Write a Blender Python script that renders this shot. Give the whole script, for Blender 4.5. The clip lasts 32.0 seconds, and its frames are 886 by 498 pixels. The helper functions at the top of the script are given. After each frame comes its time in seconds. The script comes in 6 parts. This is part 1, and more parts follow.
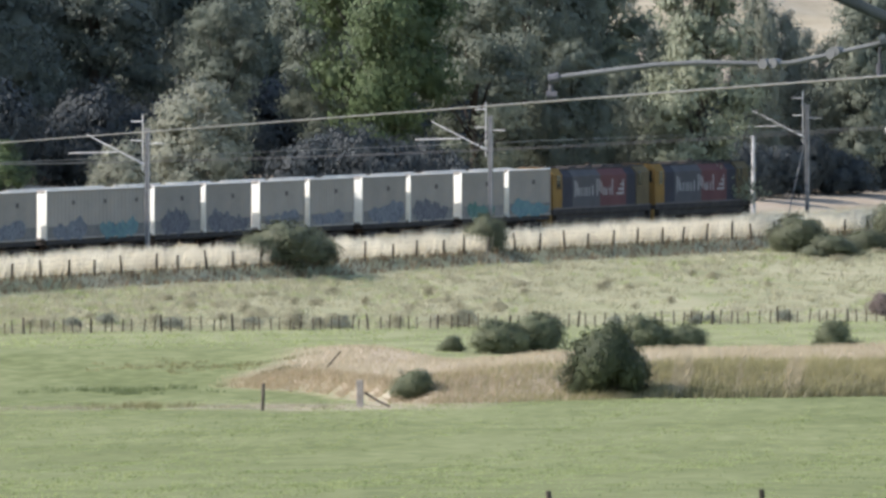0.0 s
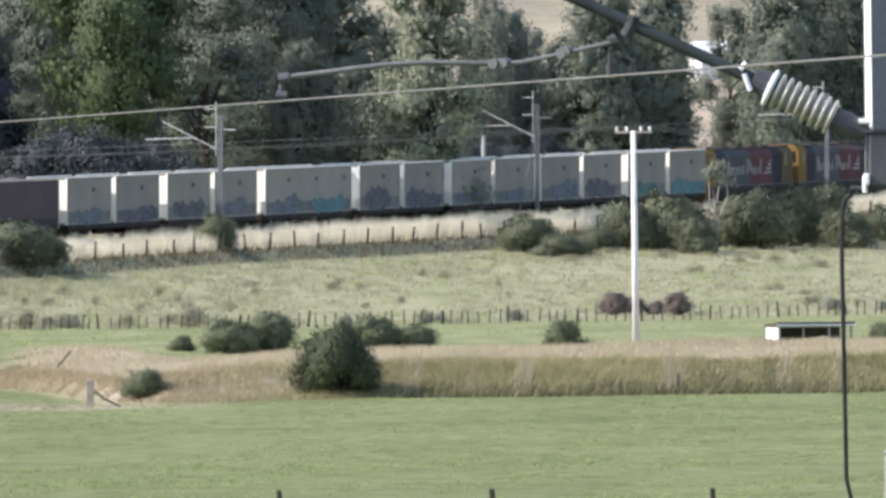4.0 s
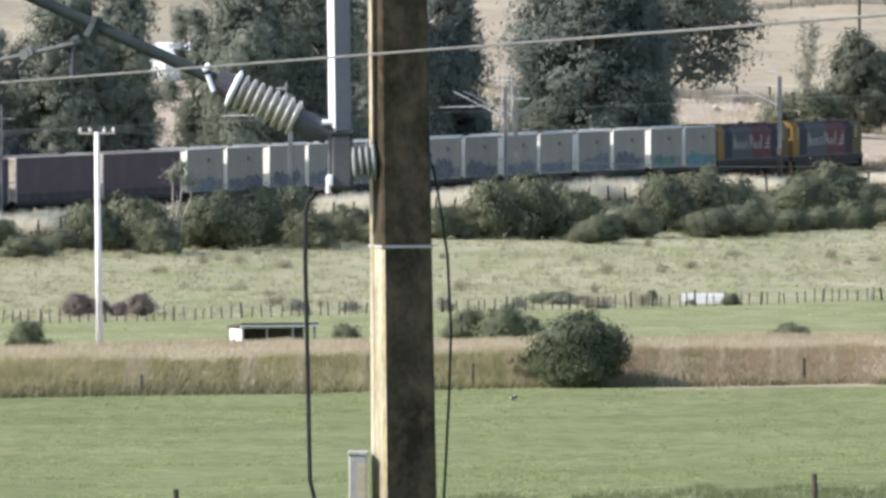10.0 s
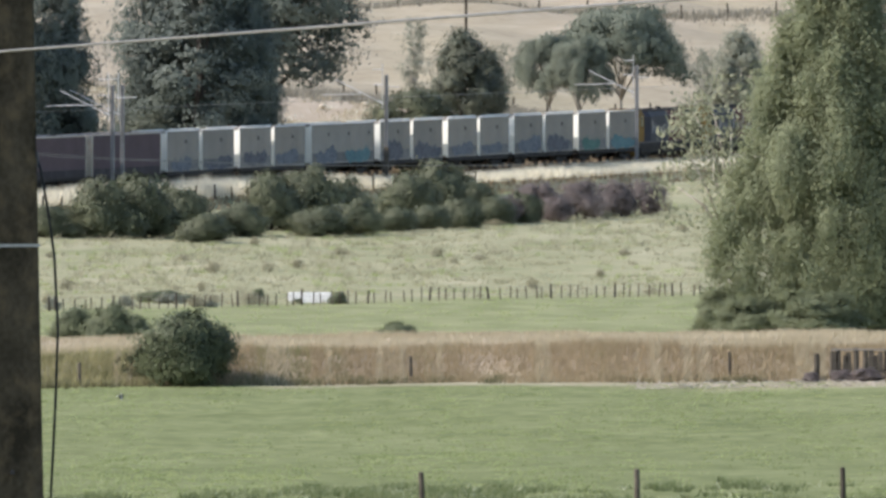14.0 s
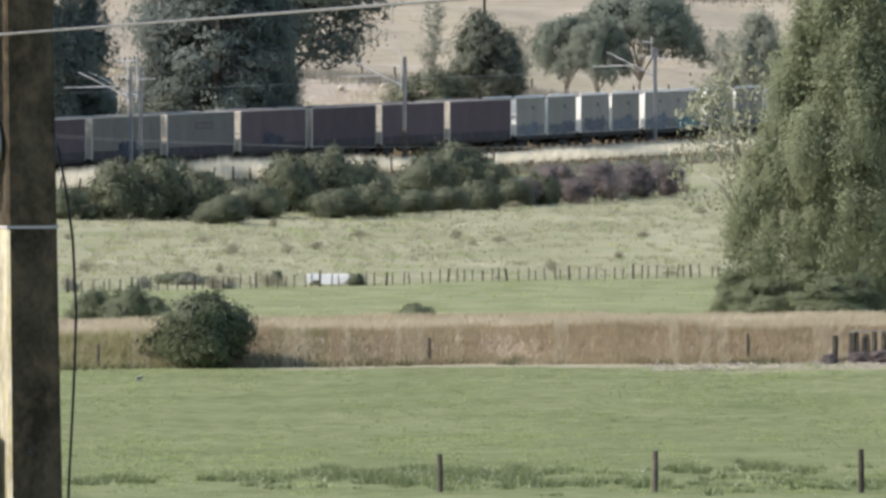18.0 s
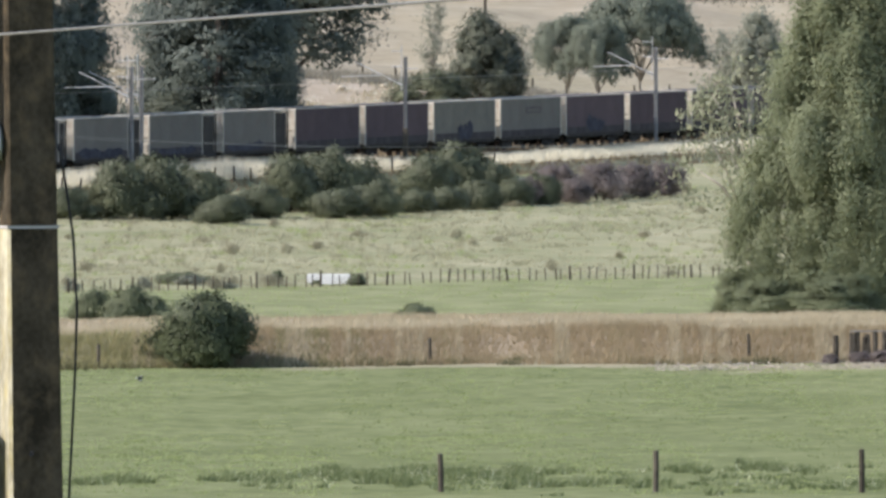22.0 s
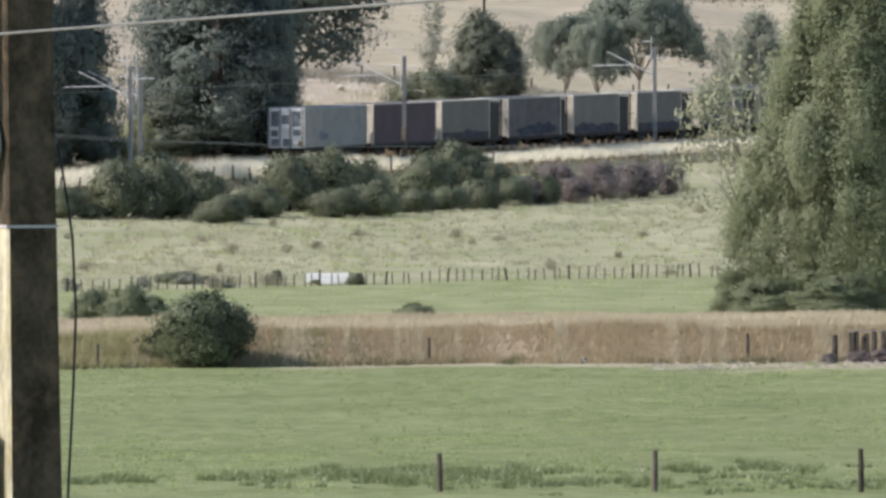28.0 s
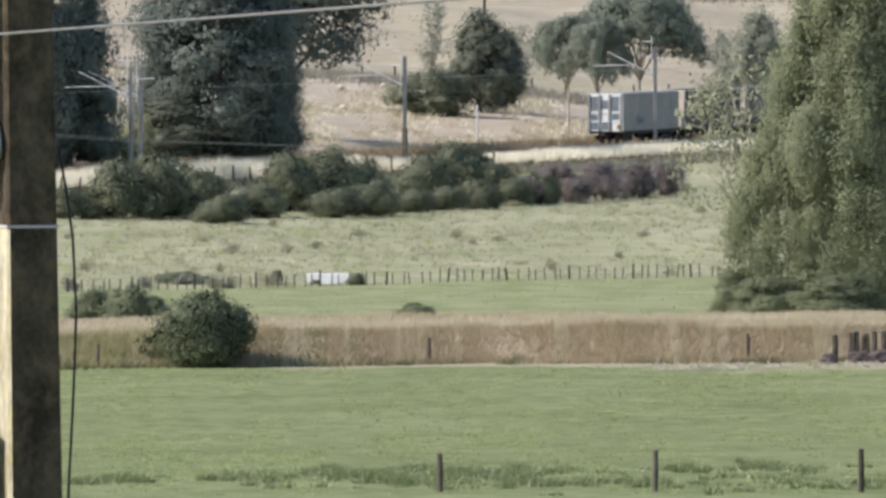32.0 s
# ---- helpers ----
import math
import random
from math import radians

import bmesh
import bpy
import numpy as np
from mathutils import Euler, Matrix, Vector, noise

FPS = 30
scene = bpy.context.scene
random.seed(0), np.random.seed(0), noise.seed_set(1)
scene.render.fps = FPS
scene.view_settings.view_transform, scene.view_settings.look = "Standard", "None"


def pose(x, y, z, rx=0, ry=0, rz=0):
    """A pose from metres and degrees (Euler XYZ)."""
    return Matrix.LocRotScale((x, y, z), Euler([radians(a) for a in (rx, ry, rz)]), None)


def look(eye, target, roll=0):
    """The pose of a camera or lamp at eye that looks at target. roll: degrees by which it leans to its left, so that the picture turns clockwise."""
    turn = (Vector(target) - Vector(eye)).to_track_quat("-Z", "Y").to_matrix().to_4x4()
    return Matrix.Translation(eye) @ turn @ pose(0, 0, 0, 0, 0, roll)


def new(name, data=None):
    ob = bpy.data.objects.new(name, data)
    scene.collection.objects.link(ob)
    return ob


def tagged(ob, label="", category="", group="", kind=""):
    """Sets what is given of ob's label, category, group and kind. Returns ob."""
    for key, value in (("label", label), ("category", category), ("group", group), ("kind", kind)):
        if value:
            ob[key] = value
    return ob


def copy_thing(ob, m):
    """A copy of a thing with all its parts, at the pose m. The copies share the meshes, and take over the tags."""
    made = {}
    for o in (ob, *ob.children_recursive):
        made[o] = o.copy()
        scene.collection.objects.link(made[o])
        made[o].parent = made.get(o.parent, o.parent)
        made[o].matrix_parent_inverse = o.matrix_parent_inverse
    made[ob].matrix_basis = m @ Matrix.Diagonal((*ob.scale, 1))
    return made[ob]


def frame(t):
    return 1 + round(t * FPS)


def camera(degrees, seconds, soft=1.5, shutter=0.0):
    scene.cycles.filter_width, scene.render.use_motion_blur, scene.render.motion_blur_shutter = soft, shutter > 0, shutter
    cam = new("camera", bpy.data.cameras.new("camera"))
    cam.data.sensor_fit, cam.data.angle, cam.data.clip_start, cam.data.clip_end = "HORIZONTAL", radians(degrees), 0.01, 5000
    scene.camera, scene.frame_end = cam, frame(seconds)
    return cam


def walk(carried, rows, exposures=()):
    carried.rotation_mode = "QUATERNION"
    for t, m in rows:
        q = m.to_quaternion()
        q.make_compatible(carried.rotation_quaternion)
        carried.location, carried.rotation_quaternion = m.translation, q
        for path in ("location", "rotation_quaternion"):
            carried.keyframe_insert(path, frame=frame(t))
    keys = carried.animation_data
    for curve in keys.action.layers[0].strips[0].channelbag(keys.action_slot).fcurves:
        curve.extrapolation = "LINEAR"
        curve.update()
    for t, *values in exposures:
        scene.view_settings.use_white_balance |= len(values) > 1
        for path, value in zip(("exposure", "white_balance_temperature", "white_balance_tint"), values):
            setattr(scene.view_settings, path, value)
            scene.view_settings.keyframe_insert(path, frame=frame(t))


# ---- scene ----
# A valley seen through a long lens from a hillside: a freight train passes behind paddocks.
# Camera 23.5 m above the valley floor, on a fixed stand, panning right and then still.
cam = camera(2.9939, 32.0, soft=3.0)
EYE = (0.0, 0.0, 23.5)
# seconds, heading to the right of +y in degrees, tilt below level in degrees
PAN = [
    (0.0, -3.9922, 1.2942), (0.5, -3.7754, 1.3053), (1.0, -3.5935, 1.2925), (1.5, -3.5234, 1.2877),
    (2.0, -3.4534, 1.2879), (2.5, -3.3677, 1.2910), (4.5, -2.9445, 1.2934), (5.0, -2.7739, 1.2908),
    (5.5, -2.5822, 1.3025), (6.0, -2.4158, 1.2941), (6.5, -2.2460, 1.2968), (7.0, -2.1140, 1.2943),
    (7.5, -2.0425, 1.2969), (8.0, -1.9859, 1.3001), (8.5, -1.8776, 1.2998), (9.0, -1.6784, 1.3028),
    (9.5, -1.4740, 1.3018), (10.0, -1.2660, 1.2919), (10.5, -1.1409, 1.2991), (11.0, -0.9292, 1.2967),
    (11.5, -0.7665, 1.2981), (12.0, -0.6059, 1.3007), (12.5, -0.4488, 1.3010), (13.0, -0.3004, 1.3021),
    (13.5, -0.1057, 1.3065), (14.0, 0.0634, 1.2961), (14.5, 0.1033, 1.3035), (15.0, 0.0227, 1.3296),
    (15.5, 0.0052, 1.3541), (17.5, 0.0010, 1.3579), (18.0, 0.0013, 1.3581), (19.0, 0.0000, 1.3579),
    (20.0, 0.0008, 1.3577), (21.0, 0.0006, 1.3583), (22.0, -0.0010, 1.3582), (23.0, -0.0018, 1.3584),
    (24.0, -0.0028, 1.3595), (25.0, -0.0011, 1.3589), (28.0, 0.0025, 1.3601), (29.0, 0.0030, 1.3605),
    (30.0, 0.0024, 1.3596), (31.0, 0.0023, 1.3600), (32.0, 0.0012, 1.3597),
]
walk(cam, [(t, pose(*EYE, 90 - tilt, 0, -head)) for t, head, tilt in PAN], exposures=[(0.0, 1.02, 6200, 16), (9.0, 1.02, 6200, 16), (13.0, 0.91, 6250, 15), (16.0, 0.81, 6250, 15), (32.0, 0.81, 6250, 15)])

# ---- light ----
SUN_BEARING, SUN_HEIGHT = 256.5, 36.5
world = bpy.data.worlds.new("sky")
scene.world = world
world.use_nodes = True
wn = world.node_tree.nodes
sky = wn.new("ShaderNodeTexSky")
sky.sky_type, sky.sun_disc = "NISHITA", False
sky.sun_elevation, sky.sun_rotation = radians(SUN_HEIGHT), radians(SUN_BEARING)
sky.air_density, sky.dust_density = 1.3, 1.2
wn["Background"].inputs["Strength"].default_value = 0.15
world.node_tree.links.new(sky.outputs["Color"], wn["Background"].inputs["Color"])
sun = new("sun", bpy.data.lights.new("sun", "SUN"))
sun.data.energy, sun.data.angle, sun.data.color = 4.1, radians(0.55), (1.0, 0.94, 0.84)
sb, sh = radians(SUN_BEARING), radians(SUN_HEIGHT)
SUN_WAY = Vector((math.sin(sb) * math.cos(sh), math.cos(sb) * math.cos(sh), math.sin(sh)))
sun.matrix_world = look(SUN_WAY * 300, (0, 0, 0))


# ---- materials ----
def material(name, c1, c2, scale=1.0, rough=0.85, bump=0.3, metal=0.0, vary=0.0, fine=12.0, stain=None, amount=0.35,
             island=0.0, through_light=0.0, stretch=(1, 1, 1), bump_dist=0.02, shine=0.15):
    """Two colours mixed by coarse and fine noise, a stain, and a shift of tone from piece to piece."""
    m = bpy.data.materials.new(name)
    m.use_nodes = True
    nt = m.node_tree
    b = nt.nodes["Principled BSDF"]
    b.inputs["Roughness"].default_value, b.inputs["Metallic"].default_value = rough, metal
    b.inputs["Specular IOR Level"].default_value = shine
    link, add = nt.links.new, nt.nodes.new
    tc = add("ShaderNodeTexCoord")
    mp = add("ShaderNodeMapping")
    mp.inputs["Scale"].default_value = stretch
    link(tc.outputs["Object"], mp.inputs["Vector"])
    n1, n2 = add("ShaderNodeTexNoise"), add("ShaderNodeTexNoise")
    n1.inputs["Scale"].default_value, n1.inputs["Detail"].default_value = scale, 4
    n2.inputs["Scale"].default_value, n2.inputs["Detail"].default_value = scale * fine, 3
    for n in (n1, n2):
        link(mp.outputs["Vector"], n.inputs["Vector"])
    ad = add("ShaderNodeMath")
    ad.operation = "ADD"
    sc = add("ShaderNodeMath")
    sc.operation, sc.inputs[1].default_value = "MULTIPLY", 0.5
    link(n2.outputs["Fac"], sc.inputs[0])
    link(n1.outputs["Fac"], ad.inputs[0])
    link(sc.outputs[0], ad.inputs[1])
    rg = add("ShaderNodeMapRange")
    rg.inputs["From Min"].default_value, rg.inputs["From Max"].default_value = 0.5, 1.0
    link(ad.outputs[0], rg.inputs["Value"])
    mix = add("ShaderNodeMix")
    mix.data_type = "RGBA"
    mix.inputs["A"].default_value, mix.inputs["B"].default_value = (*c1, 1), (*c2, 1)
    link(rg.outputs["Result"], mix.inputs["Factor"])
    out = mix.outputs["Result"]
    if stain:
        n3 = add("ShaderNodeTexNoise")
        n3.inputs["Scale"].default_value, n3.inputs["Detail"].default_value = scale * 2.3, 6
        link(mp.outputs["Vector"], n3.inputs["Vector"])
        r3 = add("ShaderNodeMapRange")
        r3.inputs["From Min"].default_value, r3.inputs["From Max"].default_value = 0.5, 0.72
        r3.inputs["To Max"].default_value = amount
        link(n3.outputs["Fac"], r3.inputs["Value"])
        m3 = add("ShaderNodeMix")
        m3.data_type = "RGBA"
        m3.inputs["B"].default_value = (*stain, 1)
        link(out, m3.inputs["A"])
        link(r3.outputs["Result"], m3.inputs["Factor"])
        out = m3.outputs["Result"]
    if vary or island:
        src = add("ShaderNodeObjectInfo").outputs["Random"] if vary else add("ShaderNodeNewGeometry").outputs["Random Per Island"]
        amt = vary or island
        rr = add("ShaderNodeMapRange")
        rr.inputs["To Min"].default_value, rr.inputs["To Max"].default_value = 1 - amt, 1 + amt
        link(src, rr.inputs["Value"])
        hs = add("ShaderNodeHueSaturation")
        link(rr.outputs["Result"], hs.inputs["Value"])
        link(out, hs.inputs["Color"])
        out = hs.outputs["Color"]
    link(out, b.inputs["Base Color"])
    if bump:
        bp = add("ShaderNodeBump")
        bp.inputs["Strength"].default_value, bp.inputs["Distance"].default_value = bump, bump_dist
        link(ad.outputs[0], bp.inputs["Height"])
        link(bp.outputs["Normal"], b.inputs["Normal"])
    if through_light:
        tl = add("ShaderNodeBsdfTranslucent")
        link(out, tl.inputs["Color"])
        ms = add("ShaderNodeMixShader")
        ms.inputs["Fac"].default_value = through_light
        link(b.outputs["BSDF"], ms.inputs[1])
        link(tl.outputs["BSDF"], ms.inputs[2])
        link(ms.outputs["Shader"], nt.nodes["Material Output"].inputs["Surface"])
    return m


def leafy(name, c1, c2, scale=0.12, island=0.15, lit=0.5):
    return material(name, c1, c2, scale, 0.6, 0.25, 0, vary=0, island=island, fine=7, through_light=lit, shine=0.25, bump_dist=0.6)


MAT = {
    # Distance haze is in these colours: dark and green blued, olive and fir paled.
    "leaf_dark": leafy("hazed_dark_foliage", (0.082, 0.098, 0.084), (0.12, 0.138, 0.108), lit=0.3),
    "leaf_mid": leafy("hazed_green_foliage", (0.12, 0.138, 0.106), (0.175, 0.194, 0.14), lit=0.35),
    "leaf_bright": leafy("fresh_foliage", (0.056, 0.084, 0.036), (0.092, 0.122, 0.052), lit=0.3),
    "leaf_olive": leafy("olive_foliage", (0.165, 0.175, 0.132), (0.245, 0.252, 0.188), lit=0.42),
    "leaf_fir": leafy("hazed_fir_foliage", (0.19, 0.21, 0.145), (0.275, 0.295, 0.2), lit=0.4),
    "leaf_broom": leafy("yellowish_broom_foliage", (0.2, 0.2, 0.1), (0.31, 0.3, 0.17), 0.4, lit=0.35),
    "leaf_grey": leafy("silvery_foliage", (0.17, 0.18, 0.11), (0.33, 0.33, 0.22), lit=0.4),
    "leaf_gorse": leafy("gorse_foliage", (0.062, 0.069, 0.04), (0.106, 0.116, 0.064), 0.3, lit=0.12),
    # Leaf colour carries the deep shade under the wood.
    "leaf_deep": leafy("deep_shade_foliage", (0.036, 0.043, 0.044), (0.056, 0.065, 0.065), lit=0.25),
    "leaf_thorn": leafy("dark_bush_foliage", (0.036, 0.047, 0.022), (0.07, 0.082, 0.037), 0.4, lit=0.1),
    "leaf_bush": leafy("bush_foliage", (0.072, 0.084, 0.044), (0.122, 0.134, 0.07), 0.4, lit=0.15),
    "leaf_purple": leafy("dry_twigs", (0.14, 0.115, 0.108), (0.21, 0.18, 0.165)),
    "leaf_red": leafy("reddish_foliage", (0.132, 0.105, 0.094), (0.2, 0.165, 0.145), lit=0.35),
    "leaf_oak": leafy("dark_olive_foliage", (0.068, 0.075, 0.052), (0.112, 0.12, 0.08), 0.3, lit=0.25),
    # Willow leaf colour darkened for the shade low on the big tree.
    "leaf_sapling": leafy("shaded_willow_foliage", (0.125, 0.142, 0.078), (0.19, 0.208, 0.115), 0.5, lit=0.4),
    "leaf_willow": leafy("willow_foliage", (0.155, 0.176, 0.1), (0.245, 0.264, 0.15), 0.5, lit=0.5),
    "bark": material("bark", (0.04, 0.034, 0.028), (0.085, 0.072, 0.06), 1.5, 0.9, 0.6),
    "bark_pale": material("pale_bark", (0.25, 0.22, 0.18), (0.42, 0.38, 0.32), 1.5, 0.9, 0.5),
    "wool": material("cream_wool", (0.5, 0.43, 0.31), (0.64, 0.56, 0.43), 8, 0.95, 0.6),
    "grass_straw": leafy("straw_grass", (0.54, 0.49, 0.37), (0.74, 0.69, 0.55), 0.3, lit=0.35),
    "grass_tan": leafy("dry_olive_grass", (0.21, 0.198, 0.092), (0.35, 0.315, 0.165), 0.4, 0.14, lit=0.5),
    "grass_olive": leafy("dull_green_grass", (0.15, 0.145, 0.066), (0.235, 0.22, 0.11), 0.4, 0.16, lit=0.45),
    "grass_rust": leafy("dry_russet_grass", (0.255, 0.2, 0.118), (0.325, 0.258, 0.158), 0.3, 0.14, lit=0.45),
    "grass_ditch": leafy("rank_dark_grass", (0.095, 0.092, 0.045), (0.16, 0.15, 0.08), 0.4, lit=0.4),
    "grass_rank_shade": leafy("rank_shade_brown_grass", (0.15, 0.112, 0.066), (0.225, 0.172, 0.108), 0.4, lit=0.4),
    "weed_flower": leafy("pale_weed_heads", (0.28, 0.3, 0.18), (0.42, 0.43, 0.3), 0.6, lit=0.4),
    "grass_beige": leafy("pale_seed_grass", (0.315, 0.268, 0.17), (0.41, 0.355, 0.242), 0.1, 0.12, lit=0.45),
    "grass_green": leafy("green_grass", (0.14, 0.178, 0.066), (0.22, 0.25, 0.105), 0.2, lit=0.5),
    "grass_field": leafy("field_grass", (0.24, 0.235, 0.14), (0.42, 0.395, 0.265), 0.5, lit=0.5),
    "grass_paddock": leafy("pasture_grass", (0.24, 0.285, 0.105), (0.36, 0.4, 0.18), 0.5, 0.12, lit=0.5),
    "grass_dull": leafy("dull_hedge_grass", (0.16, 0.147, 0.112), (0.27, 0.245, 0.19), 0.2, 0.12, lit=0.4),
    "weed": leafy("weeds", (0.085, 0.11, 0.042), (0.18, 0.205, 0.095), 0.8, lit=0.4),
    "rush": leafy("rushes", (0.25, 0.232, 0.15), (0.35, 0.325, 0.225), 0.4, 0.12, lit=0.65),
    "wood_grey": material("weathered_wood", (0.2, 0.18, 0.15), (0.34, 0.31, 0.27), 3, 0.9, 0.5, vary=0.25),
    "wood_dark": material("dark_wood", (0.045, 0.039, 0.031), (0.1, 0.086, 0.068), 3, 0.95, 0.5, vary=0.3, shine=0.05),
    "white_pole": material("white_concrete", (0.56, 0.55, 0.53), (0.72, 0.71, 0.69), 0.8, 0.8, 0.2, stain=(0.4, 0.38, 0.34)),
    "mast_steel": material("galvanised_steel", (0.14, 0.14, 0.14), (0.23, 0.23, 0.225), 2, 0.7, 0.1, 0.1, vary=0.1),
    "mast_pale": material("pale_mast_fittings", (0.33, 0.33, 0.32), (0.45, 0.45, 0.44), 3, 0.7, 0.1),
    "wire": material("old_copper_wire", (0.15, 0.14, 0.13), (0.26, 0.245, 0.225), 8, 0.5, 0.1, 0.6),
    "ballast": material("ballast", (0.06, 0.055, 0.05), (0.17, 0.15, 0.13), 1.2, 0.95, 1.0, fine=9, bump_dist=0.1),
    "rail": material("rail_steel", (0.14, 0.09, 0.06), (0.24, 0.17, 0.12), 2, 0.5, 0.2, 0.6),
    "sleeper": material("sleeper", (0.15, 0.13, 0.11), (0.28, 0.26, 0.23), 2, 0.9, 0.4),
}


# ---- mesh helpers ----
class Shape:
    """Gathers pieces into one mesh."""

    def __init__(self):
        self.v, self.f, self.m = [], [], []

    def add(self, verts, faces, mat=0):
        o = len(self.v)
        self.v.extend(verts)
        self.f.extend([tuple(i + o for i in fc) for fc in faces])
        self.m.extend([mat] * len(faces))
        return self

    def box(self, x0, x1, y0, y1, z0, z1, bevel=0.0, mat=0):
        """A box with its upright and long edges cut back."""
        if bevel <= 0:
            vs = [(x, y, z) for z in (z0, z1) for x, y in ((x0, y0), (x1, y0), (x1, y1), (x0, y1))]
            return self.add(vs, [(3, 2, 1, 0), (4, 5, 6, 7), (0, 1, 5, 4), (1, 2, 6, 5), (2, 3, 7, 6), (3, 0, 4, 7)], mat)
        b = bevel
        ring = lambda i, z: [(x0 + i, y0 + b + i, z), (x0 + b + i, y0 + i, z), (x1 - b - i, y0 + i, z), (x1 - i, y0 + b + i, z),
                             (x1 - i, y1 - b - i, z), (x1 - b - i, y1 - i, z), (x0 + b + i, y1 - i, z), (x0 + i, y1 - b - i, z)]
        vs = ring(b * 0.6, z0) + ring(0, z0 + b) + ring(0, z1 - b) + ring(b * 0.6, z1)
        fs = [tuple(range(7, -1, -1)), tuple(range(24, 32))]
        for k in range(3):
            fs += [(k * 8 + i, k * 8 + (i + 1) % 8, k * 8 + 8 + (i + 1) % 8, k * 8 + 8 + i) for i in range(8)]
        return self.add(vs, fs, mat)

    def tube(self, points, radii, sides=8, mat=0, caps=True):
        """A round tube through points, its radius changing from point to point."""
        pts = [Vector(p) for p in points]
        if not hasattr(radii, "__len__"):
            radii = [radii] * len(pts)
        vs, fs = [], []
        ref = None
        for i, p in enumerate(pts):
            t = (pts[min(i + 1, len(pts) - 1)] - pts[max(i - 1, 0)]).normalized()
            if ref is None:
                ref = t.orthogonal().normalized()
            ref = (ref - t * ref.dot(t)).normalized()
            o = t.cross(ref)
            for k in range(sides):
                a = 2 * math.pi * k / sides
                vs.append(tuple(p + (ref * math.cos(a) + o * math.sin(a)) * radii[i]))
        for i in range(len(pts) - 1):
            fs += [(i * sides + k, i * sides + (k + 1) % sides, (i + 1) * sides + (k + 1) % sides, (i + 1) * sides + k) for k in range(sides)]
        if caps:
            fs += [tuple(range(sides - 1, -1, -1)), tuple(range((len(pts) - 1) * sides, len(pts) * sides))]
        return self.add(vs, fs, mat)

    def mesh(self, name, mats, smooth=False):
        me = bpy.data.meshes.new(name)
        me.from_pydata([tuple(p) for p in self.v], [], self.f)
        for m in mats if isinstance(mats, (list, tuple)) else [mats]:
            me.materials.append(m)
        me.polygons.foreach_set("material_index", self.m)
        if smooth:
            me.polygons.foreach_set("use_smooth", [True] * len(me.polygons))
        me.update()
        return me


def part(name, shape, mat, parent, label="", at=None, smooth=False):
    """Links a shape, or a mesh that is shared, as one part of a thing."""
    me = shape if isinstance(shape, bpy.types.Mesh) else shape.mesh(name, mat, smooth)
    ob = new(name, me)
    ob.parent = parent
    if at is not None:
        ob.matrix_basis = at
    return tagged(ob, label)


def thing(name, label, category, at, group="", kind=""):
    ob = new(name)
    ob.matrix_basis = at
    return tagged(ob, label, category, group, kind)


def array_mesh(name, verts, faces, mat, smooth=False):
    """A mesh from arrays of corners and of faces that all have as many corners."""
    me = bpy.data.meshes.new(name)
    n, k = faces.shape
    me.vertices.add(len(verts))
    me.vertices.foreach_set("co", verts.astype(np.float32).ravel())
    me.loops.add(n * k)
    me.loops.foreach_set("vertex_index", faces.astype(np.int32).ravel())
    me.polygons.add(n)
    me.polygons.foreach_set("loop_start", np.arange(0, n * k, k, dtype=np.int32))
    me.polygons.foreach_set("loop_total", np.full(n, k, dtype=np.int32))
    me.materials.append(mat)
    if smooth:
        me.polygons.foreach_set("use_smooth", np.ones(n, dtype=bool))
    me.update(calc_edges=True)
    return me


def smooth_step(a, b, x):
    t = np.clip((np.asarray(x, float) - a) / (b - a), 0, 1)
    return t * t * (3 - 2 * t)


# ---- the lie of the land ----
HEAD = radians(18.224)                     # the railway runs straight, 18 degrees to the right of +y
WAY = np.array([math.sin(HEAD), math.cos(HEAD)])
SIDE = np.array([math.cos(HEAD), -math.sin(HEAD)])   # from the railway towards the viewer
LINE0 = np.array([0.0, 1131.6]) - SIDE * 1.25        # a point on the track's centre line
RAIL_Z = 2.95


def on_line(s, w, z=0.0):
    """The place s metres along the railway and w metres to the viewer's side of it."""
    p = LINE0 + WAY * s + SIDE * w
    return Vector((p[0], p[1], z))


def fence_y(x):
    return np.interp(x, [-400, -78, -39, -24, -5, 14, 400], [700, 831, 854, 871, 890, 908, 1150])


def bank_y(x):
    return np.interp(x, [-400, -65, -60, -57, -53, -51, -30, 0, 20, 400], [766, 764, 752, 743, 727, 724, 733, 741, 735, 735])


def ripple(x, y):
    return (np.sin(x * 0.21 + y * 0.057) + np.sin(x * 0.083 - y * 0.11 + 1.7) + 0.6 * np.sin(x * 0.4 + 0.9 * np.sin(y * 0.19))) / 2.6


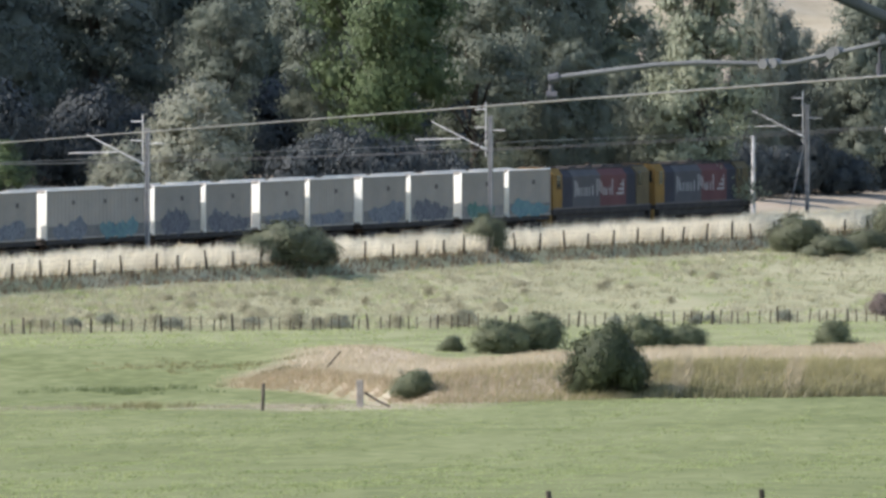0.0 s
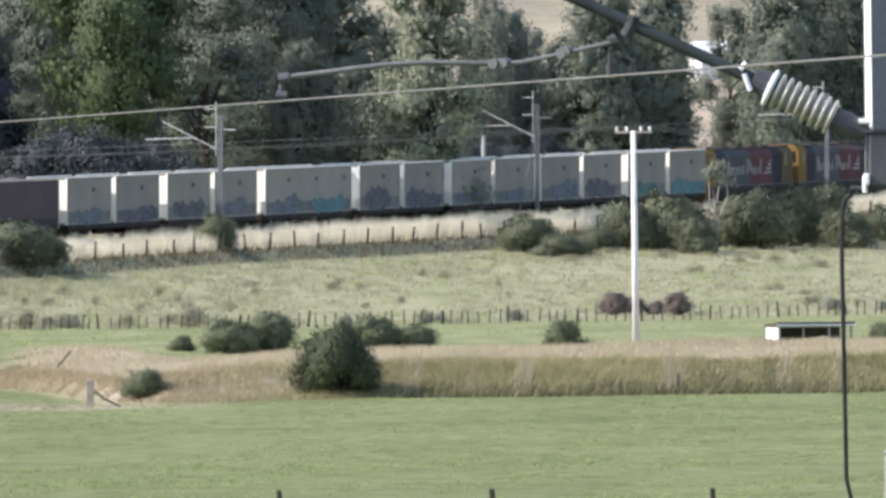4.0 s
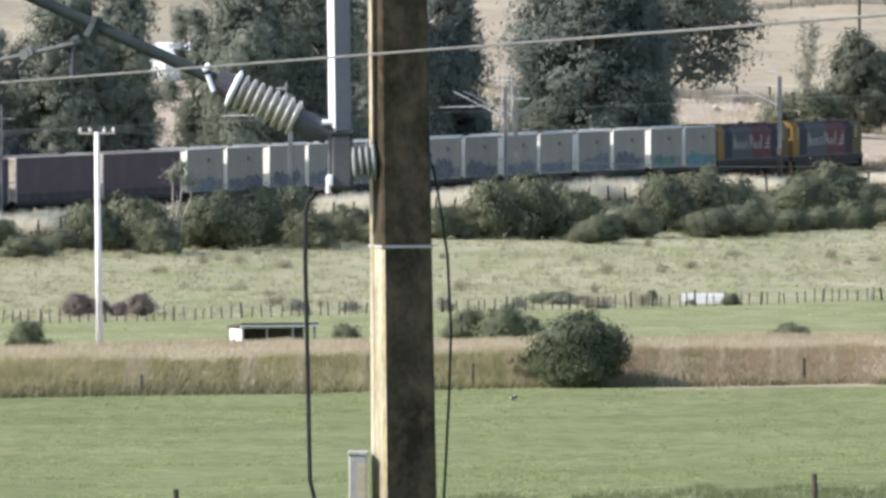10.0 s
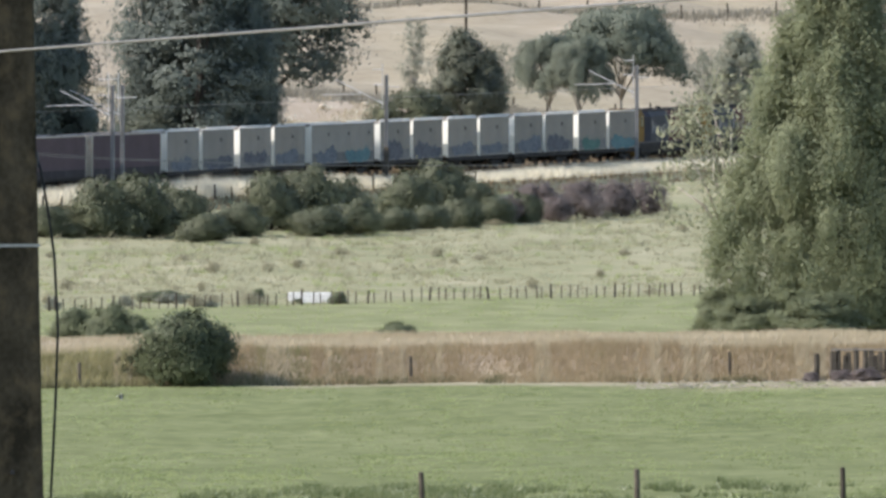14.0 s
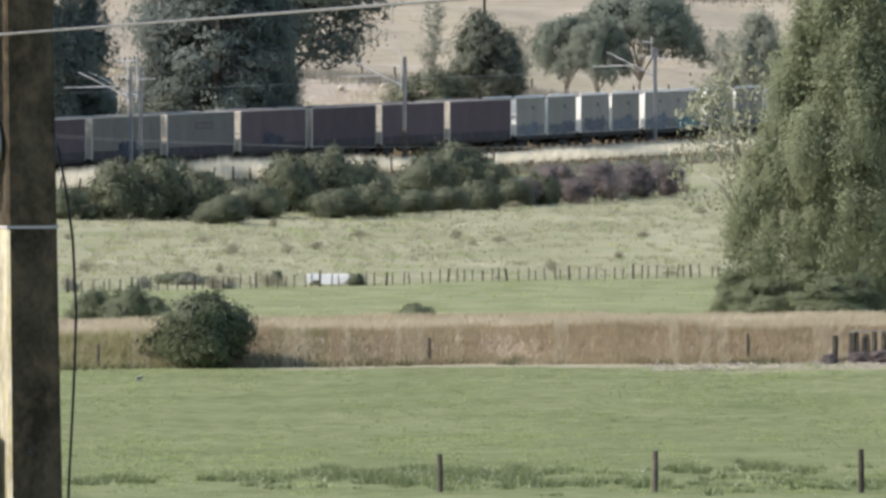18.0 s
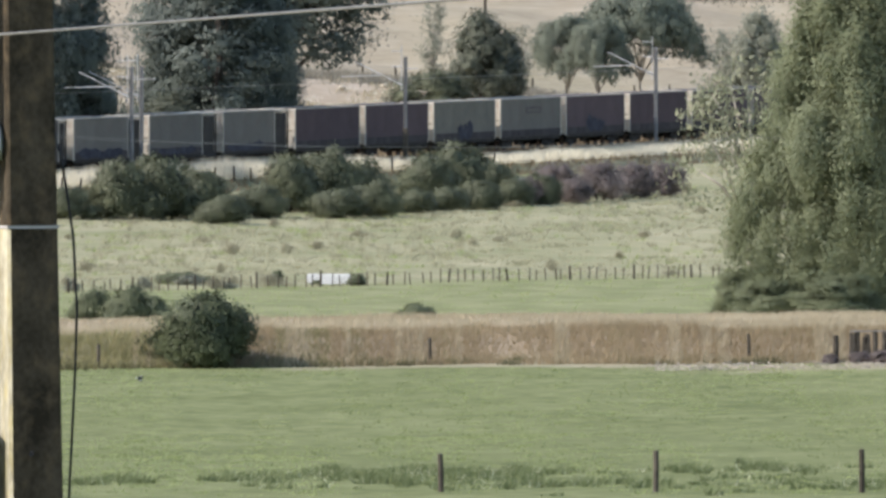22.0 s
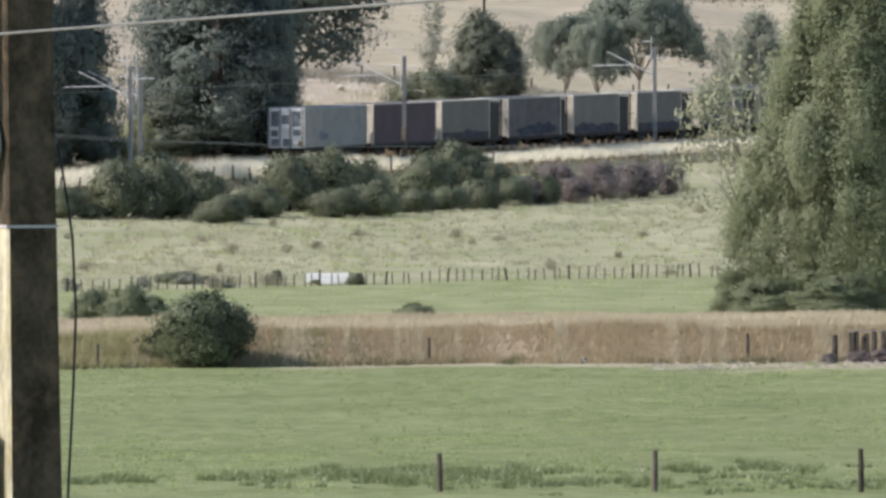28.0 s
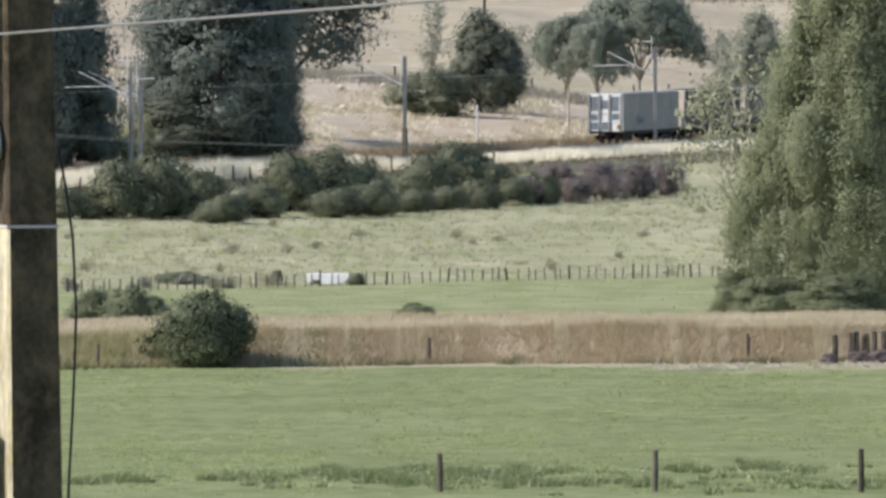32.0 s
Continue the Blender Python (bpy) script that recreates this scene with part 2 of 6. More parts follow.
def land(x, y):
    """The height of the ground."""
    x, y = np.asarray(x, float), np.asarray(y, float)
    w = (x - LINE0[0]) * SIDE[0] + (y - LINE0[1]) * SIDE[1]
    z = np.interp(y, [-4000, -60, 3, 25, 60, 200, 440, 600, 735, 800], [60, 26, 21.7, 20.0, 16.5, 12.8, 6.75, 2.7, 0.9, 0.5])
    z = z + np.clip(x, -90, 40) * 0.0105 * smooth_step(420, 700, y) * (1 - smooth_step(760, 800, y))
    yb = bank_y(x)
    bank = smooth_step(yb - 0.5, yb + 6.5, y) * (1 - smooth_step(yb + 36, yb + 58, y))
    z = z + bank * (1.36 - 0.5 * smooth_step(-46, -55, x)) * smooth_step(-65, -56.5, x) + ripple(x, y) * 0.08 * smooth_step(300, 500, y)
    # the field climbs from the post fence to the foot of the railway bank
    fy = fence_y(x)
    gy = LINE0[1] + ((x - LINE0[0]) * SIDE[0] - 9.0) / -SIDE[1]
    up = np.clip((y - fy) / np.maximum(gy - fy, 6.0), 0, 1)
    z = z + 1.3 * up ** 1.15
    # railway bank and the rising country behind
    bed = smooth_step(9.0, 7.7, w)
    z = np.where(w < 9.5, z + (RAIL_Z - 0.4 - z) * bed, z)
    far = np.maximum(-w - 4.0, 0)
    depth = far / -SIDE[1]
    rise = np.interp(depth, [0, 20, 140, 480, 900, 1700, 3200, 6000], [0, 0.9, 3.6, 9.0, 24, 78, 150, 190])
    side_hill = np.interp(np.abs(x), [0, 250, 800, 3000], [0, 0, 25, 160]) * smooth_step(300, 900, np.hypot(x, y))
    z = np.where(w < -4.0, RAIL_Z - 0.4 + rise + ripple(x, y) * 0.15 * np.clip(depth / 30, 0, 6), z)
    return z + side_hill


def ground_at(x, y, sink=0.0):
    return float(land(x, y)) - sink


def steps(*runs):
    out = [runs[0][0]]
    for a, b, s in runs:
        out += list(np.linspace(a, b, max(2, int(round(abs(b - a) / s)) + 1)))[1:]
    return np.array(out)


def make_ground():
    xs = steps((-4000, -600, 340), (-600, -150, 45), (-150, -96, 9), (-96, 60, 1.0), (60, 150, 9), (150, 600, 45), (600, 4000, 340))
    ys = steps((-4000, -100, 390), (-100, 400, 10), (400, 690, 5), (690, 830, 1.6), (830, 1240, 1.8), (1240, 1700, 10), (1700, 4900, 100))
    X, Y = np.meshgrid(xs, ys)
    Z = land(X, Y)
    nx, ny = len(xs), len(ys)
    idx = np.arange(nx * ny).reshape(ny, nx)
    faces = np.stack([idx[:-1, :-1], idx[:-1, 1:], idx[1:, 1:], idx[1:, :-1]], -1).reshape(-1, 4)
    me = array_mesh("ground", np.stack([X, Y, Z], -1).reshape(-1, 3), faces, ground_material(), True)
    w = (X - LINE0[0]) * SIDE[0] + (Y - LINE0[1]) * SIDE[1]
    yb = bank_y(X) + ripple(X, Y) * 1.0
    front = yb
    berm = smooth_step(front - 1.5, front + 2.0, Y) * (1 - smooth_step(yb + 36, yb + 50, Y)) * smooth_step(-64, -60.5, X + ripple(Y, X) * 0.8)
    bare = smooth_step(8, 13, X + ripple(Y * 3, X) * 3) * smooth_step(yb - 19, yb - 13, Y + ripple(X * 4, Y) * 3) * smooth_step(yb + 1, yb - 1, Y)
    berm = berm * (1 - 0.4 * smooth_step(-46, -38, X) * smooth_step(-6, -14, X) * smooth_step(yb + 8, yb + 5, Y))
    rim = smooth_step(-62.5, -57.5, X + ripple(Y * 2, X) * 1.5) * smooth_step(-46, -52, X) * smooth_step(705, 716, Y + ripple(X * 5, Y) * 5) * smooth_step(731, 724, Y + ripple(X * 3.3, Y) * 3)
    hem = smooth_step(-9, -5, X) * smooth_step(yb - 6, yb - 3, Y + ripple(X * 2.3, Y) * 2.5) * smooth_step(yb + 1, yb - 1, Y)
    berm = np.maximum(berm, np.maximum(np.maximum(0.55 * bare, 0.6 * hem), 0.8 * rim))
    dry = np.maximum(berm, smooth_step(-3, -9, w) * (1 - (0.2 + 0.14 * ripple(X * 0.7, Y * 0.1)) * smooth_step(1255, 1280, np.hypot(X, Y))))
    straw = smooth_step(8.0, 7.4, w) * smooth_step(-4.5, -3.0, w)
    fy = fence_y(X)
    field = smooth_step(fy - 2, fy + 6, Y) * smooth_step(-4, -2, w)
    strip = smooth_step(yb + 30, yb + 60, Y) * (1 - field) * smooth_step(-4, -2, w)
    col = np.stack([dry, straw, field, strip], -1).reshape(-1, 4)
    at = me.attributes.new("zones", "FLOAT_COLOR", "POINT")
    at.data.foreach_set("color", col.astype(np.float32).ravel())
    tagged(new("ground", me), "valley floor of green paddock, dry grass bank and pale field", "ground", kind="structure")


def ground_material():
    m = bpy.data.materials.new("pasture")
    m.use_nodes = True
    nt = m.node_tree
    link, add = nt.links.new, nt.nodes.new
    b = nt.nodes["Principled BSDF"]
    b.inputs["Roughness"].default_value = 0.95
    b.inputs["Specular IOR Level"].default_value = 0.1
    tc = add("ShaderNodeTexCoord")

    def noise_of(scale, detail, stretch=(1, 1, 1)):
        mp = add("ShaderNodeMapping")
        mp.inputs["Scale"].default_value = stretch
        link(tc.outputs["Object"], mp.inputs["Vector"])
        n = add("ShaderNodeTexNoise")
        n.inputs["Scale"].default_value, n.inputs["Detail"].default_value = scale, detail
        link(mp.outputs["Vector"], n.inputs["Vector"])
        return n.outputs["Fac"]

    def spread(fac, lo, hi):
        r = add("ShaderNodeMapRange")
        r.inputs["From Min"].default_value, r.inputs["From Max"].default_value = lo, hi
        link(fac, r.inputs["Value"])
        return r.outputs["Result"]

    def blend(fac, a, b_):
        mx = add("ShaderNodeMix")
        mx.data_type = "RGBA"
        link(fac, mx.inputs["Factor"])
        for key, val in (("A", a), ("B", b_)):
            if isinstance(val, tuple):
                mx.inputs[key].default_value = (*val, 1)
            else:
                link(val, mx.inputs[key])
        return mx.outputs["Result"]

    coarse = spread(noise_of(0.11, 6, (1, 0.6, 1)), 0.36, 0.64)
    fine = spread(noise_of(1.1, 8, (1, 0.5, 1)), 0.36, 0.64)
    tuft = spread(noise_of(0.4, 8, (1, 0.5, 1)), 0.38, 0.64)
    green = blend(coarse, blend(fine, GREEN[0], GREEN[1]), blend(fine, GREEN[2], GREEN[3]))
    tan = blend(coarse, blend(fine, TAN[0], TAN[1]), blend(tuft, TAN[2], TAN[3]))
    pale = blend(tuft, blend(fine, PALE[0], PALE[1]), blend(coarse, PALE[2], PALE[3]))
    strip = blend(tuft, STRIP[0], STRIP[1])
    straw = blend(fine, (0.3, 0.26, 0.15), (0.5, 0.44, 0.28))
    zone = add("ShaderNodeAttribute")
    zone.attribute_name = "zones"
    sep = add("ShaderNodeSeparateColor")
    link(zone.outputs["Color"], sep.inputs["Color"])
    c = blend(zone.outputs["Alpha"], green, strip)
    c = blend(sep.outputs["Blue"], c, pale)
    c = blend(sep.outputs["Red"], c, tan)
    c = blend(sep.outputs["Green"], c, straw)
    link(c, b.inputs["Base Color"])
    bp = add("ShaderNodeBump")
    bp.inputs["Strength"].default_value, bp.inputs["Distance"].default_value = 0.3, 0.08
    link(fine, bp.inputs["Height"])
    link(bp.outputs["Normal"], b.inputs["Normal"])
    return m


GREEN = ((0.076, 0.091, 0.031), (0.135, 0.149, 0.059), (0.106, 0.121, 0.046), (0.174, 0.185, 0.085))
TAN = ((0.246, 0.198, 0.137), (0.304, 0.252, 0.186), (0.275, 0.222, 0.157), (0.340, 0.289, 0.222))
PALE = ((0.187, 0.182, 0.101), (0.252, 0.240, 0.145), (0.150, 0.160, 0.076), (0.282, 0.262, 0.168))
STRIP = ((0.138, 0.15, 0.066), (0.195, 0.2, 0.102))
make_ground()


# ---- foliage and grass ----
def polar(bearing, distance):
    """A place by its bearing in degrees to the right of +y and its distance from the hillside."""
    a = radians(bearing)
    return distance * math.sin(a), distance * math.cos(a)


def ball(level):
    bm = bmesh.new()
    bmesh.ops.create_icosphere(bm, subdivisions=level, radius=1.0)
    v = np.array([tuple(p.co) for p in bm.verts])
    bm.verts.index_update()
    f = np.array([[p.index for p in fc.verts] for fc in bm.faces])
    bm.free()
    return v, f


BALL = ball(2)


def leaf_mesh(name, lobes, count, size, mat, seed, droop=0.0, inner=0.55, rough=0.55, core=0.5, flat=0.6, slim=0.62):
    """Many small leaf sprays, gathered into loose tufts over a crown of overlapping uneven lobes, round a dark heart of twigs."""
    rng = np.random.default_rng(seed)
    lobes = np.array(lobes, float)
    unit = lambda v: v / (np.linalg.norm(v, axis=1)[:, None] + 1e-6)
    area = (lobes[:, 3] * lobes[:, 4] + lobes[:, 5] * lobes[:, 4]) ** 0.9
    n = max(60, count // 15)
    home = rng.choice(len(lobes), n, p=area / area.sum())
    out = unit(rng.normal(size=(n, 3)) + (0, 0, 0.2))
    wob = 1 + 0.16 * np.sin(out[:, 0] * 5 + home) + 0.14 * np.sin(out[:, 2] * 6 + home * 2.1) + 0.12 * np.sin(out[:, 1] * 8 + home)
    reach = inner + (1.05 - inner) * rng.random(n) ** 0.6 + 0.14 * rng.random(n) ** 7
    mid = lobes[home, :3] + out * lobes[home, 3:6] * (reach * wob)[:, None]
    loose = size * (1.5 + 2.6 * rng.random(n))
    pick = rng.integers(0, n, count)
    pos = mid[pick] + np.clip(rng.normal(size=(count, 3)), -1.5, 1.5) * (1, 1, flat) * loose[pick][:, None]
    # sprays face outwards from their lobe and from the whole crown, with some scatter
    whole = unit(pos - np.array([0, 0, np.median(pos[:, 2]) * 0.8]))
    face = unit(out[pick] * 0.7 + whole * 0.9 + rng.normal(size=(count, 3)) * rough) * (1, 1, 0.62)
    face = unit(face)
    a = rng.normal(size=(count, 3))
    a[:, 2] -= droop
    a = unit(a - face * (a * face).sum(1)[:, None])
    b = np.cross(face, a)
    s = size * (0.6 + 0.9 * rng.random(count))[:, None]
    v = np.stack([pos - a * s, pos + a * s * 0.6 - b * s * slim, pos + a * s * 0.6 + b * s * slim], 1).reshape(-1, 3)
    faces = np.arange(count * 3).reshape(-1, 3)
    if core:
        bv, bf = BALL
        for k, lobe in enumerate(lobes):
            if len(lobes) > 200 and k % 16:
                continue
            d = 1 + 0.16 * np.sin(bv[:, 0] * 5 + k) * np.sin(bv[:, 1] * 6 + k * 1.7) + 0.12 * np.sin(bv[:, 2] * 8 + k * 0.6) + 0.12 * rng.normal(size=len(bv))
            faces = np.concatenate([faces, bf + len(v)])
            v = np.concatenate([v, lobe[:3] * (0.92, 0.92, 1) + bv * lobe[3:6] * (core * d)[:, None]])
    return array_mesh(name, v, faces, mat)


def crown_lobes(style, h, wd, seed, base=0.22):
    """Lobes of a crown for a tree h metres high and wd wide."""
    rng = np.random.default_rng(seed)
    out = []
    n = {"round": 26, "cone": 30, "column": 22, "umbrella": 60, "bush": 11, "lacy": 26, "mass": 520, "dome": 40}[style]
    for i in range(n):
        q = (i + rng.random() * 0.8) / n
        a = i * 2.4 + rng.random()
        if style == "cone":
            zz, prof = base * h + q * (1 - base) * h, (1 - q) ** 0.75 * 0.9 + 0.08
        elif style == "column":
            zz, prof = base * h + q * (1 - base) * h, 0.62 + 0.3 * math.sin(q * 3.0)
        elif style == "mass":
            zz, prof = base * h + q * (0.95 - base) * h, float(np.interp(q, [0, 0.05, 0.2, 0.42, 0.62, 0.8, 1], [0.8, 0.92, 1.1, 0.94, 0.74, 0.5, 0.25]))
        elif style == "dome":
            zz, prof = base * h + q * (0.93 - base) * h, (1 - q ** 2.0) ** 0.62 * 0.98 + 0.04
        elif style == "umbrella":
            zz, prof = h * (0.9 - 0.3 * q * q - 0.1 * rng.random()), 0.08 + 1.05 * math.sqrt(q)
        elif style == "bush":
            zz, prof = h * (0.17 + 0.52 * q), math.sqrt(max(0.05, 1 - q * 0.8)) * 0.85
        else:
            zz, prof = base * h + q * (0.93 - base) * h, math.sin(0.5 + q * 2.35) ** 0.7
        r = wd / 2 * prof * (0.36 + 0.52 * rng.random())
        lr = wd * (0.13 + 0.1 * rng.random()) * (1.25 if style == "bush" else 1.0) * (0.5 + 0.5 * prof)
        lz = lr * (0.55 if style == "umbrella" else 0.85)
        if style == "mass":
            r, lr = wd / 2 * (prof - 0.08) * rng.random() ** 0.45, wd * (0.028 + 0.032 * rng.random())
            lz = lr * (1.2 + 1.1 * rng.random())
            if i % 16 == 0:
                r, lr, lz = r * 0.5, wd * 0.2 * prof, h * 0.08
        if style == "umbrella":
            r, lr = wd / 2 * prof * 0.86, wd * (0.07 + 0.05 * rng.random())
            lz = lr * 0.7
        if style == "bush":
            lz = min(lz, h * 0.4)
        out.append((r * math.cos(a), r * math.sin(a), min(zz, h - lz * 0.9), lr, lr, lz))
    return out


def make_tree(name, label, style, h, wd, leaf, count, size, seed, at, bark="bark", base=0.22, group="", core=0.5, droop=0.0, inner=0.55, flat=0.6, rough=0.55, slim=0.62):
    tree = thing(name, label, "bush" if style == "bush" else "tree", at, group)
    lobes = crown_lobes(style, h, wd, seed, base)
    rng = np.random.default_rng(seed + 7)
    s = Shape()
    if style == "bush":
        for lobe in lobes[:7]:
            s.tube([(lobe[0] * 0.15, lobe[1] * 0.15, -0.15), (lobe[0] * 0.5, lobe[1] * 0.5, lobe[2] * 0.6), lobe[:3]], [0.05, 0.035, 0.012], 5)
        part("woody_base", s, MAT[bark], tree)
    else:
        tr = 0.018 * h + 0.05
        tall = 0.82 * h if style != "umbrella" else 0.62 * h
        lean = rng.normal(size=2) * 0.02 * h
        spine = [(lean[0] * q * q, lean[1] * q * q, -0.4 + (tall + 0.4) * q) for q in (0, 0.06, 0.3, 0.6, 1.0)]
        s.tube(spine, [tr * 1.5, tr, tr * 0.8, tr * 0.5, tr * 0.15], 8)
        for lobe in lobes[:: {"umbrella": 6, "mass": 40}.get(style, 2)]:
            z0 = max(base * h * 0.7, lobe[2] * (0.45 + 0.2 * rng.random())) if style != "umbrella" else h * (0.32 + 0.15 * rng.random())
            q = z0 / tall
            p0 = (lean[0] * q * q, lean[1] * q * q, z0)
            mid = tuple(0.5 * (p0[k] + lobe[k]) + (0.04 * h if k == 2 else 0) for k in range(3))
            s.tube([p0, mid, lobe[:3]], [tr * 0.4, tr * 0.25, tr * 0.07], 5)
        part("trunk", s, MAT[bark], tree, smooth=True)
    part("crown", leaf_mesh("crown", lobes, count, size, MAT[leaf], seed, droop, inner, rough, core, flat, slim), None, tree)
    return tree


def placed(bearing, distance, turn=0.0, scale=1.0, wide=1.0, sink=0.05):
    x, y = polar(bearing, distance)
    return Matrix.LocRotScale((x, y, ground_at(x, y, sink)), Euler((0, 0, turn)), (scale * wide, scale * wide, scale))


def blades(name, xy, height, width, mat, label, category, seed, lean=0.35, zbase=None, spread=0.0, per=1):
    """Grass as one mesh of single tapering blades, standing at the places xy."""
    rng = np.random.default_rng(seed)
    if per > 1:
        xy = np.repeat(xy, per, axis=0) + rng.normal(size=(len(xy) * per, 2)) * spread
    n = len(xy)
    z = land(xy[:, 0], xy[:, 1]) - 0.03
    a = rng.random(n) * math.pi
    hgt = height * (0.55 + 0.75 * rng.random(n))
    if zbase is not None:
        hgt = hgt * zbase(xy[:, 0], xy[:, 1])
    wd = width * (0.6 + 0.8 * rng.random(n))
    dx, dy = np.cos(a) * wd / 2, np.sin(a) * wd / 2
    tip = rng.normal(size=(n, 2)) * lean * hgt[:, None]
    tip[:, 0] += 0.12 * hgt
    v = np.stack([np.stack([xy[:, 0] - dx, xy[:, 1] - dy, z], -1), np.stack([xy[:, 0] + dx, xy[:, 1] + dy, z], -1),
                  np.stack([xy[:, 0] + tip[:, 0], xy[:, 1] + tip[:, 1], z + hgt], -1)], 1).reshape(-1, 3)
    me = array_mesh(name, v, np.arange(n * 3).reshape(-1, 3), MAT[mat])
    return tagged(new(name, me), label, category, kind="stuff")


# ---- the railway ----
def line_pose(s, w=0.0, z=RAIL_Z):
    p = on_line(s, w, z)
    return pose(p.x, p.y, p.z, 0, 0, -18.224)


def make_railway():
    s = Shape()
    prof = [(-2.6, -0.38), (-1.75, -0.12), (1.75, -0.12), (2.6, -0.38)]
    ends = [-420, 330]
    vs = [(x, y, z) for y in ends for x, z in prof]
    s.add(vs, [(0, 1, 5, 4), (1, 2, 6, 5), (2, 3, 7, 6)])
    bed = new("ballast", s.mesh("ballast", MAT["ballast"]))
    bed.matrix_basis = line_pose(0)
    tagged(bed, "dark grey crushed stone ballast under the railway line", "ballast", kind="structure")
    sl = Shape()
    for y in np.arange(-330, 250, 0.7):
        sl.box(-1.05, 1.05, y - 0.11, y + 0.11, -0.2, -0.105)
    so = new("sleepers", sl.mesh("sleepers", MAT["sleeper"]))
    so.matrix_basis = line_pose(0)
    tagged(so, "weathered sleepers laid across the ballast", "sleepers", kind="stuff")
    for x in (-0.5335, 0.5335):
        r = Shape()
        r.box(x - 0.06, x + 0.06, -420, 330, -0.155, -0.135).box(x - 0.01, x + 0.01, -420, 330, -0.14, -0.03).box(x - 0.033, x + 0.033, -420, 330, -0.035, 0.0)
        ob = new("rail", r.mesh("rail", MAT["rail"]))
        ob.matrix_basis = line_pose(0)
        tagged(ob, "rusty brown steel rail with a worn top", "rail", "rails of the line", kind="structure")


make_railway()

